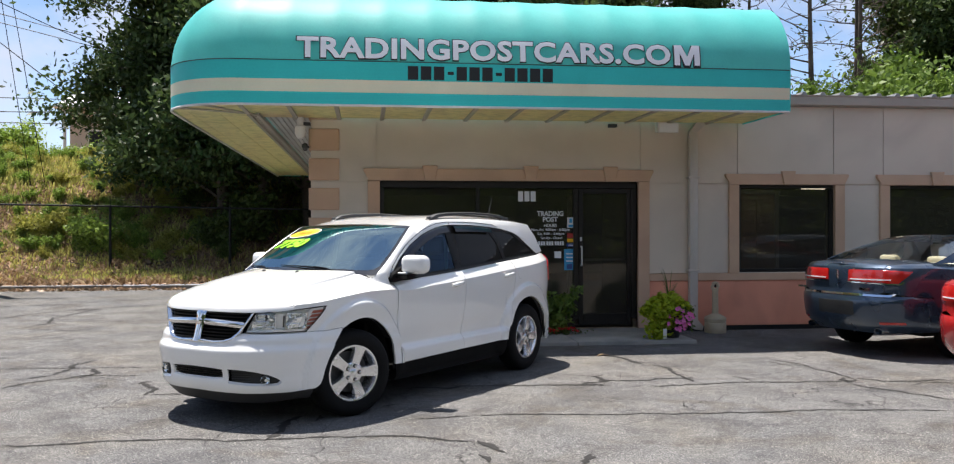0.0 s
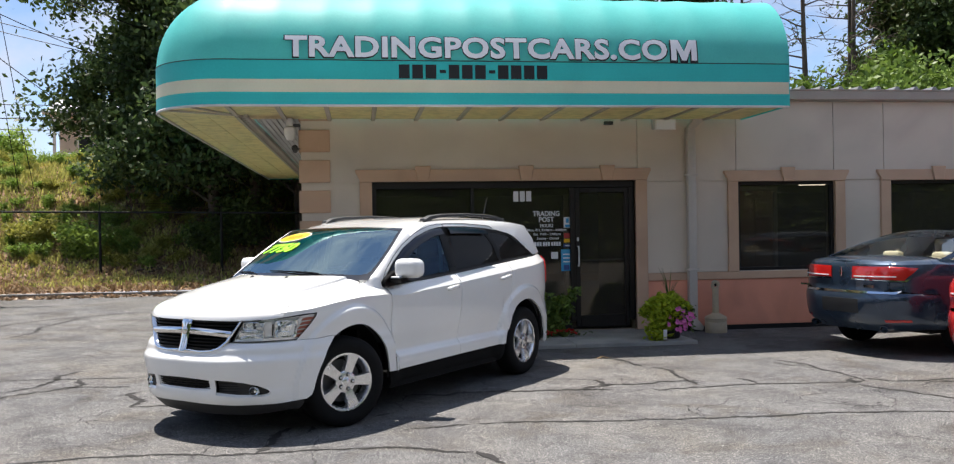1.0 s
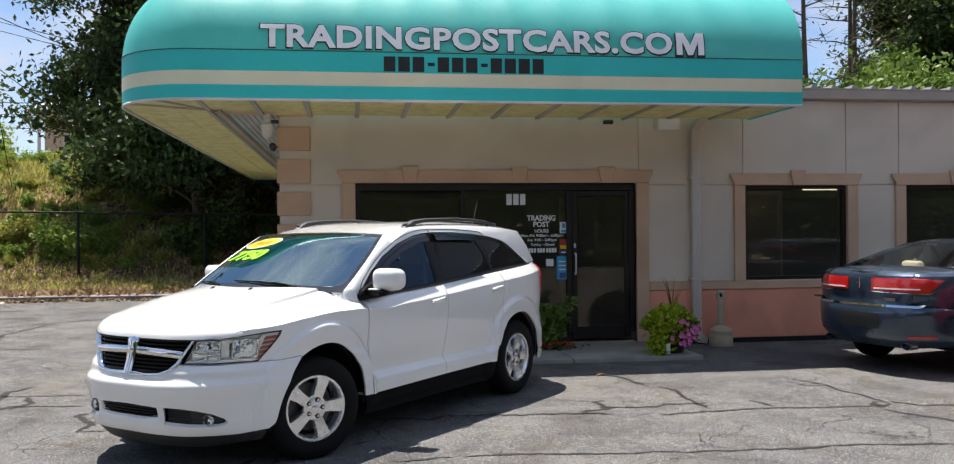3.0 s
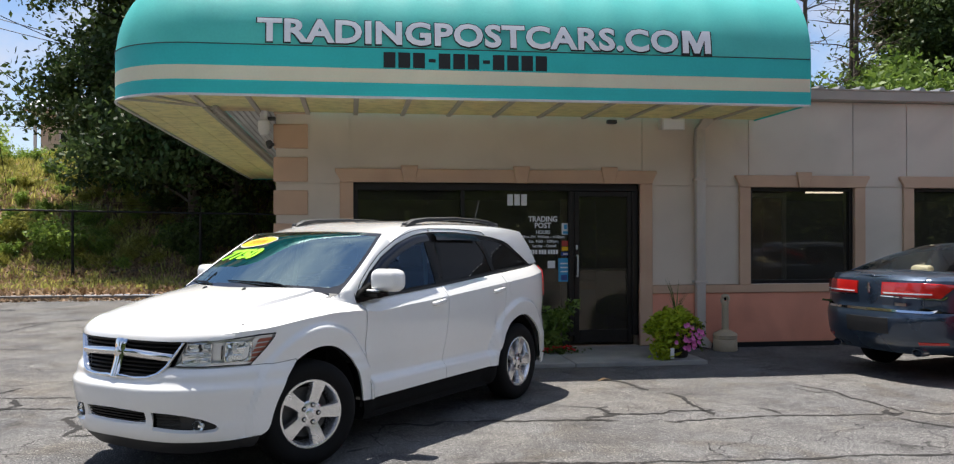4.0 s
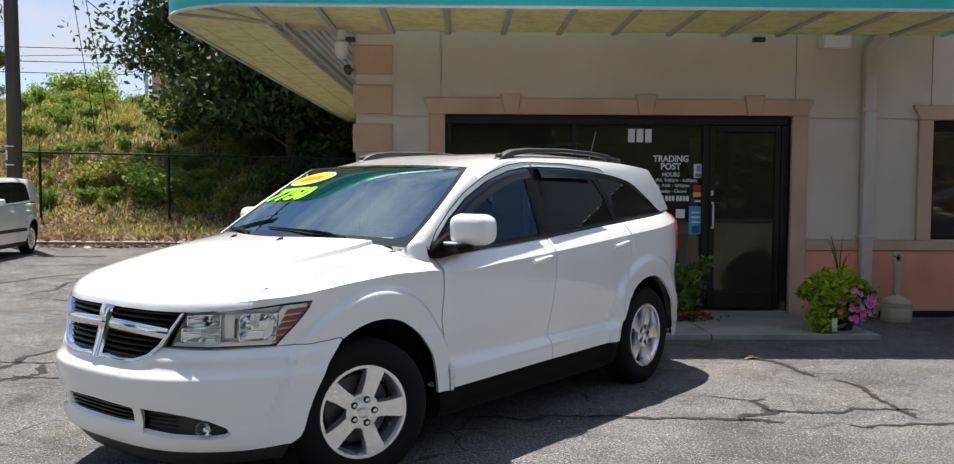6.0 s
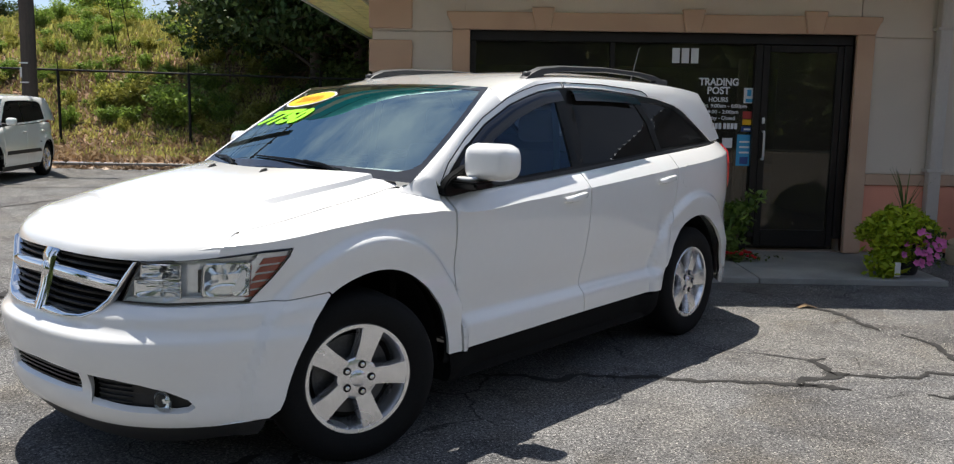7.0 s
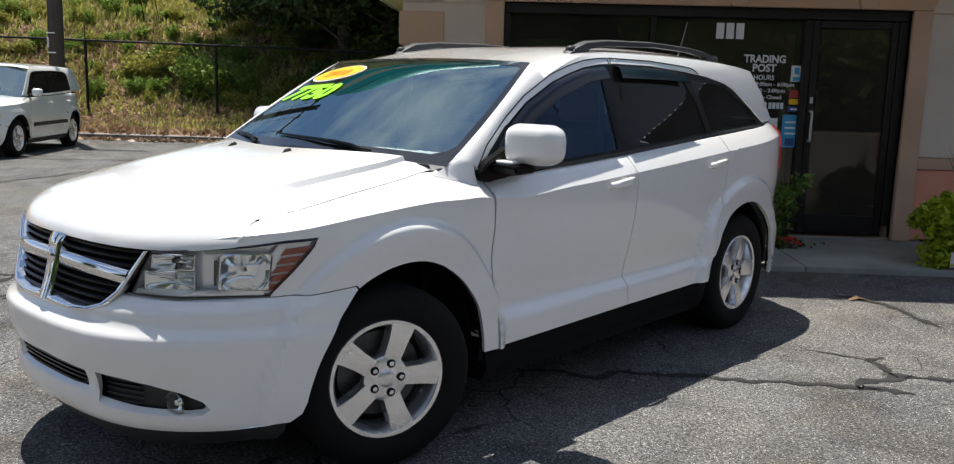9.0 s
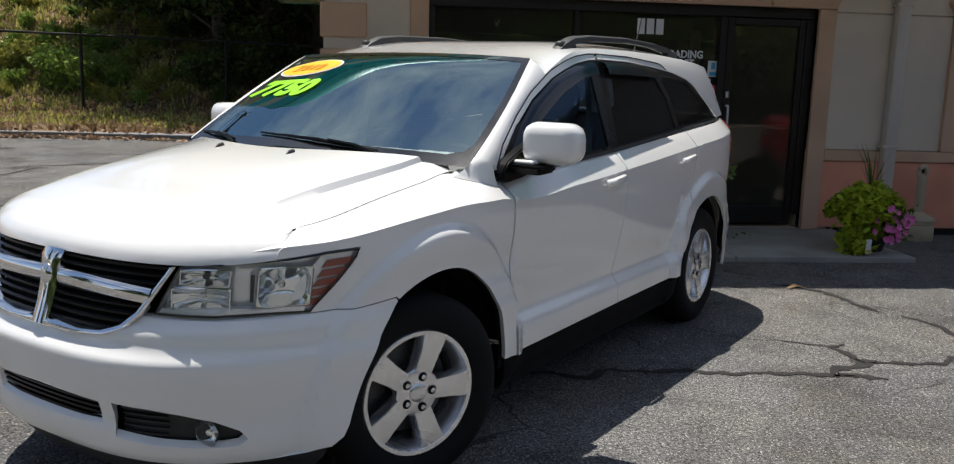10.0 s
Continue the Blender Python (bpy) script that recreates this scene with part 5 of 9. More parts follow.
M["lamp_silver"] = surface("lamp_silver", (0.88, 0.90, 0.91), (0.93, 0.95, 0.96), rough=0.24, metal=0.45, scale=8, fine=60, bump=0.02)
M["reflector"] = surface("reflector", (0.90, 0.93, 0.93), (0.95, 0.97, 0.97), rough=0.10, metal=0.9, scale=9, fine=70, bump=0.0)
M["amber"] = surface("amber", (0.30, 0.055, 0.03), (0.40, 0.085, 0.045), rough=0.3, scale=12, fine=90, bump=0.05, coat=0.5)
M["tail_red"] = surface("tail_red", (0.42, 0.01, 0.01), (0.58, 0.02, 0.015), rough=0.18, scale=9, fine=80, bump=0.02, coat=0.8)
M["car_glass"] = glass("car_glass", (0.50, 0.60, 0.56), 1.8, 0.0, (0.15, 0.24, 0.40))
M["clear_glass"] = glass("clear_glass", (0.66, 0.72, 0.68), 1.55)
M["saloon_glass"] = glass("saloon_glass", (0.86, 0.89, 0.80), 2.0, 0.0, (0.75, 0.88, 1.0))
M["screen_glass"] = glass("screen_glass", (0.62, 0.68, 0.66), 5.0, 0.0, (0.78, 1.0, 1.0))
M["privacy_glass"] = glass("privacy_glass", (0.007, 0.008, 0.009), 1.5, 0.0, (0.22, 0.24, 0.27), 0.05)
M["smoke"] = glass("smoke", (0.06, 0.065, 0.08), 1.6, 0.05)
M["dash_grey"] = surface("dash_grey", (0.13, 0.135, 0.14), (0.19, 0.195, 0.20), rough=0.7, scale=9, fine=160, bump=0.1)
M["seat_cloth"] = surface("seat_cloth", (0.05, 0.05, 0.052), (0.085, 0.085, 0.088), rough=0.9, scale=9, fine=160, bump=0.2)
M["seat_cream"] = surface("seat_cream", (0.44, 0.40, 0.30), (0.54, 0.49, 0.38), rough=0.6, scale=9, fine=160, bump=0.1)
M["belt"] = surface("belt", (0.36, 0.42, 0.38), (0.44, 0.50, 0.46), rough=0.7, scale=9, fine=160, bump=0.1)
M["decal_green"] = surface("decal_green", (0.24, 0.72, 0.0), (0.32, 0.85, 0.005), rough=0.45, scale=9, fine=60, bump=0.0)
M["decal_orange"] = surface("decal_orange", (0.86, 0.46, 0.0), (0.95, 0.56, 0.01), rough=0.45, scale=9, fine=60, bump=0.0)
M["decal_year"] = surface("decal_year", (0.78, 0.33, 0.0), (0.84, 0.37, 0.0), rough=0.45, scale=9, fine=60, bump=0.0)
M["paper"] = surface("paper", (0.66, 0.74, 0.72), (0.74, 0.80, 0.78), rough=0.8, scale=9, fine=60, bump=0.02)


def curve_at(table, v):
    """A smooth curve through (key, value) pairs in rising order of the key."""
    if v <= table[0][0]:
        return table[0][1]
    if v >= table[-1][0]:
        return table[-1][1]
    i = 0
    while table[i + 1][0] < v:
        i += 1
    (k0, a), (k1, b) = table[i], table[i + 1]
    h = k1 - k0
    d = (b - a) / h
    m0 = d if i == 0 else 0.5 * (d + (a - table[i - 1][1]) / (k0 - table[i - 1][0]))
    m1 = d if i + 2 == len(table) else 0.5 * (d + (table[i + 2][1] - b) / (table[i + 2][0] - k1))
    t = (v - k0) / h
    return (2 * t ** 3 - 3 * t ** 2 + 1) * a + (t ** 3 - 2 * t ** 2 + t) * h * m0 + (-2 * t ** 3 + 3 * t ** 2) * b + (t ** 3 - t ** 2) * h * m1


def inside_of(loop, a, b):
    n, hit = len(loop), False
    for i in range(n):
        (a0, b0), (a1, b1) = loop[i], loop[(i + 1) % n]
        if (b0 > b) != (b1 > b) and a < (a1 - a0) * (b - b0) / (b1 - b0) + a0:
            hit = not hit
    return hit


def fill2d(loops, cuts_a, cuts_b, ridge=()):
    """A flat sheet inside the first loop and outside the others, with a grid of inner points so that it can be bent."""
    pts, edges = [], []
    for loop in loops:
        clean = [p for i, p in enumerate(loop) if math.hypot(p[0] - loop[i - 1][0], p[1] - loop[i - 1][1]) > 1e-5]
        k = len(pts)
        pts += [Vector(p[:2]) for p in clean]
        edges += [(k + i, k + (i + 1) % len(clean)) for i in range(len(clean))]
    da = cuts_a[1] - cuts_a[0] if len(cuts_a) > 1 else 0.1
    db = cuts_b[1] - cuts_b[0] if len(cuts_b) > 1 else 0.1
    inner = [Vector(p) for p in ridge if inside_of(loops[0], *p) and not any(inside_of(h, *p) for h in loops[1:])]
    gap = np.array([tuple(p) for p in pts])
    pts += [p for p in inner if np.min(((gap[:, 0] - p.x) / da) ** 2 + ((gap[:, 1] - p.y) / db) ** 2) > 0.05]
    border = np.array([tuple(p) for p in pts])
    for a in cuts_a:
        for b in cuts_b:
            if np.min(((border[:, 0] - a) / da) ** 2 + ((border[:, 1] - b) / db) ** 2) < 0.16:
                continue
            if inside_of(loops[0], a, b) and not any(inside_of(h, a, b) for h in loops[1:]):
                pts.append(Vector((float(a), float(b))))
    vs, es, fs = delaunay_2d_cdt(pts, edges, [], 0, 1e-6)[:3]
    bm = bmesh.new()
    made = [bm.verts.new((v[0], v[1], 0)) for v in vs]
    for f in fs:
        c = [sum(vs[i][q] for i in f) / len(f) for q in (0, 1)]
        p, q, r = (vs[i] for i in f[:3])
        if abs((q[0] - p[0]) * (r[1] - p[1]) - (q[1] - p[1]) * (r[0] - p[0])) < 0.03 * da * db:
            continue
        if inside_of(loops[0], *c) and not any(inside_of(h, *c) for h in loops[1:]):
            bm.faces.new([made[i] for i in f])
    for v in made:
        if not v.link_faces:
            bm.verts.remove(v)
    return bm


def dense(points, step=0.04, closed=True):
    """More points along the sides of a polygon whose points end in two numbers."""
    out, n = [], len(points)
    for i in range(n if closed else n - 1):
        p, q = points[i], points[(i + 1) % n]
        if p[0] != q[0]:
            out.append(p)
            continue
        k = max(1, int(math.hypot(q[1] - p[1], q[2] - p[2]) / step))
        out += [(p[0], p[1] + (q[1] - p[1]) * j / k, p[2] + (q[2] - p[2]) * j / k) for j in range(k)]
    if not closed:
        out.append(points[-1])
    return out


class Shell:
    """The outer form of a car: x ahead, y to its left, z up from the ground, origin between the axles."""

    def __init__(self, front, rear, width, top, roll_z, roll_y, house, xc, nf, xr, nr, arches, flare=0.032, ring=(1.36, 1.265), plain=None):
        self.plain = plain
        self.front, self.rear, self.width, self.top = front, rear, width, top
        self.roll_z, self.roll_y, self.house = roll_z, roll_y, house
        self.xc, self.nf, self.xr, self.nr = xc, nf, xr, nr
        self.arches, self.flare, self.ring = arches, flare, ring

    def plan(self, u, z):
        s, u = (-1 if u < 0 else 1), abs(u)
        if u <= 1:
            p = u * math.pi / 2
            c, d = max(math.cos(p), 0.0), math.sin(p)
            fx = curve_at(self.front, z) - self.xc
            x, f = self.xc + fx * c ** (2 / self.nf), d ** (2 / self.nf)
            n = Vector((c ** (2 - 2 / self.nf) / fx, d ** (2 - 2 / self.nf) / 0.9)).normalized()
        elif u <= 2:
            x, f, n = self.xc + (self.xr - self.xc) * (u - 1), 1.0, Vector((0, 1))
        else:
            p = (u - 2) * math.pi / 2
            c, d = max(math.cos(p), 0.0), math.sin(p)
            rx = curve_at(self.rear, z) - self.xr
            x, f = self.xr + rx * d ** (2 / self.nr), c ** (2 / self.nr)
            n = Vector((-d ** (2 - 2 / self.nr) / abs(rx), c ** (2 - 2 / self.nr) / 0.9)).normalized()
        return x, f, n, s

    def u_of(self, kind, a, z):
        if kind == "y":
            return math.copysign(math.asin(min(1.0, (abs(a) / curve_at(self.width, z)) ** (self.nf / 2))) / (math.pi / 2), a)
        if kind == "r":
            return 2 + math.acos(min(1.0, (abs(a) / curve_at(self.width, z)) ** (self.nr / 2))) / (math.pi / 2)
        if a > self.xc:
            return math.acos(min(1.0, ((a - self.xc) / (curve_at(self.front, z) - self.xc)) ** (self.nf / 2))) / (math.pi / 2)
        if a >= self.xr:
            return 1 + (self.xc - a) / (self.xc - self.xr)
        return 2 + math.asin(min(1.0, ((self.xr - a) / (self.xr - curve_at(self.rear, z))) ** (self.nr / 2))) / (math.pi / 2)

    def at_u(self, u):
        x = self.plan(u, 0.85)[0]
        return curve_at(self.top, x), curve_at(self.roll_z, x), curve_at(self.roll_y, x)

    def flat(self, p):
        """(kind, a, z) to sheet coordinates."""
        u = self.u_of(*p)
        zt, rz, ry = self.at_u(u)
        z = min(p[2], zt)
        w = z if z <= zt - rz else zt - rz + rz * math.asin(min(1.0, (z - zt + rz) / rz))
        return u, w

    def bend(self, u, w, off=0.0):
        zt, rz, ry = self.at_u(u)
        if w <= zt - rz:
            z, inset, tilt = w, 0.0, 0.0
        else:
            a = min((w - zt + rz) / rz, math.pi / 2)
            z, inset, tilt = zt - rz + rz * math.sin(a), ry * (0.18 * (1 - math.cos(a)) + 0.82 * math.sin(a)), math.sin(a)
        x, f, n, s = self.plan(u, z)
        y = curve_at(self.width, z) * f
        if self.plain:
            k = max(0.0, min(1.0, (x - 0.90) / 0.012, 1.0)) if x > 0 else max(0.0, min(1.0, (-0.93 - x) / 0.05))
            y += (curve_at(self.plain, z) - curve_at(self.width, z)) * f * k
        out = off * (1 - 0.6 * tilt) - inset
        for cx, cz, a, b in self.arches:
            rho = math.hypot((x - cx) / a, (z - cz) / b)
            if z > 0.2:
                t = max(0.0, min(1.0, (self.ring[0] - rho) / (self.ring[0] - self.ring[1])))
                out += self.flare * t * t * (3 - 2 * t) * (0.65 + 0.35 * f ** 4)
        return Vector((x + n.x * out, s * (y + n.y * out), z + off * tilt))

    def sheet(self, poly, holes=(), off=0.0, du=0.03, dw=0.035, lip=0.0, step=0.04):
        loops = [[self.flat(p) for p in dense(q, step)] for q in (poly, *holes)]
        us, ws = [p[0] for p in loops[0]], [p[1] for p in loops[0]]
        ridge = []
        for u in np.arange(min(us), max(us), du * 0.5):
            zt, rz, ry = self.at_u(float(u))
            ridge.append((float(u), zt - rz))
        bm = fill2d(loops, list(np.arange(min(us), max(us), du)), list(np.arange(min(ws), max(ws), dw)), ridge)
        for v in bm.verts:
            v.co = self.bend(v.co.x, v.co.y, off)
        outward(bm)
        if lip:
            thicken(bm, lip)
        return bm

    def side(self, x, z, off=0.0):
        """Points of the glass house's side."""
        y = curve_at(self.house, z)
        if x < -1.5:
            y *= 1 - 0.16 * ((-1.5 - x) / 0.9) ** 2
        return Vector((x, y + off, z + off * 0.3))

    def side_sheet(self, poly, holes=(), off=0.0, d=0.06, lip=0.0):
        loops = [[(p[0], p[1]) for p in q] for q in (poly, *holes)]
        xs, zs = [p[0] for p in loops[0]], [p[1] for p in loops[0]]
        bm = fill2d(loops, list(np.arange(min(xs), max(xs), d)), list(np.arange(min(zs), max(zs), d * 0.6)))
        for v in bm.verts:
            v.co = self.side(v.co.x, v.co.y, off)
        outward(bm)
        if lip:
            thicken(bm, lip)
        return bm


def outward(bm):
    """Turns the faces of a sheet away from the car's middle."""
    total = 0.0
    for f in bm.faces:
        c = f.calc_center_median()
        f.normal_update()
        total += f.normal.dot(c - Vector((c.x * 0.75, 0, 0.6))) * f.calc_area()
    if total < 0:
        bmesh.ops.reverse_faces(bm, faces=bm.faces[:])
    return bm


def thicken(bm, lip):
    """Turns the open edges of a sheet inwards, towards the car's middle."""
    rim = [e for e in bm.edges if e.is_boundary]
    made = bmesh.ops.extrude_edge_only(bm, edges=rim)["geom"]
    for v in made:
        if isinstance(v, bmesh.types.BMVert):
            c = Vector((v.co.x * 0.82, 0, 0.75))
            v.co += (c - v.co).normalized() * lip


def mirrored(bm):
    other = bm.copy()
    for v in other.verts:
        v.co.y = -v.co.y
    bmesh.ops.reverse_faces(other, faces=other.faces[:])
    return other


def pair(name, bm, material, parent, label="", smooth=35):
    """A part on the car's left and its mirror twin on the right."""
    other = mirrored(bm)
    return part(name, bm, material, parent, label, smooth), part(name, other, material, parent, label, smooth)


def arc(cx, cz, a, b, d0, d1, n=26):
    """Points ('x', x, z) along an ellipse from d0 to d1 degrees (0 = ahead, 90 = up)."""
    return [("x", cx + a * math.cos(radians(d0 + (d1 - d0) * i / n)), cz + b * math.sin(radians(d0 + (d1 - d0) * i / n))) for i in range(n + 1)]


def make_wheel(parent, m, radius, rim_r, width, spokes, name="wheel"):
    """A tyre on an alloy rim with spokes, cap and nuts; its axis along z, outer face up."""
    w = new(name)
    w.parent = parent
    w.matrix_basis = m
    h = width / 2
    bm = bmesh.new()
    prof = [(rim_r, -h * 0.85), (rim_r + 0.02, -h * 0.97), (radius - 0.05, -h), (radius - 0.018, -h * 0.86), (radius, -h * 0.62), (radius, h * 0.62), (radius - 0.018, h * 0.86), (radius - 0.05, h * 1.0), (radius - 0.075, h * 1.01), (rim_r + 0.02, h * 0.95), (rim_r + 0.004, h * 0.86), (rim_r - 0.003, h * 0.7)]
    add_lathe(bm, prof, 48)
    part("tyre", bm, M["tyre"], w, "black rubber tyre", 40)
    bm = bmesh.new()
    add_lathe(bm, [(rim_r - 0.002, h * 0.80), (rim_r + 0.006, h * 0.86), (rim_r + 0.002, h * 0.90), (rim_r - 0.012, h * 0.88), (rim_r - 0.022, h * 0.74), (rim_r - 0.032, h * 0.1), (rim_r - 0.05, -h * 0.8)], 48)
    part("rim", bm, M["alloy"], w, "silver alloy rim", 40)
    # near-black backing disc stands in for the shade behind the spokes
    bm = bmesh.new()
    add_lathe(bm, [(0, -h * 0.1), (rim_r - 0.04, -h * 0.1), (rim_r - 0.04, -h * 0.2)], 32)
    part("wheel_disc", bm, M["under_black"], w)
    bm = bmesh.new()
    add_lathe(bm, [(0.07, h * 0.05), (rim_r * 0.74, h * 0.05), (rim_r * 0.74, -h * 0.05)], 32)
    part("wheel_disc", bm, M["brake"], w, "grey brake disc")
    for i in range(spokes):
        a = 2 * math.pi * i / spokes + math.pi
        rows, k = [], radius / 0.36
        for r, hw, zt in ((rim_r * 0.16, 0.040, h * 0.74), (rim_r * 0.40, 0.040, h * 0.80), (rim_r * 0.62, 0.043, h * 0.85), (rim_r * 0.82, 0.050, h * 0.87), (rim_r * 0.985, 0.058, h * 0.86)):
            hw *= k
            rows.append([(r, -hw, zt - 0.05), (r, -hw * 0.97, zt - 0.012), (r, -hw * 0.88, zt - 0.001), (r, -hw * 0.4, zt), (r, hw * 0.4, zt), (r, hw * 0.88, zt - 0.001), (r, hw * 0.97, zt - 0.012), (r, hw, zt - 0.05)])
        bm = add_rows(bmesh.new(), rows)
        bmesh.ops.transform(bm, matrix=Matrix.Rotation(a, 4, "Z"), verts=bm.verts[:])
        part("spoke", bm, M["alloy"], w, "", 40)
    bm = bmesh.new()
    add_lathe(bm, [(rim_r * 0.40, h * 0.5), (rim_r * 0.39, h * 0.74), (rim_r * 0.34, h * 0.785), (rim_r * 0.10, h * 0.76)], 32)
    part("hub", bm, M["alloy"], w, "", 40)
    bm = bmesh.new()
    add_lathe(bm, [(0.034, h * 0.74), (0.034, h * 0.83), (0.028, h * 0.86), (0, h * 0.87)], 24)
    part("cap", bm, M["alloy"], w, "round centre cap", 40)
    for i in range(5):
        a = 2 * math.pi * i / 5 + math.pi
        # black disc on the hub paints the dark of the nut's hole
        bm = bmesh.new()
        add_lathe(bm, [(0.017, h * 0.70), (0.017, h * 0.806), (0.0, h * 0.806)], 12, Matrix.Translation((0.060 * math.cos(a), 0.060 * math.sin(a), 0)))
        part("nut_hole_shade", bm, M["under_black"], w, "", 40)
        bm = bmesh.new()
        add_lathe(bm, [(0.0105, h * 0.79), (0.0105, h * 0.86), (0.006, h * 0.88), (0.0, h * 0.885)], 6, Matrix.Translation((0.060 * math.cos(a), 0.060 * math.sin(a), 0)))
        part("nut", bm, M["chrome"], w, "", 40)
    return w


def wheels(parent, front_x, rear_x, track, radius, rim_r, width, spokes=5, steer=0.0, lift=0.0):
    for x, turn in ((front_x, steer), (rear_x, 0.0)):
        for s in (1, -1):
            make_wheel(parent, pose(x, s * track, radius - lift, 0, 0, turn) @ pose(0, 0, 0, -90 * s, 0, 0), radius, rim_r, width, spokes)


def wells(parent, shell, depth=0.32):
    """Dark wheel wells behind the arches."""
    for cx, cz, a, b in shell.arches:
        for s in (1, -1):
            y1, y0 = 0.845 * s, (0.86 - depth) * s
            rows = []
            for y in (y0, y1):
                rows.append([(cx + (a + 0.012) * math.cos(radians(t)), y, cz + (b + 0.012) * math.sin(radians(t))) for t in range(-6, 187, 8)])
            bm = add_rows(bmesh.new(), rows)
            bm.faces.new([bm.verts.new(p) for p in rows[0]])
            bmesh.ops.remove_doubles(bm, verts=bm.verts[:], dist=1e-4)
            part("wheel_well", bm, M["under_black"], parent, "dark wheel well")


def make_seat(parent, x, y, mat, z=0.62):
    s = new("seat")
    s.parent = parent
    s.matrix_basis = pose(x, y, 0)
    part("cushion", box(-0.25, 0.27, -0.25, 0.25, z - 0.22, z, 0.06, 3), mat, s, "", 40)
    bm = box(-0.09, 0.06, -0.24, 0.24, 0, 0.60, 0.05, 3)
    bmesh.ops.transform(bm, matrix=pose(-0.24, 0, z - 0.06, 0, -16, 0), verts=bm.verts[:])
    part("backrest", bm, mat, s, "", 40)
    bm = box(-0.05, 0.05, -0.13, 0.13, 0, 0.19, 0.045, 3)
    bmesh.ops.transform(bm, matrix=pose(-0.42, 0, z + 0.56, 0, -10, 0), verts=bm.verts[:])
    part("headrest", bm, mat, s, "", 40)
    return s


def loft(name, rows, mat, parent, label="", smooth=35):
    return part(name, add_rows(bmesh.new(), rows), mat, parent, label, smooth)

# ---- the white crossover ----
SUV = Shell(
    front=[(0.18, 2.27), (0.25, 2.33), (0.30, 2.36), (0.36, 2.372), (0.40, 2.366), (0.47, 2.384), (0.51, 2.394), (0.565, 2.402), (0.592, 2.403), (0.610, 2.398), (0.628, 2.382), (0.645, 2.371), (0.660, 2.366), (0.675, 2.364), (0.690, 2.360), (0.702, 2.353), (0.720, 2.336), (0.742, 2.312), (0.80, 2.308), (0.88, 2.306), (0.92, 2.30), (1.0, 2.28), (1.2, 2.2)],
    rear=[(0.2, -2.38), (0.35, -2.45), (0.55, -2.48), (0.7, -2.46), (0.9, -2.42), (1.1, -2.40), (1.3, -2.36)],
    width=[(0.18, 0.80), (0.25, 0.875), (0.36, 0.905), (0.465, 0.910), (0.485, 0.907), (0.527, 0.876), (0.55, 0.876), (0.70, 0.898), (0.90, 0.914), (1.0, 0.917), (1.15, 0.915), (1.3, 0.90)],
    top=[(-2.45, 1.30), (-2.1, 1.285), (-1.6, 1.243), (-1.06, 1.205), (-0.15, 1.143), (0.36, 1.114), (0.95, 1.102), (1.03, 1.130), (1.12, 1.130), (1.3, 1.095), (1.6, 1.050), (1.90, 1.010), (2.05, 0.990), (2.2, 0.948), (2.33, 0.905)],
    roll_z=[(0.85, 0.085), (0.95, 0.083), (1.03, 0.105), (1.12, 0.105), (1.3, 0.068), (1.6, 0.045), (1.9, 0.045), (2.1, 0.035), (2.33, 0.022)],
    roll_y=[(0.85, 0.075), (1.05, 0.15), (1.3, 0.19), (1.6, 0.19), (1.9, 0.11), (2.1, 0.038), (2.33, 0.02)],
    house=[(1.05, 0.862), (1.12, 0.852), (1.25, 0.819), (1.40, 0.776), (1.50, 0.745), (1.58, 0.716), (1.62, 0.695), (1.65, 0.665)],
    xc=1.2, nf=2.8, xr=-1.45, nr=2.8,
    arches=[(1.415, 0.36, 0.425, 0.455), (-1.415, 0.36, 0.43, 0.45)],
    plain=[(0.18, 0.80), (0.25, 0.872), (0.36, 0.893), (0.50, 0.898), (0.60, 0.906), (0.65, 0.899), (0.68, 0.899), (0.70, 0.898), (0.74, 0.892), (0.90, 0.914), (1.0, 0.917), (1.15, 0.915), (1.3, 0.90)])

SUV_POSE = Matrix.Translation((0.404, 10.63, 0)) @ Matrix.Rotation(radians(-129.285), 4, "Z")
suv = thing("car", SUV_POSE, "white crossover car with price painted on the windscreen", "car")
white = M["car_white"]
GAP = 0.003
A1, A2 = SUV.arches

# dark under-shell that shows in the panel gaps
side_all = [("x", 1.86, 0.32), *arc(*A1, -4, 184), *arc(*A2, -4, 184), ("x", -2.1, 0.46), ("x", -2.2, 1.27), ("x", -1.6, 1.235), ("x", -0.15, 1.136), ("x", 0.95, 1.09), ("x", 1.55, 1.02), ("x", 1.76, 0.95), ("x", 1.80, 0.68), ("x", 1.86, 0.66)]
pair("inner_body", SUV.sheet(side_all, off=-0.030, du=0.03, dw=0.03), M["under_black"], suv)
part("inner_front", SUV.sheet([("y", -0.85, 0.24), ("y", 0.85, 0.24), ("y", 0.85, 0.88), ("y", -0.85, 0.88)], off=-0.10, du=0.05, dw=0.05), M["under_black"], suv)

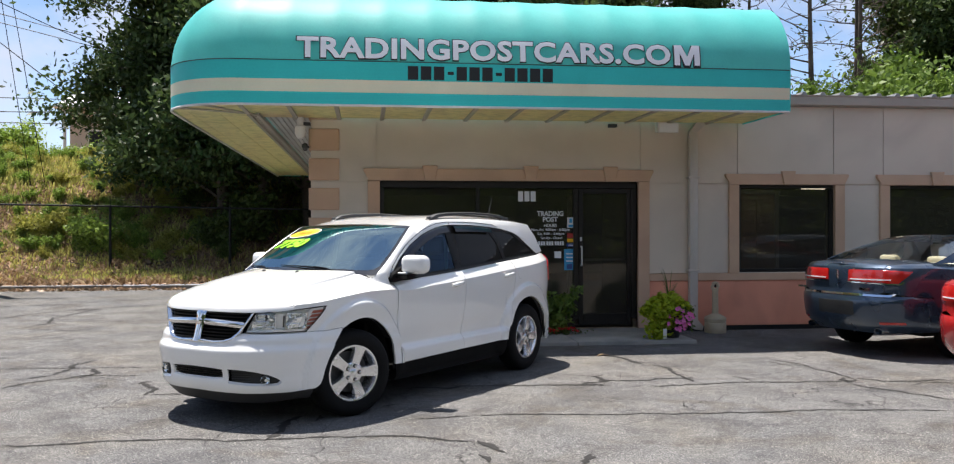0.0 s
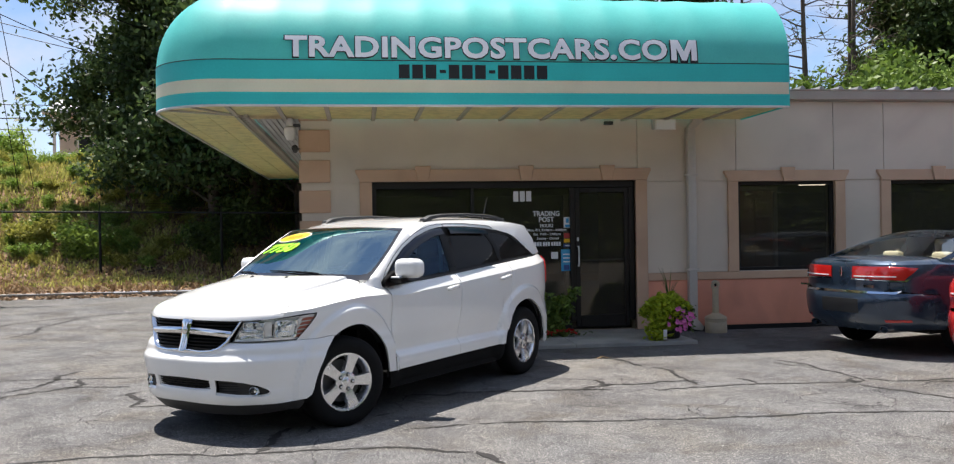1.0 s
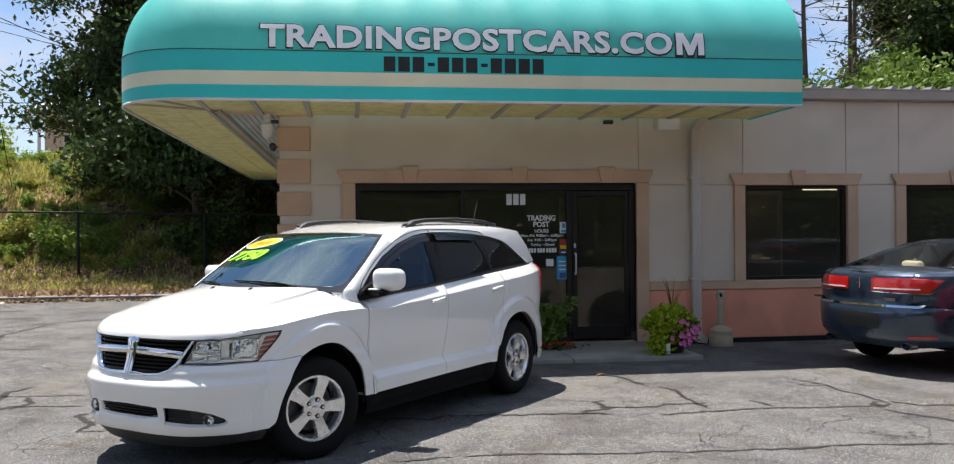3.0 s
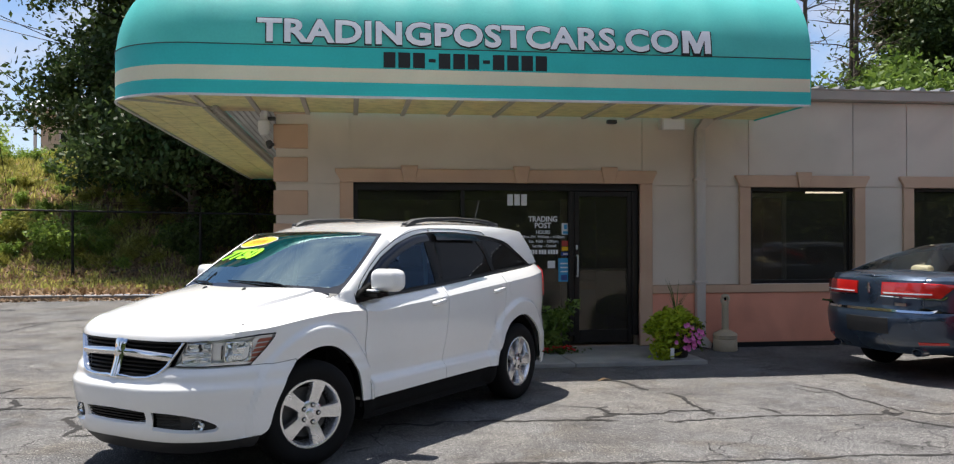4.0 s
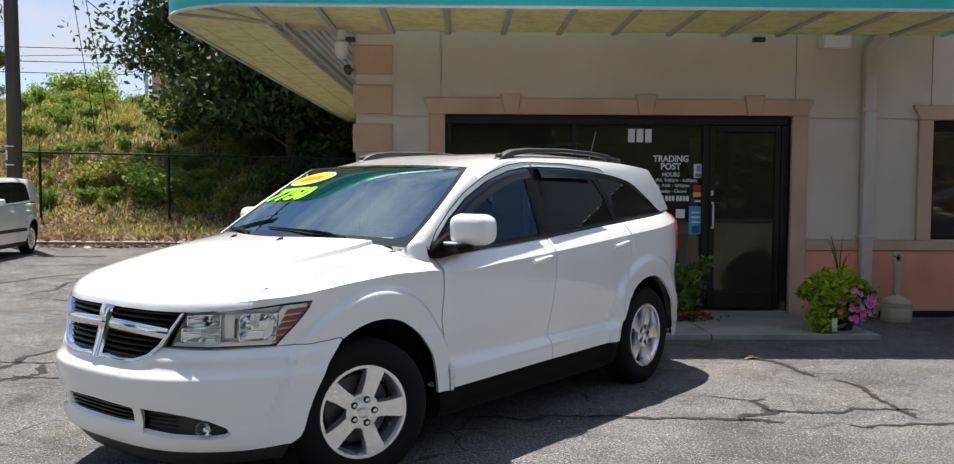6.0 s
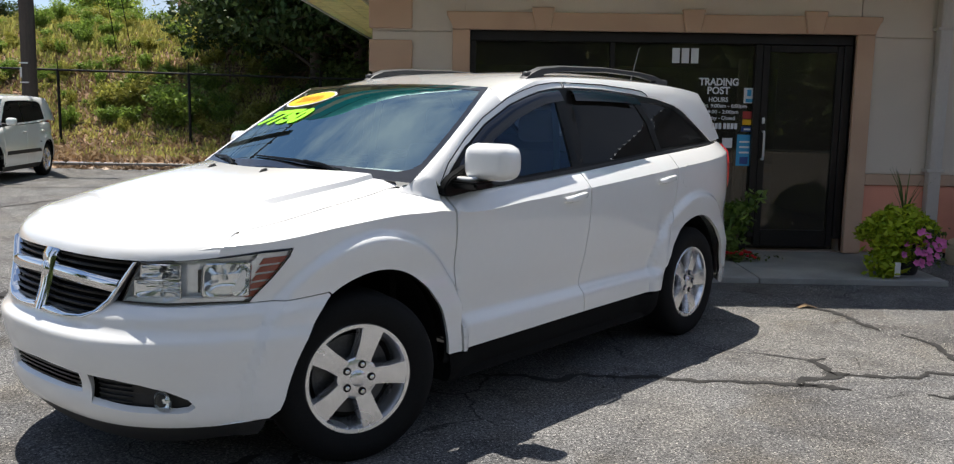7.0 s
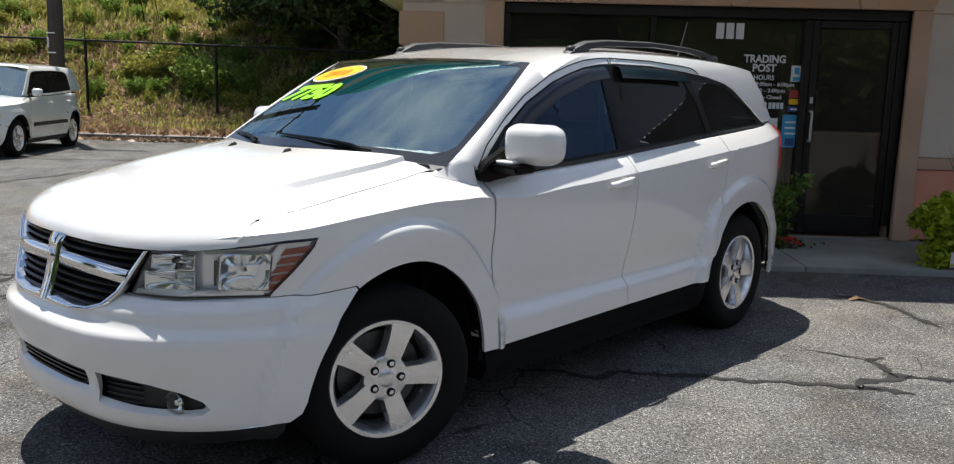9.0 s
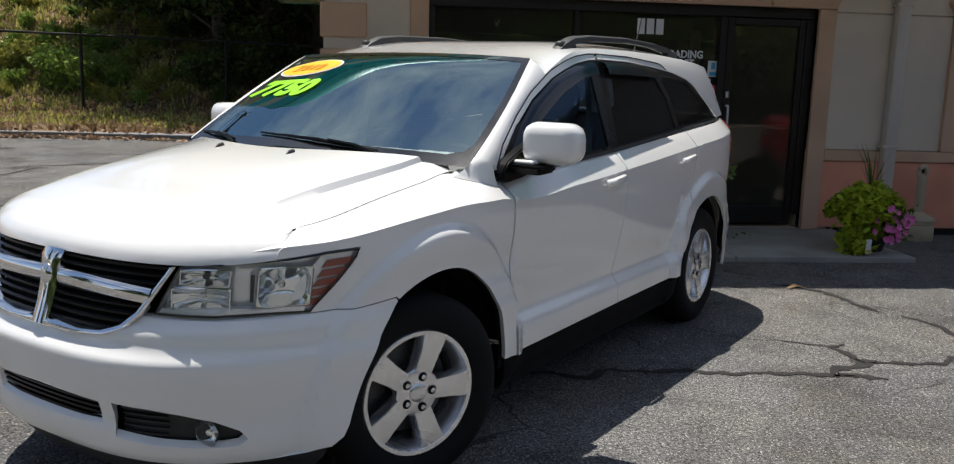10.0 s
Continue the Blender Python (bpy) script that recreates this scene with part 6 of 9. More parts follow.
# fender
fender = [("x", 0.906, 0.374), ("x", 0.936, 0.9), ("x", 0.948, 1.09), ("x", 1.03, 1.16), ("x", 1.15, 1.12), ("x", 1.3, 1.12), ("x", 1.6, 1.12), ("x", 1.85, 1.1), ("x", 1.93, 1.1), ("x", 1.975, 0.990), ("x", 2.006, 0.972), ("x", 2.030, 0.948), ("x", 2.042, 0.9185), ("x", 1.962, 0.928), ("x", 1.90, 0.936), ("x", 1.792, 0.940), ("x", 1.805, 0.915), ("x", 1.942, 0.741), ("x", 1.80, 0.744), ("x", 1.65, 0.757), *arc(*A1, 58, 178)]
pair("fender", SUV.sheet(fender, lip=0.02, du=0.008, dw=0.009, step=0.02), white, suv, "white front fender with flared wheel arch")
pair("fender_flange", SUV.sheet([("x", 1.90, 0.935), ("x", 1.88, 1.03), ("x", 1.95, 1.02), ("x", 2.03, 0.995), ("x", 2.09, 0.965), ("x", 2.11, 0.925), ("x", 2.03, 0.925)], off=-0.007, du=0.012, dw=0.012, step=0.02), white, suv)
# doors
front_door = [("x", 0.938 - 2 * GAP, 1.085), ("x", 0.93 - GAP, 0.9), ("x", 0.90, 0.372), ("x", -0.128, 0.385), ("x", -0.112, 0.55), ("x", -0.15, 0.85), ("x", -0.155, 1.0), ("x", -0.135, 1.139), ("x", 0.36, 1.112)]
rear_door = [("x", -0.135 - 2 * GAP, 1.139), ("x", -0.155 - 2 * GAP, 1.0), ("x", -0.15 - 2 * GAP, 0.85), ("x", -0.112 - 2 * GAP, 0.55), ("x", -0.128 - 2 * GAP, 0.385), ("x", -0.93, 0.39), ("x", -0.985, 0.50), ("x", -1.04, 0.72), ("x", -1.10, 0.90), ("x", -1.13, 1.06), ("x", -1.13, 1.208)]
fd, _ = pair("front_door", SUV.sheet(front_door, lip=0.02, du=0.012, dw=0.014, step=0.02), white, suv, "white front door")
rd, _ = pair("rear_door", SUV.sheet(rear_door, lip=0.02, du=0.009, dw=0.011, step=0.02), white, suv, "white rear door")
quarter = [("x", -1.13 - 2 * GAP, 1.208), ("x", -1.13 - 2 * GAP, 1.06), ("x", -1.10 - 2 * GAP, 0.90), ("x", -1.04 - 2 * GAP, 0.72), ("x", -0.996, 0.52), *arc(*A2, 10, 168)[2:], ("x", -1.86, 0.40), ("r", 0.72, 0.42), ("r", 0.70, 0.9), ("r", 0.70, 1.292), ("x", -2.1, 1.28), ("x", -1.6, 1.240)]
pair("quarter_panel", SUV.sheet(quarter, lip=0.02, du=0.010, dw=0.011, step=0.02), white, suv, "white rear quarter panel")
part("fuel_flap", SUV.sheet([("x", -1.26 + 0.07 * math.cos(t * 0.5236), 1.07 + 0.07 * math.sin(t * 0.5236)) for t in range(12)], off=0.002, lip=0.006, step=0.02), white, suv, "", 35)
# sill, its plastic coloured near-black for the shade under the doors
sill = [("x", 0.965, 0.37), ("x", 0.93, 0.23), ("x", -0.95, 0.23), ("x", -0.965, 0.385), ("x", -0.13, 0.378)]
pair("sill", SUV.sheet(sill, off=-0.02, lip=0.03), M["under_black"], suv, "black plastic sill, darkened for the shade under the doors")
rear_bumper = [("x", -1.853, 0.40), ("x", -1.86, 0.30), ("r", 0.6, 0.28), ("r", 0.0, 0.28), ("r", 0.0, 0.72), ("r", 0.715, 0.72), ("r", 0.725, 0.41)]
pair("rear_bumper", SUV.sheet(rear_bumper, off=0.004, lip=0.02), white, suv, "white rear bumper")
pair("tail_lamp", SUV.sheet([("x", -2.12, 0.945), ("r", 0.60, 0.95), ("r", 0.58, 1.22), ("x", -2.08, 1.245), ("x", -2.03, 1.12), ("x", -2.06, 1.0)], off=0.012, lip=0.02), M["tail_red"], suv, "red tail lamp")
hatch = [("r", 0.695, 0.725), ("r", 0.0, 0.725), ("r", 0.0, 1.29), ("r", 0.695, 1.288)]
pair("tailgate", SUV.sheet(hatch, off=0.001, lip=0.02), white, suv, "white tailgate")

# front bumper with intake and fog lamp openings
GRILLE = [(0.0, 0.662), (0.20, 0.666), (0.30, 0.677), (0.365, 0.702), (0.415, 0.748), (0.497, 0.896)]
top_edge = [("y", y, z) for y, z in GRILLE[:4]] + [("y", 0.40, 0.735), ("x", 1.942, 0.737), ("x", 1.80, 0.740), ("x", 1.655, 0.752)]
rim_arc = arc(*A1, 57, 0, 15)
(_, xa, za), (_, xb, zb) = rim_arc[0], rim_arc[-1]
side_edge = [(k, x - 0.4 * (x - (xa + (xb - xa) * (z - za) / (zb - za))), z) for k, x, z in rim_arc] + [("x", 1.856, 0.322), ("x", 1.895, 0.296)]
low_edge = [("y", 0.72, 0.278), ("y", 0.45, 0.274), ("y", 0.0, 0.280)]


def both(points):
    """A front outline from the car's middle out to the left, closed over the right side: in sheet coordinates."""
    left = [SUV.flat(p) for p in dense(points, 0.03, False)]
    return left + [(-u, w) for u, w in reversed(left) if u > 1e-4]


def front_sheet(points, holes=(), off=0.0, lip=0.0, du=0.014, dw=0.008, shell=None):
    loops = [both(points)] + [both(h) if h[0][1] == 0 else [SUV.flat(p) for p in dense(h, 0.03)] for h in holes]
    us, ws = [p[0] for p in loops[0]], [p[1] for p in loops[0]]
    bm = fill2d(loops, list(np.arange(min(us), max(us), du)), list(np.arange(min(ws), max(ws), dw)))
    for v in bm.verts:
        v.co = (shell or SUV).bend(v.co.x, v.co.y, off)
    outward(bm)
    if lip:
        thicken(bm, lip)
    return bm


outline = [("y", 0.0, 0.662)] + top_edge[1:] + side_edge + low_edge
INTAKE = [("y", 0.0, 0.470), ("y", 0.18, 0.466), ("y", 0.288, 0.460), ("y", 0.288, 0.385), ("y", 0.18, 0.378), ("y", 0.0, 0.376)]
FOG = [("y", 0.340, 0.464), ("y", 0.46, 0.458), ("y", 0.55, 0.445), ("y", 0.63, 0.421), ("y", 0.682, 0.388), ("y", 0.698, 0.360), ("y", 0.680, 0.341), ("y", 0.65, 0.336), ("y", 0.50, 0.338), ("y", 0.340, 0.350)]
fog_right = [(k, -a, z) for k, a, z in FOG]
part("front_bumper", front_sheet(outline, [INTAKE, FOG, fog_right], lip=0.03), white, suv, "white front bumper", 28)
part("splitter", front_sheet([("y", 0.0, 0.275), ("y", 0.45, 0.270), ("x", 1.90, 0.286), ("x", 1.90, 0.215), ("y", 0.5, 0.185), ("y", 0.0, 0.185)], off=-0.015, lip=0.05), M["trim_black"], suv, "black plastic chin spoiler", 40)
# intake and fog recesses
part("intake_back", front_sheet(INTAKE, off=-0.045), M["under_black"], suv)
for i in range(4):
    z = 0.390 + i * 0.019
    bm = bmesh.new()
    rows = [[SUV.bend(SUV.u_of("y", y, z), z + dz, o) for y in np.linspace(-0.284, 0.284, 25)] for dz, o in ((0.0, -0.012), (0.009, -0.012), (0.009, -0.04), (0.0, -0.04), (0.0, -0.012))]
    part("slat", add_rows(bm, rows), M["visor_black"], suv)
for sgn, poly in ((1, FOG), (-1, fog_right)):
    bm = SUV.sheet(poly, off=-0.04, du=0.03, dw=0.02)
    pocket = part("fog_recess", bm, M["trim_black"], suv, "black fog lamp recess")
    for i in range(5):
        z = 0.362 + i * 0.019
        rows = [[SUV.bend(SUV.u_of("y", sgn * y, z), z + dz, o) for y in np.linspace(0.345, 0.50, 9)] for dz, o in ((0.0, -0.028), (0.005, -0.028), (0.005, -0.04))]
        part("fin", add_rows(bmesh.new(), rows), M["trim_black"], pocket)
    c = SUV.bend(SUV.u_of("y", sgn * 0.618, 0.376), 0.376, -0.042)
    m = Matrix.Translation(c) @ Vector((0.98, 0.20 * sgn, 0.0)).to_track_quat("Z", "Y").to_matrix().to_4x4()
    bm = bmesh.new()
    add_lathe(bm, [(0.046, 0.024), (0.040, 0.032), (0.022, 0.038), (0.0, 0.040)], 24, m)
    part("fog_lamp", bm, M["lamp_clear"], pocket, "round clear fog lamp", 60)
    bm = bmesh.new()
    add_lathe(bm, [(0.044, 0.026), (0.040, 0.016), (0.026, 0.006), (0.012, 0.003), (0.010, 0.018), (0.0, 0.020)], 24, m)
    part("reflector", bm, M["reflector"], pocket, "", 60)

# grille: dark slats, chrome cross and surround, on a flatter face than the bumper's
FACE = Shell([(0.60, 2.378), (0.66, 2.364), (0.70, 2.350), (0.74, 2.337), (0.80, 2.322), (0.88, 2.308), (0.92, 2.30)], SUV.rear, SUV.width, SUV.top, SUV.roll_z, SUV.roll_y, SUV.house, SUV.xc, SUV.nf, SUV.xr, SUV.nr, SUV.arches, SUV.flare, SUV.ring, SUV.plain)
gr = [("y", y, z) for y, z in GRILLE] + [("y", 0.30, 0.899), ("y", 0.0, 0.900)]
grille = new("grille")
grille.parent = suv
tagged(grille, "black slatted grille with chrome crosshair bars")
part("backing", front_sheet(gr, off=-0.04, shell=FACE), M["under_black"], grille)
for i in range(9):
    z = 0.684 + i * 0.0245
    half_w = curve_at([(0.665, 0.18), (0.68, 0.29), (0.702, 0.35), (0.748, 0.40), (0.896, 0.482)], z)
    rows = [[FACE.bend(SUV.u_of("y", y, z), z + dz, o) for y in np.linspace(-half_w, half_w, 25)] for dz, o in ((0.0, -0.012), (0.008, -0.008), (0.011, -0.012), (0.004, -0.035))]
    part("slat", add_rows(bmesh.new(), rows), M["visor_black"], grille, "", 40)
low_half = dense([("y", y, z) for y, z in GRILLE], 0.02, False)
path = [(-SUV.flat(p)[0], SUV.flat(p)[1]) for p in reversed(low_half)] + [SUV.flat(p) for p in low_half[1:]]
rows = []
for (u, w) in path:
    p = FACE.bend(u, w, 0.0)
    c = FACE.bend(0.0, 0.80, 0.0)
    inn = (Vector((c.x, 0, c.z)) - p)
    inn.x = 0
    inn.normalize()
    f = Vector((SUV.plan(u, 0.8)[2].x, SUV.plan(u, 0.8)[2].y * SUV.plan(u, 0.8)[3], 0))
    rows.append([p + f * o + inn * i for o, i in ((-0.02, -0.006), (0.006, -0.006), (0.014, 0.002), (0.015, 0.012), (0.010, 0.022), (-0.02, 0.028))])
part("chrome_ring", add_rows(bmesh.new(), rows), M["chrome"], grille, "chrome grille surround", 50)
rows = []
for y in np.linspace(-0.435, 0.435, 31):
    zc = 0.822 - 0.02 * (abs(y) / 0.435) ** 2
    rows.append([FACE.bend(SUV.u_of("y", float(y), zc), zc + dz, o) for dz, o in ((-0.028, -0.02), (-0.026, 0.002), (-0.012, 0.012), (0.008, 0.013), (0.020, 0.006), (0.024, -0.02))])
part("crossbar", add_rows(bmesh.new(), rows), M["chrome"], grille, "chrome horizontal bar", 50)
rows = []
for i in range(15):
    z = 0.668 + (0.897 - 0.668) * i / 14
    hw = 0.040 + 0.016 * (i / 14) ** 2
    rows.append([FACE.bend(SUV.u_of("y", y, z), z, o) for y, o in ((-hw, -0.02), (-hw, 0.010), (-hw * 0.7, 0.020), (0, 0.024), (hw * 0.7, 0.020), (hw, 0.010), (hw, -0.02))])
part("upright", add_rows(bmesh.new(), rows), M["chrome"], grille, "chrome upright bar", 50)
bm = bmesh.new()
bmesh.ops.create_icosphere(bm, subdivisions=3, radius=0.03)
for v in bm.verts:
    k = 1 - 0.35 * max(0, -v.co.z / 0.03)
    v.co = Vector((2.334 + v.co.x * 0.6, v.co.y * k * 1.05, 0.815 + v.co.z * 1.35))
part("badge", bm, M["chrome"], grille, "plain shield-shaped chrome badge", 60)

# headlamps
HEAD = [("y", 0.512, 0.893), ("y", 0.60, 0.902), ("x", 2.02, 0.916), ("x", 1.90, 0.930), ("x", 1.800, 0.934), ("x", 1.808, 0.912), ("x", 1.87, 0.83), ("x", 1.943, 0.745), ("y", 0.60, 0.741), ("y", 0.435, 0.743)]


def lamp_side(points, off, lip=0.0, d=0.02):
    return SUV.sheet(points, off=off, du=d, dw=d, lip=lip, step=0.02)


for sgn in (1, -1):
    lamp = new("headlamp")
    lamp.parent = suv
    tagged(lamp, "clear headlamp with red-amber side reflectors")

    def put(name, bm, mat, label="", smooth=40):
        return part(name, bm if sgn > 0 else mirrored(bm), mat, lamp, label, smooth)
    put("housing", lamp_side(HEAD, -0.040), M["lamp_silver"], "silver lamp housing")
    ring_pts = dense(HEAD, 0.02)
    put("housing_wall", add_rows(bmesh.new(), [[SUV.bend(*SUV.flat(p), -0.002), SUV.bend(*SUV.flat(p), -0.041)] for p in ring_pts + ring_pts[:1]]), M["lamp_silver"])
    ln = put("lens", lamp_side(HEAD, 0.002, 0.0), M["lamp_clear"], "clear lens")
    ln.visible_shadow = False
    edge = [SUV.bend(*SUV.flat(p), 0.001) for p in dense(HEAD, 0.02)]
    bm = bmesh.new()
    add_tube(bm, edge + [edge[0]], 0.0032, 5, False)
    put("gasket", bm, M["gloss_black"])
    # square reflector cells
    for u0, u1, z0, z1, deep in ((0.292, 0.415, 0.836, 0.886, 0.032), (0.272, 0.418, 0.760, 0.828, 0.034), (0.482, 0.612, 0.768, 0.890, 0.036)):
        rows = []
        for a in np.linspace(-1, 1, 25):
            row = []
            for c in np.linspace(-1, 1, 21):
                r = min(1.0, (abs(a) ** 4 + abs(c) ** 4) ** 0.25)
                flute = (0.0022 * math.cos(c * 9) + 0.0016 * math.cos(a * 12)) * (1 - r)
                row.append(SUV.bend((u0 + u1) / 2 + (u1 - u0) / 2 * a, (z0 + z1) / 2 + (z1 - z0) / 2 * c, -0.004 - deep * (1 - r * r) + flute))
            rows.append(row)
        put("reflector", add_rows(bmesh.new(), rows), M["reflector"], "silver reflector cell", 60)
        rim = [SUV.bend((u0 + u1) / 2 + (u1 - u0) / 2 * a, (z0 + z1) / 2 + (z1 - z0) / 2 * c, -0.005) for a, c in ((-1, -0.9), (-1, 0.9), (-0.93, 1), (0.93, 1), (1, 0.9), (1, -0.9), (0.93, -1), (-0.93, -1), (-1, -0.9))]
        bm = bmesh.new()
        add_tube(bm, rim, 0.0035, 5, False)
        put("rim", bm, M["chrome"])
        m = Matrix.Translation(SUV.bend((u0 + u1) / 2, (z0 + z1) / 2 + 0.004, -deep)) @ Vector((0.92, 0.38, 0.0)).to_track_quat("Z", "Y").to_matrix().to_4x4()
        bm = bmesh.new()
        add_lathe(bm, [(0.010, 0.0), (0.010, 0.014), (0.006, 0.020), (0.0, 0.022)], 12, m)
        put("bulb", bm, M["brake"] if z0 > 0.8 else M["chrome"], "", 50)
    put("side_panel", lamp_side([("x", 1.940, 0.750), ("x", 2.005, 0.752), ("x", 1.975, 0.85), ("x", 1.915, 0.922), ("x", 1.808, 0.926), ("x", 1.872, 0.835)], -0.015), M["lamp_silver"])
    put("shield", SUV.sheet([("y", 0.680, 0.782), ("y", 0.687, 0.782), ("y", 0.691, 0.870), ("y", 0.682, 0.870)], off=-0.016, du=0.01, dw=0.02, lip=0.006), M["gloss_black"], "dark louvred shield")
    put("lower_trim", lamp_side([("y", 0.445, 0.746), ("y", 0.60, 0.745), ("x", 1.96, 0.748), ("x", 1.955, 0.762), ("y", 0.60, 0.768), ("y", 0.452, 0.760)], -0.003, 0.02), M["lamp_silver"])
    for i in range(5):
        z0, z1 = 0.764 + 0.031 * i, 0.764 + 0.031 * i + 0.023
        x0, x1 = 1.932 - 0.132 * (z0 - 0.742) / 0.19, 1.932 - 0.132 * (z1 - 0.742) / 0.19
        put("side_reflector", lamp_side([("x", x0, z0), ("x", x0 + 0.044 + 0.010 * i, z0 - 0.006), ("x", x1 + 0.044 + 0.010 * i, z1 - 0.006), ("x", x1, z1)], -0.008, 0.015), M["amber"], "red-amber reflector bar")

# bonnet


EDGE = sorted((tuple(SUV.bend(u, 5.0)) for u in np.linspace(0.0, 1.12, 57)), key=lambda p: p[0])
EDGE_Y, EDGE_Z = [(p[0], p[1]) for p in EDGE], [(p[0], p[2]) for p in EDGE]


def hood_edge(x):
    """Half width at the fender seam."""
    return curve_at(EDGE_Y, x)


def hood_z(x, y):
    """The bonnet's top, without the roll of its nose."""
    xv = min(x, 1.95)
    ye = max(hood_edge(xv), 0.02)
    c = curve_at([(1.0, 0.062), (1.3, 0.084), (1.6, 0.086), (1.95, 0.050), (2.05, 0.040), (2.2, 0.030), (2.3, 0.022)], x)
    t = min(1.0, abs(y) / ye)
    z = curve_at(EDGE_Z, xv) - 0.10 * max(0.0, x - 1.95) + c * (1 - t ** 4.0)
    return z


LIP_U = 0.52
LIP_END = SUV.plan(LIP_U, 0.9165)
LIP_X, LIP_Y = LIP_END[0], curve_at(SUV.width, 0.9165) * LIP_END[1]


def hood_limit(x):
    """Half width of the bonnet: the fender seam, swept out to the lip's end at the nose."""
    if x >= LIP_X - 1e-4:
        return LIP_Y + 0.003 if x < LIP_X + 1e-4 else 1.0
    k = max(0.0, 1 - (LIP_X - x) / 0.10)
    return hood_edge(x) + (LIP_Y + 0.003 - hood_edge(LIP_X)) * k


def hood_back(y):
    return 1.385 - 0.275 * (y / 0.73) ** 2


rows = [[] for i in range(73)]
for j in range(40):
    q = (j / 39) ** 1.5
    for i in range(73):
        t = -1 + 2 * i / 72
        # a crease runs along the strips, from the nose back to the cowl's corner
        crest = 0.60 + 0.30 * q
        f = abs(t) / 0.75 * crest if abs(t) <= 0.75 else crest + (abs(t) - 0.75) / 0.25 * (1 - crest)
        tt = math.copysign(f, t)
        dome = 0.019 * max(0.0, min(1.0, (q - 0.06) / 0.25)) * max(0.0, min(1.0, 1 - (abs(t) - 0.75) / 0.0277))
        yb = 0.695 * tt
        xb = hood_back(yb)
        # front end of this strip: the lip above the grille and lamps
        uf = LIP_U * abs(tt)
        zl = curve_at([(0.0, 0.898), (0.30, 0.899), (0.42, 0.905), (0.52, 0.9165)], uf)
        px_, fw = SUV.plan(uf, zl)[:2]
        pf = Vector((px_, curve_at(SUV.width, zl) * fw, zl))
        x = pf.x + (xb - pf.x) * q
        y = pf.y + (abs(yb) - pf.y) * q
        lim = hood_limit(x)
        y = math.copysign(lim - 0.003 if abs(tt) > 0.999 else min(y, lim - 0.004), tt)
        roll = 1 - math.sqrt(max(0.0, 1 - max(0.0, 1 - (pf.x - x) / 0.15) ** 2))
        z = hood_z(x, y) + (pf.z - hood_z(pf.x, pf.y)) * roll + dome
        rows[i].append((x, y, z))
bm = add_rows(bmesh.new(), rows)
thicken(bm, 0.015)
bonnet = part("bonnet", bm, white, suv, "white bonnet with two creases", 40)
for y in (-0.2, 0.2):
    bm = bmesh.new()
    z = hood_z(1.44, y) + 0.015
    add_tube(bm, [(1.465, y, z - 0.002), (1.45, y, z + 0.009), (1.43, y, z + 0.012), (1.42, y, z + 0.001)], [0.004, 0.007, 0.007, 0.004], 8)
    part("washer_jet", bm, M["trim_black"], bonnet, "small black washer jet", 50)

# windscreen


def screen(p, q, off=0.0):
    """p across (-1 right, 1 left), q up."""
    b = Vector((1.175 - 0.08 * p * p, 0.802 * p, 1.172 - 0.017 * p * p))
    t = Vector((0.442 + 0.0 * p * p, 0.672 * p, 1.588 - 0.018 * p * p))
    v = b.lerp(t, q)
    bulge = 0.036 * (q - q ** 10) if 0 < q < 1 else 0.0
    return v + Vector((0.40, 0.0, 0.92)) * (bulge * (1 - 0.9 * p * p) + off) + Vector((0, 0.3 * p * off + 0.022 * math.copysign(p * p, p) * 4 * q * (1 - q), 0))


def screen_patch(poly, off, d=0.05):
    bm = fill2d([poly], list(np.arange(-1, 1, d)), list(np.arange(0, 1, d)))
    for v in bm.verts:
        v.co = screen(v.co.x, v.co.y, off)
    return bm


windscreen = part("windscreen", outward(add_rows(bmesh.new(), [[screen(p, q) for p in np.linspace(-0.985, 0.985, 25)] for q in np.linspace(0.0, 1.0, 17)])), M["screen_glass"], suv, "tinted windscreen reflecting the sky", 60)
windscreen.visible_shadow = False
# dark edge band
for name, pts in (("screen_band", [[screen(p, q, 0.0015) for q in (0.955, 1.01)] for p in np.linspace(-1, 1, 25)]), ("screen_band", [[screen(p, q, 0.0015) for q in (-0.03, 0.055)] for p in np.linspace(-1, 1, 25)])):
    part(name, add_rows(bmesh.new(), pts), M["gloss_black"], windscreen)
for s in (-1, 1):
    part("screen_band", add_rows(bmesh.new(), [[screen(s * p, q, 0.0015) for p in (0.955, 0.985, 1.005)] for q in np.linspace(0, 1, 17)]), M["gloss_black"], windscreen)

# rounded dark corners
for s in (-1, 1):
    part("screen_corner", screen_patch([(s * p, q) for p, q in ((0.985, 0.0), (0.985, 0.24), (0.958, 0.15), (0.925, 0.09), (0.86, 0.058), (0.78, 0.0))], 0.002, 0.03), M["gloss_black"], windscreen)

# cowl
rows = []
for y in np.linspace(-0.735, 0.735, 25):
    p = y / 0.802
    xb = hood_back(min(0.69, max(-0.69, y))) + 0.01
    zb = hood_z(min(xb, 1.41), max(-0.68, min(0.68, y))) - 0.008
    e = screen(max(-1, min(1, p)), -0.01)
    rows.append([(xb, y, zb - 0.012), (xb - 0.02, y, zb - 0.014), (e.x + 0.03, y, e.z - 0.006), (e.x - 0.03, y, e.z - 0.008)])
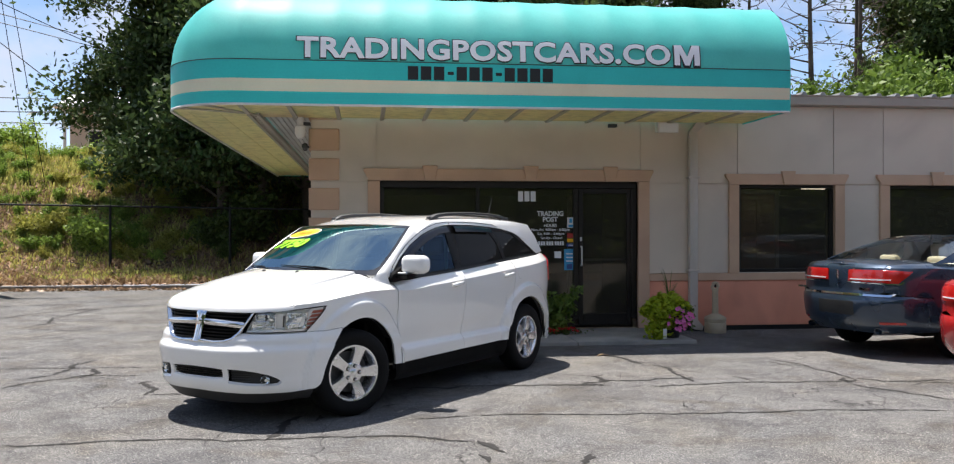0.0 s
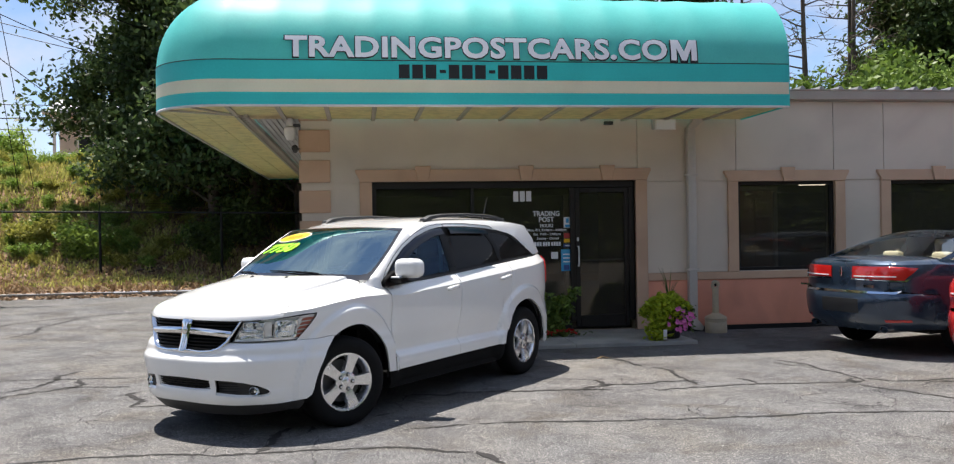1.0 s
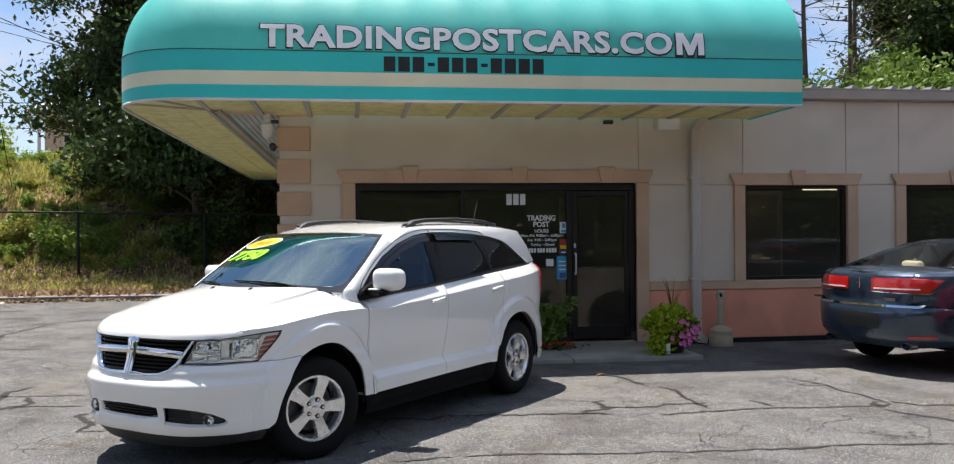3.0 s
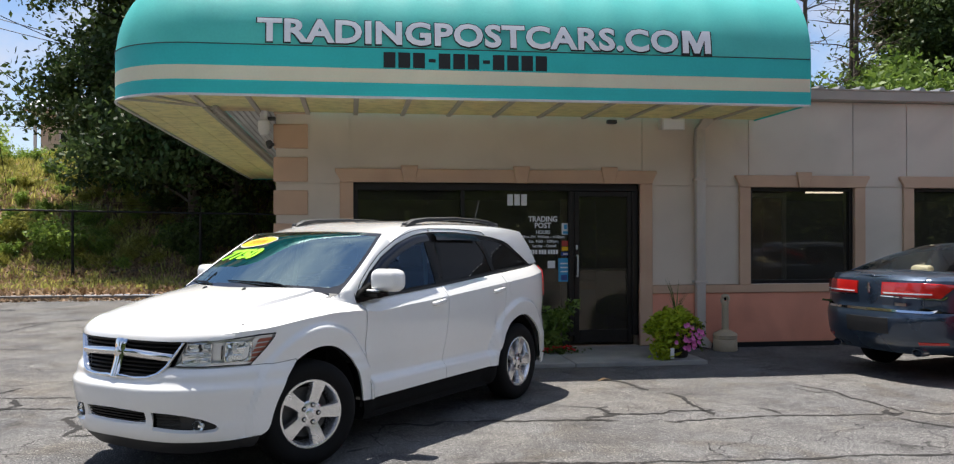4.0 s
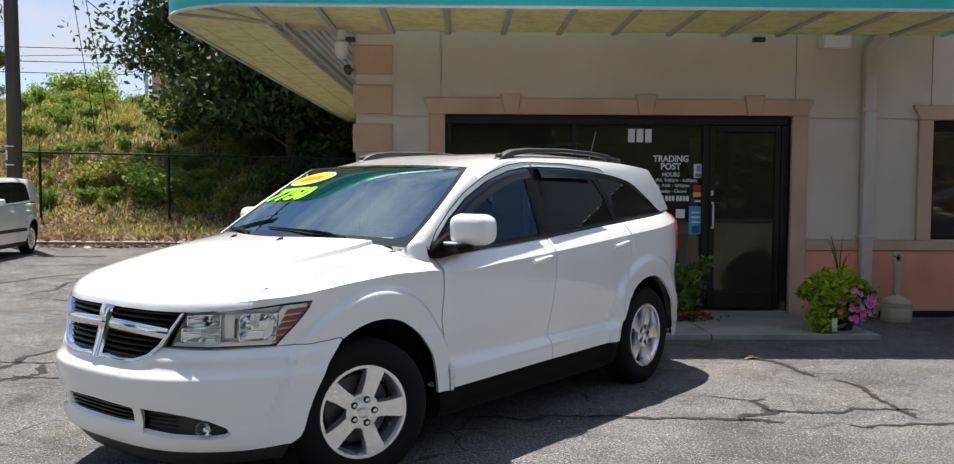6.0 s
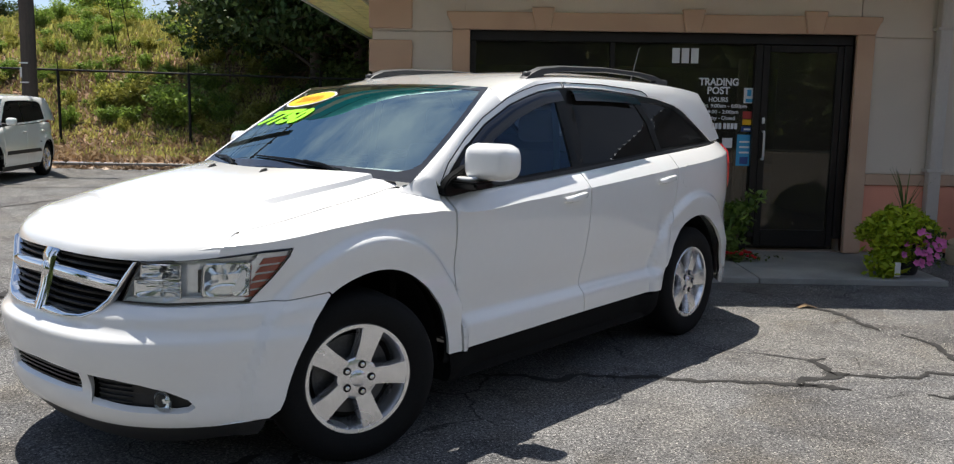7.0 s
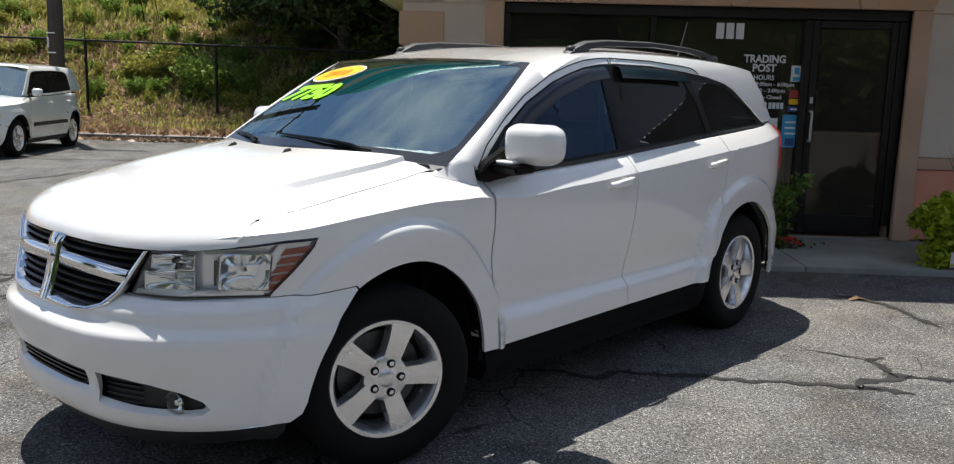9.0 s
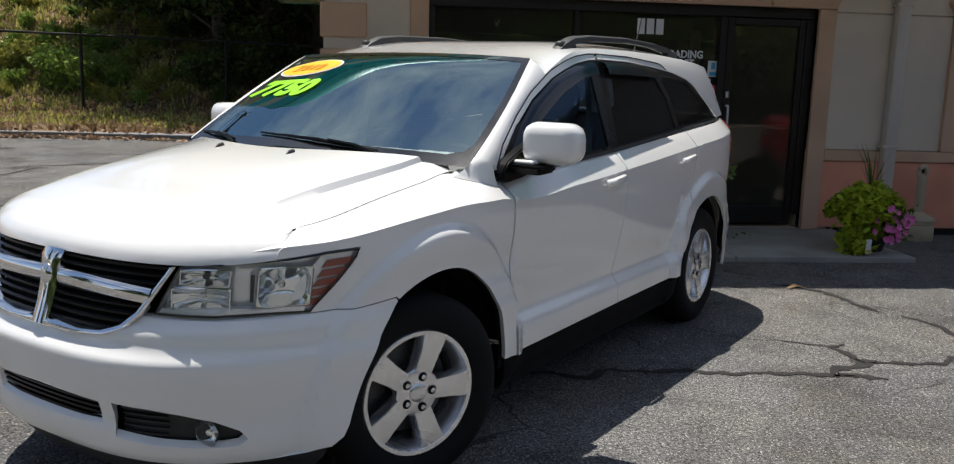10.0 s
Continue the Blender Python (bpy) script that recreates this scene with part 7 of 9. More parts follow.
cowl = part("cowl", add_rows(bmesh.new(), rows), M["trim_black"], suv, "grey-black plastic cowl with vents", 40)
for i in range(34):
    y = -0.1 + 0.0125 * i
    e, xb = screen(y / 0.802, -0.01), hood_back(y)
    bm = box(e.x + 0.035, xb - 0.02, y, y + 0.005, e.z - 0.004, e.z + 0.006)
    part("vent_slat", bm, M["gloss_black"], cowl)


def wiper(p0, q0, p1, q1):
    w = new("wiper")
    w.parent = suv
    tagged(w, "black windscreen wiper")
    a, b, c = screen(p0, q0 - 0.03, 0.01), screen(p0 * 0.6 + p1 * 0.4, q0 * 0.6 + q1 * 0.4, 0.026), screen(p1, q1, 0.008)
    bm = bmesh.new()
    add_tube(bm, [a, a.lerp(b, 0.5) + Vector((0, 0, 0.012)), b], [0.010, 0.008, 0.006], 6)
    part("arm", bm, M["visor_black"], w)
    bm = bmesh.new()
    add_tube(bm, [screen(p0 * 0.95 + p1 * 0.05, q0 + 0.005, 0.012), screen((p0 + p1) / 2, (q0 + q1) / 2 + 0.004, 0.016), c], [0.006, 0.009, 0.004], 6)
    part("blade", bm, M["visor_black"], w)


wiper(0.54, 0.0, -0.40, 0.085)
wiper(-0.52, 0.0, -0.96, 0.08)

# roof, pillars and side glass
LINE = [(1.02, 1.138), (0.88, 1.243), (0.73, 1.350), (0.466, 1.487), (0.25, 1.570), (0.10, 1.612), (-0.10, 1.636), (-0.45, 1.646), (-0.90, 1.645), (-1.35, 1.630), (-1.60, 1.612), (-1.78, 1.592)]
line_up = sorted(LINE)


def roof_edge(x):
    return curve_at(line_up, x)


edge_pts = [(x, roof_edge(x)) for x in np.linspace(1.0, -1.78, 56)]
BELT = [(-1.97, 1.288), (-1.6, 1.252), (-1.06, 1.212), (-0.15, 1.150), (0.36, 1.121), (0.95, 1.104)]
OPEN = [(0.955, 1.108), (0.885, 1.185), (0.75, 1.300), (0.59, 1.398), (0.36, 1.494), (0.21, 1.536), (0.08, 1.566), (-0.064, 1.585), (-0.22, 1.592), (-0.55, 1.590), (-0.88, 1.572), (-1.15, 1.548), (-1.36, 1.512), (-1.46, 1.476), (-1.66, 1.355), (-1.826, 1.262), (-1.80, 1.256), (-1.06, 1.218), (-0.15, 1.156), (0.36, 1.127)]
side_poly = edge_pts + [(-1.90, 1.45), (-1.99, 1.288)] + BELT
pair("roof_side", SUV.side_sheet(side_poly, [OPEN], lip=0.015), white, suv, "white pillars and roof side")
CROWN = [(-2.0, 1.625), (-1.6, 1.662), (-1.0, 1.688), (-0.5, 1.690), (-0.1, 1.668), (0.15, 1.632), (0.43, 1.580)]
rows = []
for k in range(40):
    f = k / 39
    xe, xc = 0.44 + (-1.78 - 0.44) * f, 0.43 + (-1.98 - 0.43) * f
    ze, zc = roof_edge(xe), curve_at(CROWN, xc)
    ye = SUV.side(xe, ze).y
    row = []
    for t in np.linspace(-1, 1, 33):
        g = Vector((xc + (xe - xc) * t * t, ye * t, ze + (zc - ze) * (1 - abs(t) ** 4.5)))
        h = min(1.0, abs(t) / 0.87)
        e = screen(math.copysign(h, t), 1.0)
        if abs(t) > 0.87:
            e = e.lerp(Vector((xe, ye * math.copysign(1, t), ze)), (abs(t) - 0.87) / 0.13)
        w = max(0.0, 1 - k / 5)
        row.append(g.lerp(e, w * w))
    rows.append(row)
roof_top = part("roof", add_rows(bmesh.new(), rows), white, suv, "white roof panel", 40)
# windscreen pillars
for s in (1, -1):
    rows = []
    for q in np.linspace(0.0, 1.0, 26):
        e = screen(s * 0.995, q)
        x = min(1.0, e.x - 0.02)
        o = SUV.side(x, roof_edge(x))
        o.y *= s
        mid = e.lerp(o, 0.5) + Vector((0.012, 0.006 * s, 0.012))
        rows.append([e, e.lerp(mid, 0.3) + Vector((0.002, 0, 0.006)), mid, mid.lerp(o, 0.6) + Vector((0.002, 0.003 * s, 0.003)), o])
    # the foot of the pillar flows into the fender's shoulder
    foot = []
    for x, w in ((1.175, 0.10), (1.145, 0.085), (1.10, 0.07), (1.05, 0.055), (0.985, 0.045)):
        u = SUV.u_of("x", x, 1.0)
        zt, rz, ry = SUV.at_u(u)
        b = SUV.bend(u, zt - rz + w, 0.002)
        foot.append(Vector((b.x, b.y * s, b.z)))
    head = rows[0]
    sweep = []
    for k in (1.0, 0.8, 0.6, 0.4, 0.2):
        sweep.append([Vector((a.x + (b.x - a.x) * k, a.y + (b.y - a.y) * k, b.z + (a.z - b.z) * (1 - k) ** 1.5)) for a, b in zip(head, foot)])
    part("pillar", add_rows(bmesh.new(), sweep + rows), white, suv, "white windscreen pillar", 60)
# rear gate glass and closing
def gate(t, q):
    """The sloping back above the belt."""
    xe, xc = -1.78 - 0.21 * q, -1.98 - 0.36 * q
    ze, zc = 1.592 - 0.305 * q, 1.625 - 0.335 * q
    return Vector((xc + (xe - xc) * t * t, SUV.side(xe, ze).y * t, ze + (zc - ze) * (1 - t * t)))


part("gate_frame", outward(add_rows(bmesh.new(), [[gate(t, q) for t in np.linspace(-1, 1, 21)] for q in np.linspace(0, 1, 9)])), white, suv, "", 50)
part("rear_window", outward(add_rows(bmesh.new(), [[gate(t, q) + Vector((-0.004, 0, 0.002)) for t in np.linspace(-0.88, 0.88, 21)] for q in np.linspace(0.1, 0.95, 9)])), M["gloss_black"], suv, "dark tailgate window", 50)

# side glazing: black frames, panes, rain visors
pair("window_frame", SUV.side_sheet(OPEN, [[(0.82, 1.140), (0.72, 1.268), (0.57, 1.358), (0.36, 1.462), (0.20, 1.512), (0.07, 1.540), (-0.055, 1.558), (-0.085, 1.172), (0.36, 1.145)],
     [(-0.215, 1.560), (-0.55, 1.560), (-0.845, 1.545), (-0.965, 1.40), (-1.02, 1.232), (-0.60, 1.202), (-0.195, 1.176)],
     [(-0.93, 1.530), (-1.14, 1.518), (-1.34, 1.486), (-1.62, 1.345), (-1.74, 1.276), (-1.08, 1.240), (-1.03, 1.40)]], off=-0.004, lip=0.015), M["visor_black"], suv, "black window frame")
for name, poly, mat, label in (("front_glass", [(0.84, 1.135), (0.73, 1.276), (0.58, 1.366), (0.36, 1.470), (0.20, 1.519), (0.07, 1.547), (-0.06, 1.564), (-0.09, 1.165), (0.36, 1.138)], "car_glass", "clear front side window"),
                               ("rear_glass", [(-0.205, 1.566), (-0.55, 1.566), (-0.85, 1.55), (-0.97, 1.40), (-1.026, 1.228), (-0.60, 1.196), (-0.185, 1.170)], "privacy_glass", "dark tinted rear side window"),
                               ("quarter_glass", [(-0.92, 1.536), (-1.14, 1.524), (-1.35, 1.49), (-1.63, 1.348), (-1.755, 1.272), (-1.07, 1.234), (-1.025, 1.40)], "privacy_glass", "dark tinted quarter window")):
    pair(name, SUV.side_sheet(poly, off=-0.010), M[mat], suv, label)
for name, low, high in (("rain_visor", [(0.87, 1.178), (0.745, 1.292), (0.59, 1.390), (0.36, 1.486), (0.21, 1.528), (0.08, 1.558), (-0.075, 1.577)], [(0.81, 1.150), (0.69, 1.240), (0.56, 1.320), (0.345, 1.415), (0.20, 1.460), (0.08, 1.492), (-0.085, 1.510)]),
                        ("rain_visor", [(-0.20, 1.580), (-0.45, 1.580), (-0.70, 1.574), (-0.86, 1.560)], [(-0.20, 1.512), (-0.45, 1.512), (-0.70, 1.508), (-0.895, 1.498)])):
    bm = bmesh.new()
    n = 24
    rows = []
    for i in range(n + 1):
        k = i / n * (len(low) - 1)
        a = min(int(k), len(low) - 2)
        f = k - a
        h = Vector(low[a]).lerp(Vector(low[a + 1]), f)
        g = Vector(high[a]).lerp(Vector(high[a + 1]), f)
        mid = h.lerp(g, 0.5)
        rows.append([SUV.side(h.x, h.y, 0.002), SUV.side(h.lerp(g, 0.2).x, h.lerp(g, 0.2).y, 0.018), SUV.side(mid.x, mid.y, 0.024), SUV.side(g.x, g.y, 0.026), SUV.side(g.x, g.y, 0.020)])
    pair(name, add_rows(bm, rows), M["visor_smoke"], suv, "smoked plastic rain visor", 50)
pair("belt_strip", SUV.side_sheet([(0.90, 1.103), (0.36, 1.114), (-0.15, 1.142), (-1.06, 1.203), (-1.83, 1.256), (-1.82, 1.268), (-1.06, 1.222), (-0.15, 1.160), (0.36, 1.131), (0.88, 1.120)], off=0.004, lip=0.01), M["trim_black"], suv, "black belt moulding")

# seams between the roof side and the door frames
for pts in ([(0.975, 1.135), (0.90, 1.222), (0.75, 1.332), (0.59, 1.428), (0.36, 1.526), (0.21, 1.568), (0.08, 1.596), (-0.064, 1.612), (-0.145, 1.615), (-0.145, 1.588)], [(-0.160, 1.588), (-0.160, 1.616), (-0.55, 1.615), (-0.88, 1.598), (-0.99, 1.588), (-1.03, 1.572), (-1.045, 1.558)]):
    bm = bmesh.new()
    add_tube(bm, [SUV.side(x, z, 0.0015) for x, z in pts], 0.0028, 5)
    pair("door_seam", bm, M["under_black"], suv, "dark door seam")

# mirrors
for s in (1, -1):
    mir = new("door_mirror")
    mir.parent = suv
    tagged(mir, "white door mirror on a black foot")
    bm = box(-0.070, 0.075, -0.095, 0.125, -0.085, 0.088, 0.05, 4)
    for v in bm.verts:
        v.co.x += 0.03 * (v.co.y / 0.13) * -1
        v.co.z += 0.012 * (v.co.y / 0.13) ** 2 * (-1 if v.co.z > 0 else 1)
        v.co.y = (v.co.y + 0.99) * s
        v.co.x += 0.80 if s > 0 else 0.68
        v.co.z += 1.232
    part("cap", bm, white, mir, "", 50)
    bm = box(0.727, 0.737, 0.925, 1.07, 1.172, 1.295, 0.004, 1)
    for v in bm.verts:
        v.co.y *= s
        v.co.x -= 0.0 if s > 0 else 0.12
    part("glass", bm, M["chrome"], mir, "mirror glass", 40)
    bm = bmesh.new()
    add_prism(bm, [(0.945, 1.078), (0.972, 1.086), (0.984, 1.105), (0.978, 1.130), (0.94, 1.165), (0.72, 1.255), (0.64, 1.25), (0.66, 1.12), (0.84, 1.090)], 0.835 * s, 0.884 * s, "y")
    bmesh.ops.bevel(bm, geom=bm.edges[:], offset=0.006, segments=2, affect="EDGES")
    part("foot", bm, M["visor_black"], mir, "", 50)
    sail = SUV.side_sheet([(0.985, 1.098), (0.955, 1.135), (0.885, 1.200), (0.76, 1.300), (0.69, 1.318), (0.66, 1.13), (0.84, 1.10)], off=0.005, lip=0.012)
    part("sail", sail if s > 0 else mirrored(sail), M["visor_black"], mir, "black mirror sail")
    bm = bmesh.new()
    add_prism(bm, [(0.80, 1.15), (0.94, 1.15), (0.93, 1.115), (0.80, 1.12)], 0.87 * s, 1.02 * s, "y")
    bmesh.ops.bevel(bm, geom=bm.edges[:], offset=0.01, segments=2, affect="EDGES")
    part("arm", bm, M["visor_black"], mir, "", 50)
    bm = box(0.79, 0.905, 0.875, 0.97, 1.150, 1.168, 0.008, 2)
    for v in bm.verts:
        v.co.y *= s
    part("shroud", bm, white, mir, "", 50)

# door handles


def handle(door, x, z, s):
    h = new("handle")
    h.parent = door
    tagged(h, "white pull handle")
    p = SUV.bend(SUV.u_of("x", x, z), z)
    y = p.y
    rows = []
    for i in range(13):
        t = -1 + 2 * i / 12
        o = 0.012 + 0.022 * (1 - t ** 4)
        hw = 0.015 + 0.005 * (1 - t * t)
        zz = z + 0.010 * t * -1
        xx = x + 0.10 * t
        rows.append([(xx, s * (y + o - 0.014), zz - hw), (xx, s * (y + o), zz - hw * 0.7), (xx, s * (y + o + 0.004), zz), (xx, s * (y + o), zz + hw * 0.7), (xx, s * (y + o - 0.014), zz + hw)])
    bm = add_rows(bmesh.new(), rows)
    part("grip", bm, white, h, "", 50)
    bm = bmesh.new()
    add_lathe(bm, [(0.0, -0.012), (0.035, -0.002), (0.045, 0.003), (0.040, 0.003)], 20, Matrix.Translation((x - 0.02, s * (y - 0.001), z - 0.012)) @ Matrix.Rotation(radians(-90 * s), 4, "X") @ Matrix.Diagonal((1.3, 1, 1, 1)))
    part("cup", bm, white, h, "", 50)


for s, door_f, door_r in ((1, fd, rd),):
    handle(door_f, 0.0, 1.018, 1)
    handle(door_r, -0.985, 1.062, 1)

# roof rails and aerial
for s in (1, -1):
    rail = new("roof_rail")
    rail.parent = suv
    tagged(rail, "black roof rail")
    pts = [(0.08, 0.605, 1.615), (0.03, 0.605, 1.645), (-0.06, 0.607, 1.675), (-0.25, 0.61, 1.695), (-0.7, 0.612, 1.708), (-1.1, 0.608, 1.698), (-1.32, 0.604, 1.680), (-1.42, 0.60, 1.660), (-1.48, 0.598, 1.63)]
    rows = [[Vector((x, s * (y + a), z + b)) for a, b in ((-0.022 * w, -0.012 * w), (-0.02 * w, 0.008 * w), (0, 0.015 * w), (0.02 * w, 0.008 * w), (0.022 * w, -0.012 * w), (0, -0.016 * w), (-0.022 * w, -0.012 * w))] for (x, y, z), w in zip(pts, (1.2, 1.5, 1.5, 1.2, 1.0, 1.0, 1.2, 1.3, 1.0))]
    part("bar", add_rows(bmesh.new(), rows), M["trim_black"], rail, "", 40)
    for x, z in ((-0.02, 1.64), (-1.40, 1.645)):
        part("foot", box(x - 0.08, x + 0.08, (0.585 if s > 0 else -0.63), (0.63 if s > 0 else -0.585), z - 0.03, z + 0.03, 0.015, 2), M["trim_black"], rail, "", 50)
bm = bmesh.new()
add_tube(bm, [(-1.55, 0.30, 1.655), (-1.57, 0.30, 1.69), (-1.66, 0.30, 1.90)], [0.012, 0.006, 0.003], 6)
part("aerial", bm, M["trim_black"], suv, "thin black whip aerial")

# inside
cabin = M["seat_cloth"]
part("floor_pan", box(-1.9, 1.7, -0.66, 0.66, 0.20, 0.30), M["under_black"], suv)
for s in (1, -1):
    part("floor_side", box(-0.93, 0.93, min(0.661 * s, 0.862 * s), max(0.661 * s, 0.862 * s), 0.22, 0.31), M["under_black"], suv)
part("firewall", box(1.12, 1.16, -0.72, 0.72, 0.30, 1.08), M["under_black"], suv)
rows = [[(x, y, z - 0.03 * (y / 0.74) ** 2) for y in np.linspace(-0.74, 0.74, 15)] for x, z in ((1.13, 1.135), (1.0, 1.165), (0.80, 1.16), (0.66, 1.10), (0.60, 1.0), (0.62, 0.75))]
part("dashboard", add_rows(bmesh.new(), rows), M["dash_grey"], suv, "grey dashboard", 40)
for x, y in ((0.05, 0.38), (0.05, -0.38)):
    make_seat(suv, x, y, cabin, 0.72)
part("rear_bench", box(-1.15, -0.65, -0.62, 0.62, 0.45, 0.74, 0.06, 3), cabin, suv, "", 40)
bm = box(-0.08, 0.08, -0.62, 0.62, 0, 0.62, 0.05, 3)
bmesh.ops.transform(bm, matrix=pose(-1.10, 0, 0.68, 0, -14, 0), verts=bm.verts[:])
part("rear_backrest", bm, cabin, suv, "", 40)
bm = bmesh.new()
add_lathe(bm, [(0.17, -0.012), (0.185, 0.0), (0.17, 0.012), (0.158, 0.0), (0.17, -0.012)], 28)
bmesh.ops.transform(bm, matrix=pose(0.48, 0.38, 1.02, 0, -66, 0), verts=bm.verts[:])
part("steering_wheel", bm, M["trim_black"], suv, "black steering wheel", 50)
for s in (1, -1):
    rows = [[(-0.10 - 0.05 * q, s * (0.775 - 0.10 * q ** 2 - 0.05 * (1 - q)), 0.9 + 0.62 * q), (-0.04 - 0.05 * q, s * (0.775 - 0.10 * q ** 2 - 0.05 * (1 - q)), 0.9 + 0.62 * q)] for q in np.linspace(0, 1, 9)]
    part("seat_belt", add_rows(bmesh.new(), rows), M["belt"], suv, "pale grey seat belt")
part("headliner", box(-1.7, 0.05, -0.58, 0.58, 1.575, 1.59), cabin, suv)
for x0, x1, y0, y1 in ((0.86, 1.02, 0.12, 0.36), (0.84, 1.00, 0.38, 0.60)):
    bm = box(x0, x1, y0, y1, 1.166, 1.169)
    tagged(part("papers", bm, M["paper"], suv, "sheets of paper on the dashboard"))
bm = box(-0.012, 0.012, -0.11, 0.11, -0.03, 0.03, 0.01, 2)
bmesh.ops.transform(bm, matrix=pose(0.42, 0.0, 1.52, 0, 20, 0), verts=bm.verts[:])
part("rear_view_mirror", bm, M["trim_black"], suv, "", 40)

wells(suv, SUV)
wheels(suv, 1.445, -1.445, 0.775, 0.36, 0.228, 0.222, 5, -20)

# painted price and year on the windscreen


def on_screen(bm, p0, q0, sp, sq, slant, off):
    for v in bm.verts:
        p, q = p0 + v.co.x * sp + v.co.z * slant, q0 + v.co.z * sq
        v.co = screen(p, q, off - v.co.y * 0.3)
    return bm


def oval(p, q, rp, rq, tilt, off, n=40):
    pts = [(p + rp * math.cos(2 * math.pi * i / n), q + rq * math.sin(2 * math.pi * i / n) + tilt * rp * math.cos(2 * math.pi * i / n)) for i in range(n)]
    return screen_patch(pts, off)


part("sticker_edge", oval(-0.69, 0.79, 0.27, 0.095, 0.08, 0.003), M["white_vinyl"], windscreen, "white edge of the sticker")
part("sticker", oval(-0.69, 0.79, 0.253, 0.084, 0.08, 0.005), M["decal_orange"], windscreen, "orange oval year sticker")
part("year", on_screen(letters("2010", 1.0, 1.0, 0.03), -0.84, 0.748, 0.27, 0.075, 0.03, 0.008), M["decal_year"], windscreen, "amber year figures")
part("price", on_screen(letters("7750", 1.0, 1.0, 0.06), -0.965, 0.455, 0.50, 0.19, 0.07, 0.005), M["decal_green"], windscreen, "lime green painted price figures")

# ---- the other cars ----
SEDAN = Shell(
    front=[(0.2, 2.18), (0.35, 2.30), (0.55, 2.33), (0.68, 2.30), (0.8, 2.22)],
    rear=[(0.22, -2.30), (0.35, -2.42), (0.50, -2.455), (0.62, -2.45), (0.66, -2.425), (0.80, -2.415), (0.95, -2.40), (1.03, -2.37)],
    width=[(0.2, 0.80), (0.3, 0.87), (0.5, 0.905), (0.7, 0.915), (0.85, 0.912), (1.05, 0.885)],
    top=[(-2.42, 1.005), (-1.9, 1.025), (-1.4, 1.01), (-0.5, 0.975), (0.5, 0.945), (1.0, 0.935), (1.3, 0.915), (1.7, 0.855), (2.1, 0.775), (2.33, 0.73)],
    roll_z=[(-2.42, 0.035), (-2.0, 0.05), (-1.3, 0.07), (0.8, 0.07), (1.3, 0.10), (2.0, 0.07), (2.33, 0.05)],
    roll_y=[(-2.42, 0.03), (-2.0, 0.09), (-1.6, 0.11), (-1.2, 0.055), (0.8, 0.055), (1.3, 0.15), (2.0, 0.09), (2.33, 0.04)],
    house=[(0.93, 0.865), (1.03, 0.835), (1.15, 0.775), (1.28, 0.700), (1.36, 0.640), (1.40, 0.585)],
    xc=1.1, nf=2.5, xr=-1.55, nr=3.0,
    arches=[(1.365, 0.33, 0.385, 0.40), (-1.365, 0.33, 0.385, 0.40)], flare=0.012, ring=(1.3, 1.12))


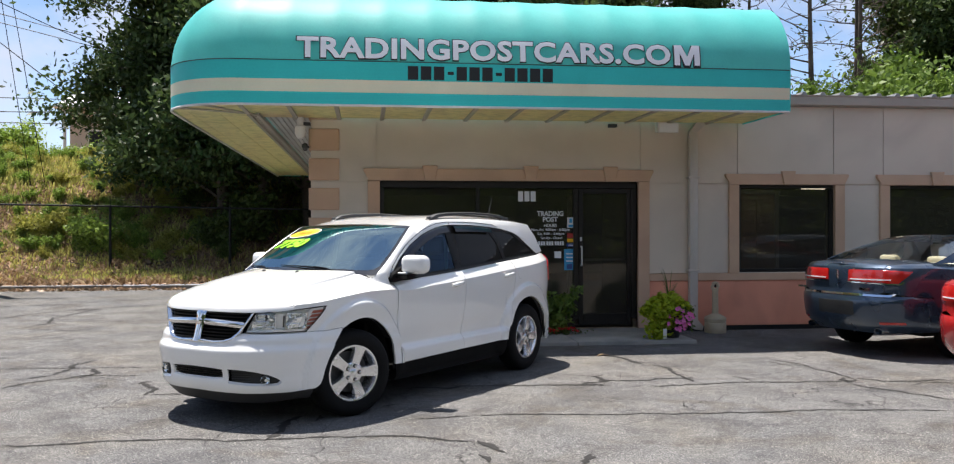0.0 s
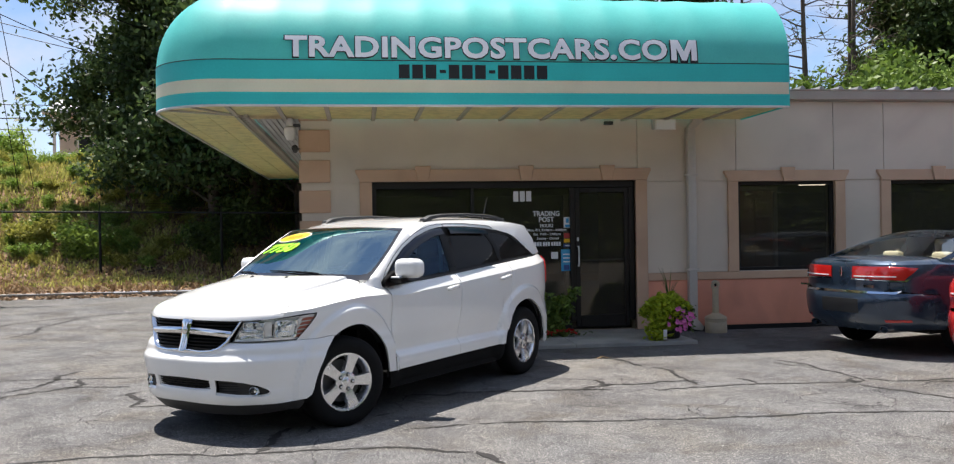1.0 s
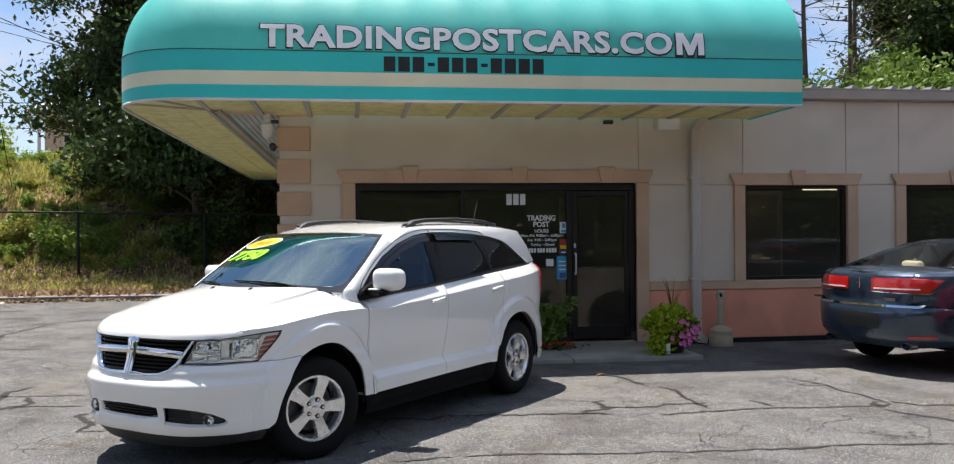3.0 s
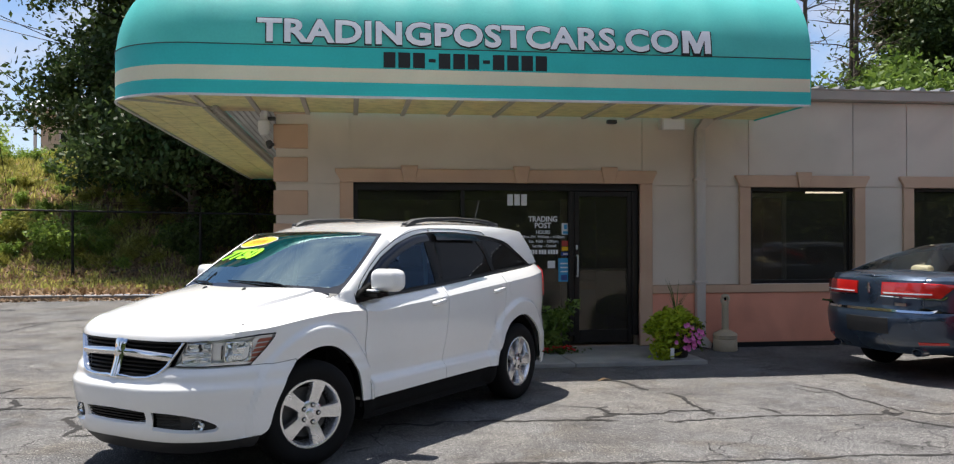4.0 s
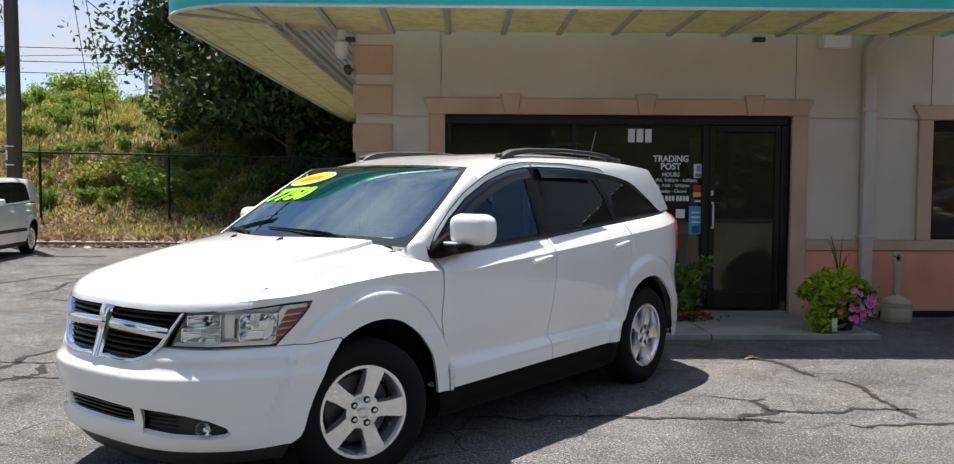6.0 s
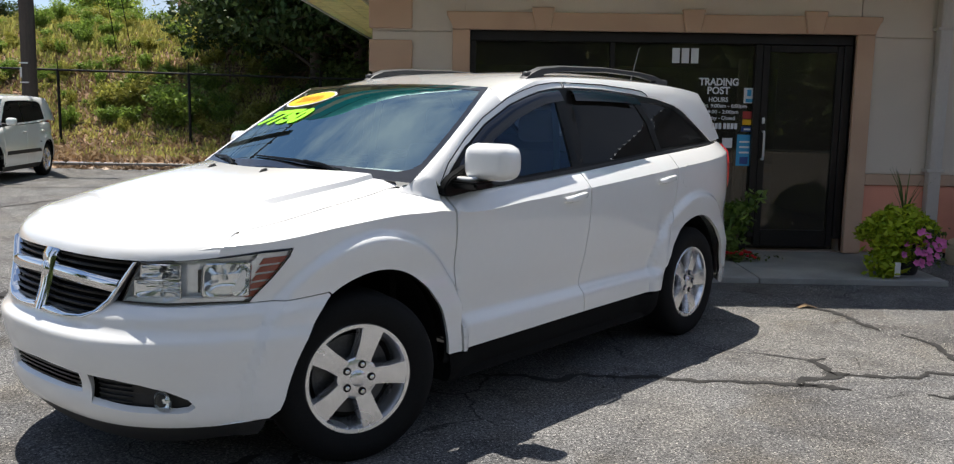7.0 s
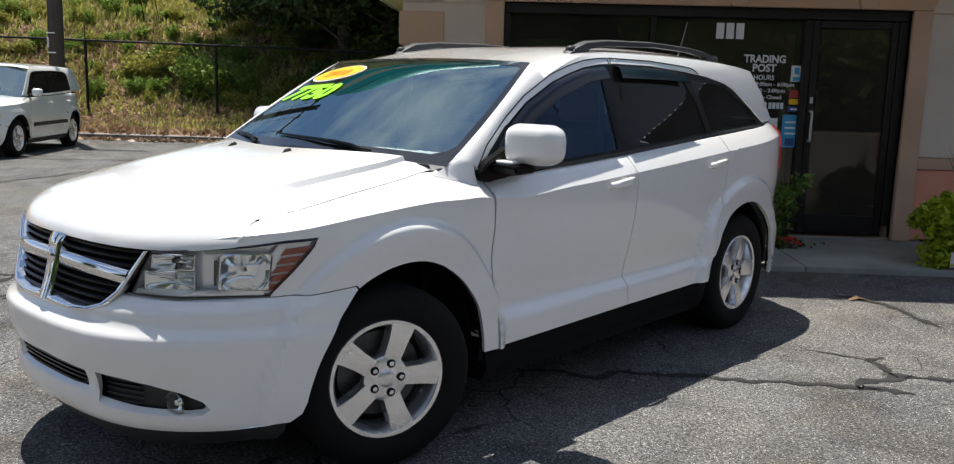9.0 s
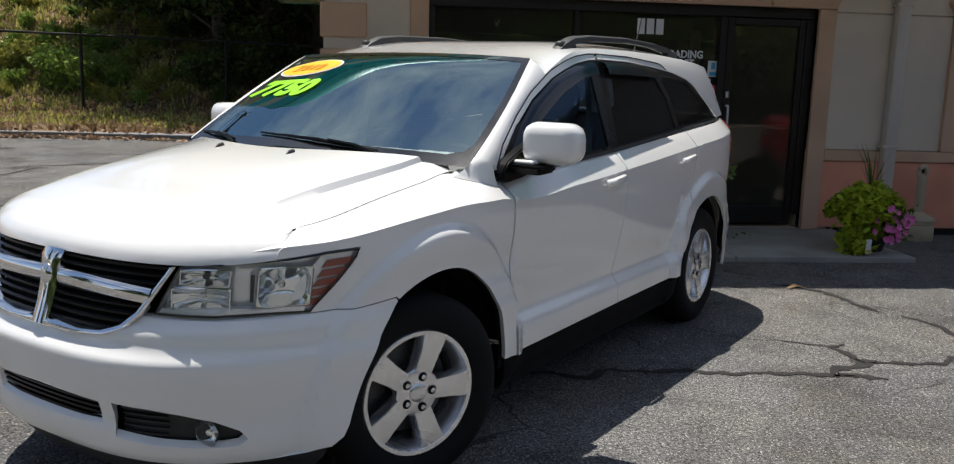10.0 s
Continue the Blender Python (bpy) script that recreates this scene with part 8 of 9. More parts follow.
def make_sedan(paint, label, m, seat, detail=False, lift=0.0):
    """A four-door saloon: panels, glass house, boot, lamps, wheels."""
    car = thing("car", m @ Matrix.Translation((0, 0, lift)), label, "car", "parked cars")
    B1, B2 = SEDAN.arches
    side = [("x", 1.9, 0.27), *arc(*B1, -5, 185, 16), *arc(*B2, -5, 185, 16), ("x", -2.2, 0.28), ("x", -2.2, 1.0), ("x", -1.4, 1.0), ("x", 0.5, 0.94), ("x", 1.9, 0.80)]
    pair("inner_body", SEDAN.sheet(side, off=-0.012, du=0.08, dw=0.08), M["under_black"], car)
    pair("fender", SEDAN.sheet([("x", 0.86, 0.30), ("x", 0.86, 0.95), ("x", 1.0, 1.0), ("x", 1.6, 1.0), ("x", 2.05, 0.9), ("x", 2.06, 0.66), ("x", 1.80, 0.62), *arc(*B1, 42, 178, 16)], du=0.05, dw=0.05, lip=0.015), paint, car)
    pair("front_door", SEDAN.sheet([("x", 0.855, 0.30), ("x", -0.20, 0.30), ("x", -0.24, 0.97), ("x", 0.5, 0.945), ("x", 0.855, 0.94)], du=0.06, dw=0.05, lip=0.015), paint, car)
    pair("rear_door", SEDAN.sheet([("x", -0.206, 0.30), ("x", -0.92, 0.30), ("x", -1.05, 0.62), ("x", -1.22, 0.80), ("x", -1.26, 1.01), ("x", -0.246, 0.972)], du=0.06, dw=0.05, lip=0.015), paint, car)
    pair("quarter_panel", SEDAN.sheet([("x", -0.985, 0.40), *arc(*B2, 8, 176, 16), ("x", -1.76, 0.36), ("x", -1.9, 0.64), ("r", 0.80, 0.66), ("r", 0.60, 0.70), ("r", 0.60, 1.1), ("x", -1.9, 1.1), ("x", -1.266, 1.1), ("x", -1.226, 0.80), ("x", -1.056, 0.62)], du=0.05, dw=0.04, lip=0.015), paint, car)
    pair("rear_bumper", SEDAN.sheet([("x", -1.762, 0.35), ("x", -1.78, 0.25), ("r", 0.5, 0.22), ("r", 0.0, 0.22), ("r", 0.0, 0.655), ("r", 0.80, 0.655), ("x", -1.9, 0.632)], du=0.05, dw=0.04, lip=0.015, off=0.004), paint, car)
    pair("boot_lid", SEDAN.sheet([("r", 0.595, 0.70), ("r", 0.50, 0.66), ("r", 0.0, 0.66), ("r", 0.0, 1.1), ("r", 0.595, 1.1)], du=0.05, dw=0.03, lip=0.015), paint, car)
    pair("front_bumper", SEDAN.sheet([("y", 0.0, 0.22), ("y", 0.7, 0.22), ("x", 1.77, 0.25), *arc(*B1, 5, 40, 8), ("x", 1.80, 0.61), ("y", 0.80, 0.60), ("y", 0.55, 0.58), ("y", 0.0, 0.56)], du=0.05, dw=0.04, lip=0.015), paint, car)
    pair("grille", SEDAN.sheet([("y", 0.0, 0.565), ("y", 0.42, 0.58), ("y", 0.45, 0.72), ("y", 0.0, 0.725)], off=-0.01, du=0.05, dw=0.02), M["chrome"], car, "chrome grille")
    pair("headlamp", SEDAN.sheet([("y", 0.46, 0.60), ("x", 2.05, 0.64), ("x", 1.98, 0.75), ("y", 0.46, 0.725)], off=0.002, du=0.04, dw=0.03), M["lamp_back"], car, "clear headlamp")
    pair("sill", SEDAN.sheet([("x", 0.97, 0.295), ("x", 0.95, 0.20), ("x", -0.95, 0.20), ("x", -0.97, 0.295)], off=-0.015, du=0.1, dw=0.05, lip=0.02), M["trim_black"], car, "black sill")
    # bonnet and boot top
    edge = sorted((tuple(SEDAN.bend(u, 5.0)) for u in np.linspace(0.0, 1.2, 40)), key=lambda p: p[0])
    ey, ez = [(p[0], p[1]) for p in edge], [(p[0], p[2]) for p in edge]
    rows = [[(x - 0.10 * t * t * (x < 1.05), curve_at(ey, x) * t, curve_at(ez, x) + 0.055 * (1 - abs(t) ** 2.2) * min(1, (2.34 - x) / 0.3)) for t in np.linspace(-1, 1, 17)] for x in np.linspace(2.315, 0.98, 22)]
    part("bonnet", add_rows(bmesh.new(), rows), paint, car, "", 40)
    redge = sorted((tuple(SEDAN.bend(u, 5.0)) for u in np.linspace(1.8, 3.0, 40)), key=lambda p: p[0])
    ry_, rz_ = [(p[0], p[1]) for p in redge], [(p[0], p[2]) for p in redge]
    rows = [[(x, curve_at(ry_, x) * t, curve_at(rz_, x) + 0.03 * (1 - abs(t) ** 2.4) * min(1, (x + 2.4) / 0.15)) for t in np.linspace(-1, 1, 17)] for x in np.linspace(-2.375, -1.55, 16)]
    part("boot_top", add_rows(bmesh.new(), rows), paint, car, "", 40)
    # glass house
    up = sorted([(1.0, 0.95), (0.70, 1.09), (0.35, 1.265), (0.10, 1.355), (-0.20, 1.392), (-0.60, 1.395), (-0.95, 1.365), (-1.25, 1.285), (-1.55, 1.165), (-1.85, 1.035)])
    up = [(x, 0.95 + (z - 0.95) * 0.75) for x, z in up]
    edge_line = [(x, curve_at(up, x)) for x in np.linspace(0.98, -1.83, 40)]
    opening = [(0.78, 0.985), (0.52, 1.135), (0.25, 1.26), (0.02, 1.325), (-0.30, 1.345), (-0.65, 1.34), (-0.95, 1.305), (-1.18, 1.235), (-1.40, 1.115), (-1.42, 1.045), (-0.5, 1.0), (0.4, 0.972)]
    opening = [(x, 0.95 + (z - 0.95) * 0.75) for x, z in opening]
    pair("roof_side", SEDAN.side_sheet(edge_line + [(-1.6, 1.03), (-0.5, 0.985), (0.5, 0.955)], [opening], lip=0.012), paint, car)
    for ob in pair("side_glass", SEDAN.side_sheet(opening, off=-0.012), M["clear_glass"], car, "side window"):
        ob.visible_shadow = False
    pair("window_pillar", SEDAN.side_sheet([(-0.20, 0.983), (-0.22, 1.243), (-0.30, 1.245), (-0.29, 0.983)], off=-0.006), M["gloss_black"], car)
    rows = []
    for k in range(24):
        f = k / 23
        xe = 0.30 + (-1.10 - 0.30) * f
        ze, xc = curve_at(up, xe), 0.22 + (-1.00 - 0.22) * f
        ye = SEDAN.side(xe, ze).y
        rows.append([(xc + (xe - xc) * t * t, ye * t, ze + (0.048 + 0.05 * (f > 0.85) * (f - 0.85) / 0.15 + 0.03 * max(0, 0.2 - f) / 0.2) * (1 - abs(t) ** 3.2)) for t in np.linspace(-1, 1, 17)])
    part("roof", add_rows(bmesh.new(), rows), paint, car, "", 40)
    for name, x0, x1, z0, z1, c0, c1 in (("windscreen", 0.30, 1.00, None, None, 0.22, 1.12), ("rear_window", -1.10, -1.80, None, None, -1.00, -1.78)):
        rows = []
        for q in np.linspace(0, 1, 12):
            xe, xc = x0 + (x1 - x0) * q, c0 + (c1 - c0) * q
            ze = curve_at(up, xe)
            ye = SEDAN.side(xe, ze).y - 0.01
            h = (0.085 if name == "windscreen" else 0.105) * (1 - q) + 0.02 * q
            rows.append([(xc + (xe - xc) * t * t, ye * t, ze + h * (1 - abs(t) ** 2.4)) for t in np.linspace(-1, 1, 17)])
        ob = part(name, outward(add_rows(bmesh.new(), rows)), M["saloon_glass"], car, "", 50)
        ob.visible_shadow = False
    # inside
    part("floor_pan", box(-1.9, 1.3, -0.75, 0.75, 0.2, 0.28), M["under_black"], car)
    part("parcel_shelf", box(-1.75, -1.25, -0.68, 0.68, 0.94, 0.97), seat, car)
    for y in (0.36, -0.36):
        make_seat(car, 0.1, y, seat, 0.47)
    part("rear_seat", box(-1.25, -1.05, -0.62, 0.62, 0.45, 1.02, 0.05, 3), seat, car, "", 40)
    for y in (0.36, -0.36):
        part("headrest", box(-1.28, -1.16, y - 0.13, y + 0.13, 0.97, 1.085, 0.045, 3), seat, car, "", 40)
    part("dashboard", box(0.72, 1.1, -0.68, 0.68, 0.6, 0.95, 0.06, 3), M["seat_cloth"], car, "", 40)
    # tail lamps
    pair("tail_lamp", SEDAN.sheet([("r", 0.16, 0.815), ("r", 0.16, 0.945), ("r", 0.6, 0.95), ("x", -2.12, 0.935), ("x", -2.22, 0.83), ("r", 0.72, 0.80)], off=0.012, du=0.03, dw=0.02, lip=0.02), M["tail_red"], car, "red tail lamp")
    pair("reverse_lamp", SEDAN.sheet([("r", 0.19, 0.830), ("r", 0.19, 0.843), ("r", 0.66, 0.846), ("r", 0.66, 0.833)], off=0.018, du=0.03, dw=0.02, lip=0.012), M["lamp_back"], car, "clear reversing lamp")
    if detail:
        pair("chrome_strip", SEDAN.sheet([("r", 0.0, 0.648), ("r", 0.0, 0.672), ("r", 0.64, 0.672), ("r", 0.70, 0.686), ("r", 0.70, 0.674), ("r", 0.66, 0.648)], off=0.012, du=0.03, dw=0.02, lip=0.012), M["chrome"], car, "chrome boot strip")
        pair("lamp_rim", SEDAN.sheet([("r", 0.145, 0.798), ("r", 0.145, 0.806), ("r", 0.72, 0.795), ("x", -2.20, 0.825), ("x", -2.20, 0.812), ("r", 0.74, 0.785)], off=0.010, du=0.03, dw=0.02, lip=0.01), M["chrome"], car)
        bm = bmesh.new()
        p = SEDAN.bend(3.0, 0.88, 0.014)
        add_box(bm, p.x - 0.006, p.x + 0.02, -0.012, 0.012, 0.825, 0.935, 0.004)
        add_box(bm, p.x - 0.006, p.x + 0.02, -0.03, 0.03, 0.875, 0.885, 0.003)
        part("badge", bm, M["chrome"], car, "plain upright chrome badge")
        pair("plate_recess", SEDAN.sheet([("r", 0.0, 0.42), ("r", 0.27, 0.42), ("r", 0.27, 0.58), ("r", 0.0, 0.58)], off=0.006, du=0.05, dw=0.03, lip=0.008), M["trim_black"], car, "dark empty plate recess")
        pair("reflector", SEDAN.sheet([("r", 0.55, 0.33), ("r", 0.55, 0.355), ("r", 0.76, 0.365), ("r", 0.76, 0.34)], off=0.010, du=0.04, dw=0.02, lip=0.008), M["tail_red"], car, "red bumper reflector")
        for y in (0.52, -0.52):
            bm = bmesh.new()
            add_lathe(bm, [(0.045, 0.0), (0.05, 0.12), (0.042, 0.12), (0.036, 0.02)], 20, Matrix.Translation((-2.21, y, 0.25)) @ Matrix.Rotation(radians(-90), 4, "Y") @ Matrix.Diagonal((0.8, 1.25, 1, 1)))
            part("exhaust_tip", bm, M["chrome"], car, "chrome exhaust tip", 50)
        for k in range(5):
            part("badge_bar", box(-2.432, -2.424, 0.50 + 0.03 * k, 0.522 + 0.03 * k, 0.70, 0.722), M["chrome"], car)
        part("badge_bar", box(-2.436, -2.425, -0.48, -0.34, 0.715, 0.745), M["chrome"], car)
        bm = bmesh.new()
        add_prism(bm, [(-0.92, 1.290), (-0.80, 1.302), (-0.86, 1.335), (-0.91, 1.333)], -0.016, 0.016, "y")
        part("aerial_fin", bm, paint, car)
    wells(car, SEDAN, 0.3)
    wheels(car, 1.365, -1.365, 0.775, 0.33, 0.215, 0.21, 5, 0.0, lift)
    return car


def placed(x, y, deg):
    return Matrix.Translation((x, y, 0)) @ Matrix.Rotation(radians(deg), 4, "Z")


make_sedan(M["car_navy"], "dark navy blue saloon with wide red tail lamps", placed(8.43, 12.5, 15) @ Matrix.Scale(1.04, 4), M["seat_cream"], True, 0.065)
make_sedan(M["car_red"], "glossy red saloon parked beside the navy saloon", placed(8.54, 10.0, 15), M["seat_cloth"])
make_sedan(M["car_silver"], "silver saloon parked facing away from the road", placed(10.4, 7.0, 15), M["seat_cloth"])

BOXY = Shell(
    front=[(0.2, 1.95), (0.35, 2.05), (0.55, 2.08), (0.75, 2.05), (0.9, 1.98), (1.0, 1.9)],
    rear=[(0.2, -1.90), (0.4, -2.0), (0.6, -2.02), (0.8, -1.97), (1.0, -1.94), (1.1, -1.92)],
    width=[(0.2, 0.82), (0.3, 0.86), (0.5, 0.885), (0.7, 0.892), (0.9, 0.885), (1.1, 0.865)],
    top=[(-1.95, 1.08), (-1.2, 1.06), (0.0, 1.03), (0.8, 1.01), (1.1, 1.01), (1.5, 0.985), (1.8, 0.94), (2.05, 0.88)],
    roll_z=[(-1.95, 0.05), (0.8, 0.06), (1.2, 0.10), (2.05, 0.06)],
    roll_y=[(-1.95, 0.04), (0.8, 0.04), (1.2, 0.14), (2.05, 0.06)],
    house=[(1.0, 0.845), (1.1, 0.83), (1.3, 0.79), (1.48, 0.74), (1.54, 0.70), (1.58, 0.64)],
    xc=1.0, nf=2.7, xr=-1.2, nr=3.4,
    arches=[(1.275, 0.33, 0.375, 0.40), (-1.275, 0.33, 0.375, 0.40)], flare=0.03, ring=(1.32, 1.18))
boxy = thing("car", placed(-8.95, 21.92, -83), "white boxy hatchback with black side moulding near the bank", "car", "parked cars")
B1, B2 = BOXY.arches
side = [("x", 1.75, 0.27), *arc(*B1, -5, 185, 16), *arc(*B2, -5, 185, 16), ("x", -1.85, 0.28), ("x", -1.85, 1.06), ("x", 0.8, 1.0), ("x", 1.7, 0.93)]
pair("inner_body", BOXY.sheet(side, off=-0.012, du=0.08, dw=0.08), M["under_black"], boxy)
pair("fender", BOXY.sheet([("x", 0.80, 0.29), ("x", 0.78, 1.02), ("x", 1.2, 1.1), ("x", 1.6, 1.1), ("x", 1.86, 1.0), ("x", 1.80, 0.66), ("x", 1.70, 0.55), *arc(*B1, 32, 178, 16)], du=0.06, dw=0.05, lip=0.015), white, boxy)
pair("front_door", BOXY.sheet([("x", 0.775, 1.01), ("x", 0.79, 0.29), ("x", -0.22, 0.29), ("x", -0.24, 1.03)], du=0.08, dw=0.05, lip=0.015), white, boxy)
pair("rear_door", BOXY.sheet([("x", -0.246, 1.03), ("x", -0.226, 0.29), ("x", -0.86, 0.29), ("x", -1.0, 0.66), ("x", -1.12, 0.80), ("x", -1.14, 1.055)], du=0.08, dw=0.05, lip=0.015), white, boxy)
pair("quarter_panel", BOXY.sheet([("x", -1.146, 1.055), ("x", -1.126, 0.80), ("x", -1.006, 0.66), ("x", -0.905, 0.36), *arc(*B2, 6, 176, 16), ("x", -1.70, 0.28), ("r", 0.6, 0.25), ("r", 0.0, 0.25), ("r", 0.0, 1.075), ("r", 0.7, 1.075)], du=0.06, dw=0.05, lip=0.015), white, boxy)
pair("front_bumper", BOXY.sheet([("y", 0.0, 0.22), ("y", 0.7, 0.22), ("x", 1.66, 0.25), *arc(*B1, 5, 30, 6), ("x", 1.72, 0.56), ("x", 1.80, 0.62), ("y", 0.5, 0.70), ("y", 0.0, 0.70)], du=0.06, dw=0.05, lip=0.015), white, boxy)
pair("grille", BOXY.sheet([("y", 0.0, 0.705), ("y", 0.5, 0.705), ("y", 0.5, 0.80), ("y", 0.0, 0.80)], off=-0.01, du=0.06, dw=0.03), M["gloss_black"], boxy)
pair("headlamp", BOXY.sheet([("y", 0.51, 0.70), ("x", 1.80, 0.66), ("x", 1.72, 0.86), ("y", 0.55, 0.88)], off=0.004, du=0.04, dw=0.03), M["lamp_back"], boxy, "clear headlamp")
pair("indicator", BOXY.sheet([("x", 1.82, 0.70), ("x", 1.72, 0.70), ("x", 1.72, 0.78), ("x", 1.82, 0.78)], off=0.012, du=0.04, dw=0.03), M["decal_orange"], boxy, "amber indicator")
pair("moulding", BOXY.sheet([("x", 0.70, 0.50), ("x", 0.70, 0.565), ("x", -0.85, 0.565), ("x", -0.85, 0.50)], off=0.014, du=0.1, dw=0.03, lip=0.012), M["trim_black"], boxy, "black side moulding")
pair("sill", BOXY.sheet([("x", 0.9, 0.285), ("x", 0.88, 0.2), ("x", -0.88, 0.2), ("x", -0.9, 0.285)], off=-0.01, du=0.1, dw=0.05, lip=0.02), M["trim_black"], boxy)
pair("tail_lamp", BOXY.sheet([("r", 0.80, 0.80), ("r", 0.62, 0.80), ("r", 0.62, 1.07), ("r", 0.80, 1.07)], off=0.012, du=0.04, dw=0.03, lip=0.015), M["tail_red"], boxy, "red tail lamp")
bedge = sorted((tuple(BOXY.bend(u, 5.0)) for u in np.linspace(0.0, 1.2, 40)), key=lambda p: p[0])
bey, bez = [(p[0], p[1]) for p in bedge], [(p[0], p[2]) for p in bedge]
part("bonnet", add_rows(bmesh.new(), [[(x, curve_at(bey, x) * t, curve_at(bez, x) + 0.05 * (1 - abs(t) ** 2.2) * min(1, (2.06 - x) / 0.3)) for t in np.linspace(-1, 1, 15)] for x in np.linspace(2.03, 0.98, 16)]), white, boxy, "", 40)
bup = sorted([(1.02, 1.03), (0.80, 1.20), (0.55, 1.42), (0.38, 1.52), (0.1, 1.55), (-0.6, 1.56), (-1.4, 1.55), (-1.72, 1.53)])
bline = [(x, curve_at(bup, x)) for x in np.linspace(1.0, -1.72, 34)]
bopen = [(0.80, 1.055), (0.66, 1.20), (0.48, 1.375), (0.36, 1.45), (0.10, 1.475), (-0.6, 1.485), (-1.16, 1.475), (-1.27, 1.45), (-1.33, 1.40), (-1.36, 1.14), (-1.30, 1.115), (-0.5, 1.08)]
pair("roof_side", BOXY.side_sheet(bline + [(-1.86, 1.10), (-0.5, 1.045), (0.6, 1.03)], [bopen], lip=0.012), white, boxy)
for ob in pair("side_glass", BOXY.side_sheet(bopen, off=-0.01), M["privacy_glass"], boxy, "dark side windows"):
    ob.visible_shadow = False
for xa in (-0.22,):
    pair("window_pillar", BOXY.side_sheet([(xa, 1.06), (xa - 0.02, 1.49), (xa - 0.09, 1.49), (xa - 0.08, 1.06)], off=-0.004), M["gloss_black"], boxy)
part("roof", add_rows(bmesh.new(), [[(x, BOXY.side(x, curve_at(bup, x)).y * t, curve_at(bup, x) + 0.05 * (1 - abs(t) ** 3)) for t in np.linspace(-1, 1, 15)] for x in np.linspace(0.42, -1.72, 20)]), white, boxy, "", 40)
ob = part("windscreen", outward(add_rows(bmesh.new(), [[(0.42 + 0.66 * q - 0.08 * t * t, (BOXY.side(0.42 + 0.55 * q, curve_at(bup, 0.42 + 0.55 * q)).y - 0.01) * t, 1.545 - 0.50 * q - 0.03 * t * t) for t in np.linspace(-1, 1, 13)] for q in np.linspace(0, 1, 8)])), M["screen_glass"], boxy, "", 50)
ob.visible_shadow = False
part("tailgate", outward(add_rows(bmesh.new(), [[(-1.74 - 0.17 * q - 0.04 * (1 - t * t), BOXY.side(-1.72, 1.53 - 0.42 * q).y * t, 1.56 - 0.48 * q - 0.03 * t * t * (1 - q)) for t in np.linspace(-1, 1, 13)] for q in np.linspace(0, 1, 8)])), white, boxy, "", 50)
part("floor_pan", box(-1.7, 1.2, -0.7, 0.7, 0.2, 0.28), M["under_black"], boxy)
for y in (0.36, -0.36):
    make_seat(boxy, 0.0, y, M["seat_cloth"], 0.68)
for s in (1, -1):
    bm = box(0.62, 0.78, 0.90, 1.06, 1.03, 1.17, 0.045, 3)
    for v in bm.verts:
        v.co.y *= s
    part("door_mirror", bm, white, boxy, "", 50)
    bm = box(0.66, 0.76, 0.82, 0.93, 1.03, 1.07, 0.01, 2)
    for v in bm.verts:
        v.co.y *= s
    part("mirror_foot", bm, M["trim_black"], boxy)
    for x in (-0.12, -1.02):
        p = BOXY.bend(BOXY.u_of("x", x, 0.9), 0.9)
        part("handle", box(x - 0.09, x + 0.09, min(s * p.y, s * (p.y + 0.03)), max(s * p.y, s * (p.y + 0.03)), 0.885, 0.91, 0.01, 2), white, boxy, "", 50)
wells(boxy, BOXY, 0.28)
wheels(boxy, 1.275, -1.275, 0.765, 0.325, 0.215, 0.20)

# ---- small things on and by the shop front ----
GLASS_Y = WALL_Y + 0.0945


def vinyl(text, x0, x1, z0, z1, bold=0.02):
    bm = letters(text, x1 - x0, z1 - z0, bold)
    bmesh.ops.transform(bm, matrix=Matrix.Translation((x0, GLASS_Y - 0.003, z0)), verts=bm.verts[:])
    return part("lettering", bm, M["white_vinyl"], front, "white vinyl lettering")


def px_x(p):
    return 2.785 + (p - 883) * 0.00929


def px_z(p):
    return 1.826 - (p - 345) * 0.0091


for i in range(3):
    part("bar", box(2.495 + 0.095 * i, 2.57 + 0.095 * i, GLASS_Y - 0.005, GLASS_Y - 0.001, 1.955, 2.105), M["white_vinyl"], front, "plain white number bar")
vinyl("TRADING", px_x(882.5), px_x(925.5), px_z(355), px_z(346.5), 0.03)
vinyl("POST", px_x(892), px_x(916.5), px_z(364.5), px_z(356), 0.03)
vinyl("HOURS", px_x(894), px_x(915), px_z(373), px_z(367.5))
vinyl("Mon.-Fri. 9:00am - 6:00pm", px_x(873), px_x(936), px_z(380.5), px_z(375))
vinyl("Sat. 9:00 - 2:00pm", px_x(883), px_x(927), px_z(387), px_z(381.8))
vinyl("Sunday - Closed", px_x(888.5), px_x(923.5), px_z(394), px_z(388.6))
for k in range(10):
    x = px_x(884.5) + k * 0.0375 + (0.012 if k > 2 else 0) + (0.012 if k > 5 else 0)
    part("bar", box(x, x + 0.029, GLASS_Y - 0.005, GLASS_Y - 0.001, px_z(403), px_z(396.5)), M["white_vinyl"], front)
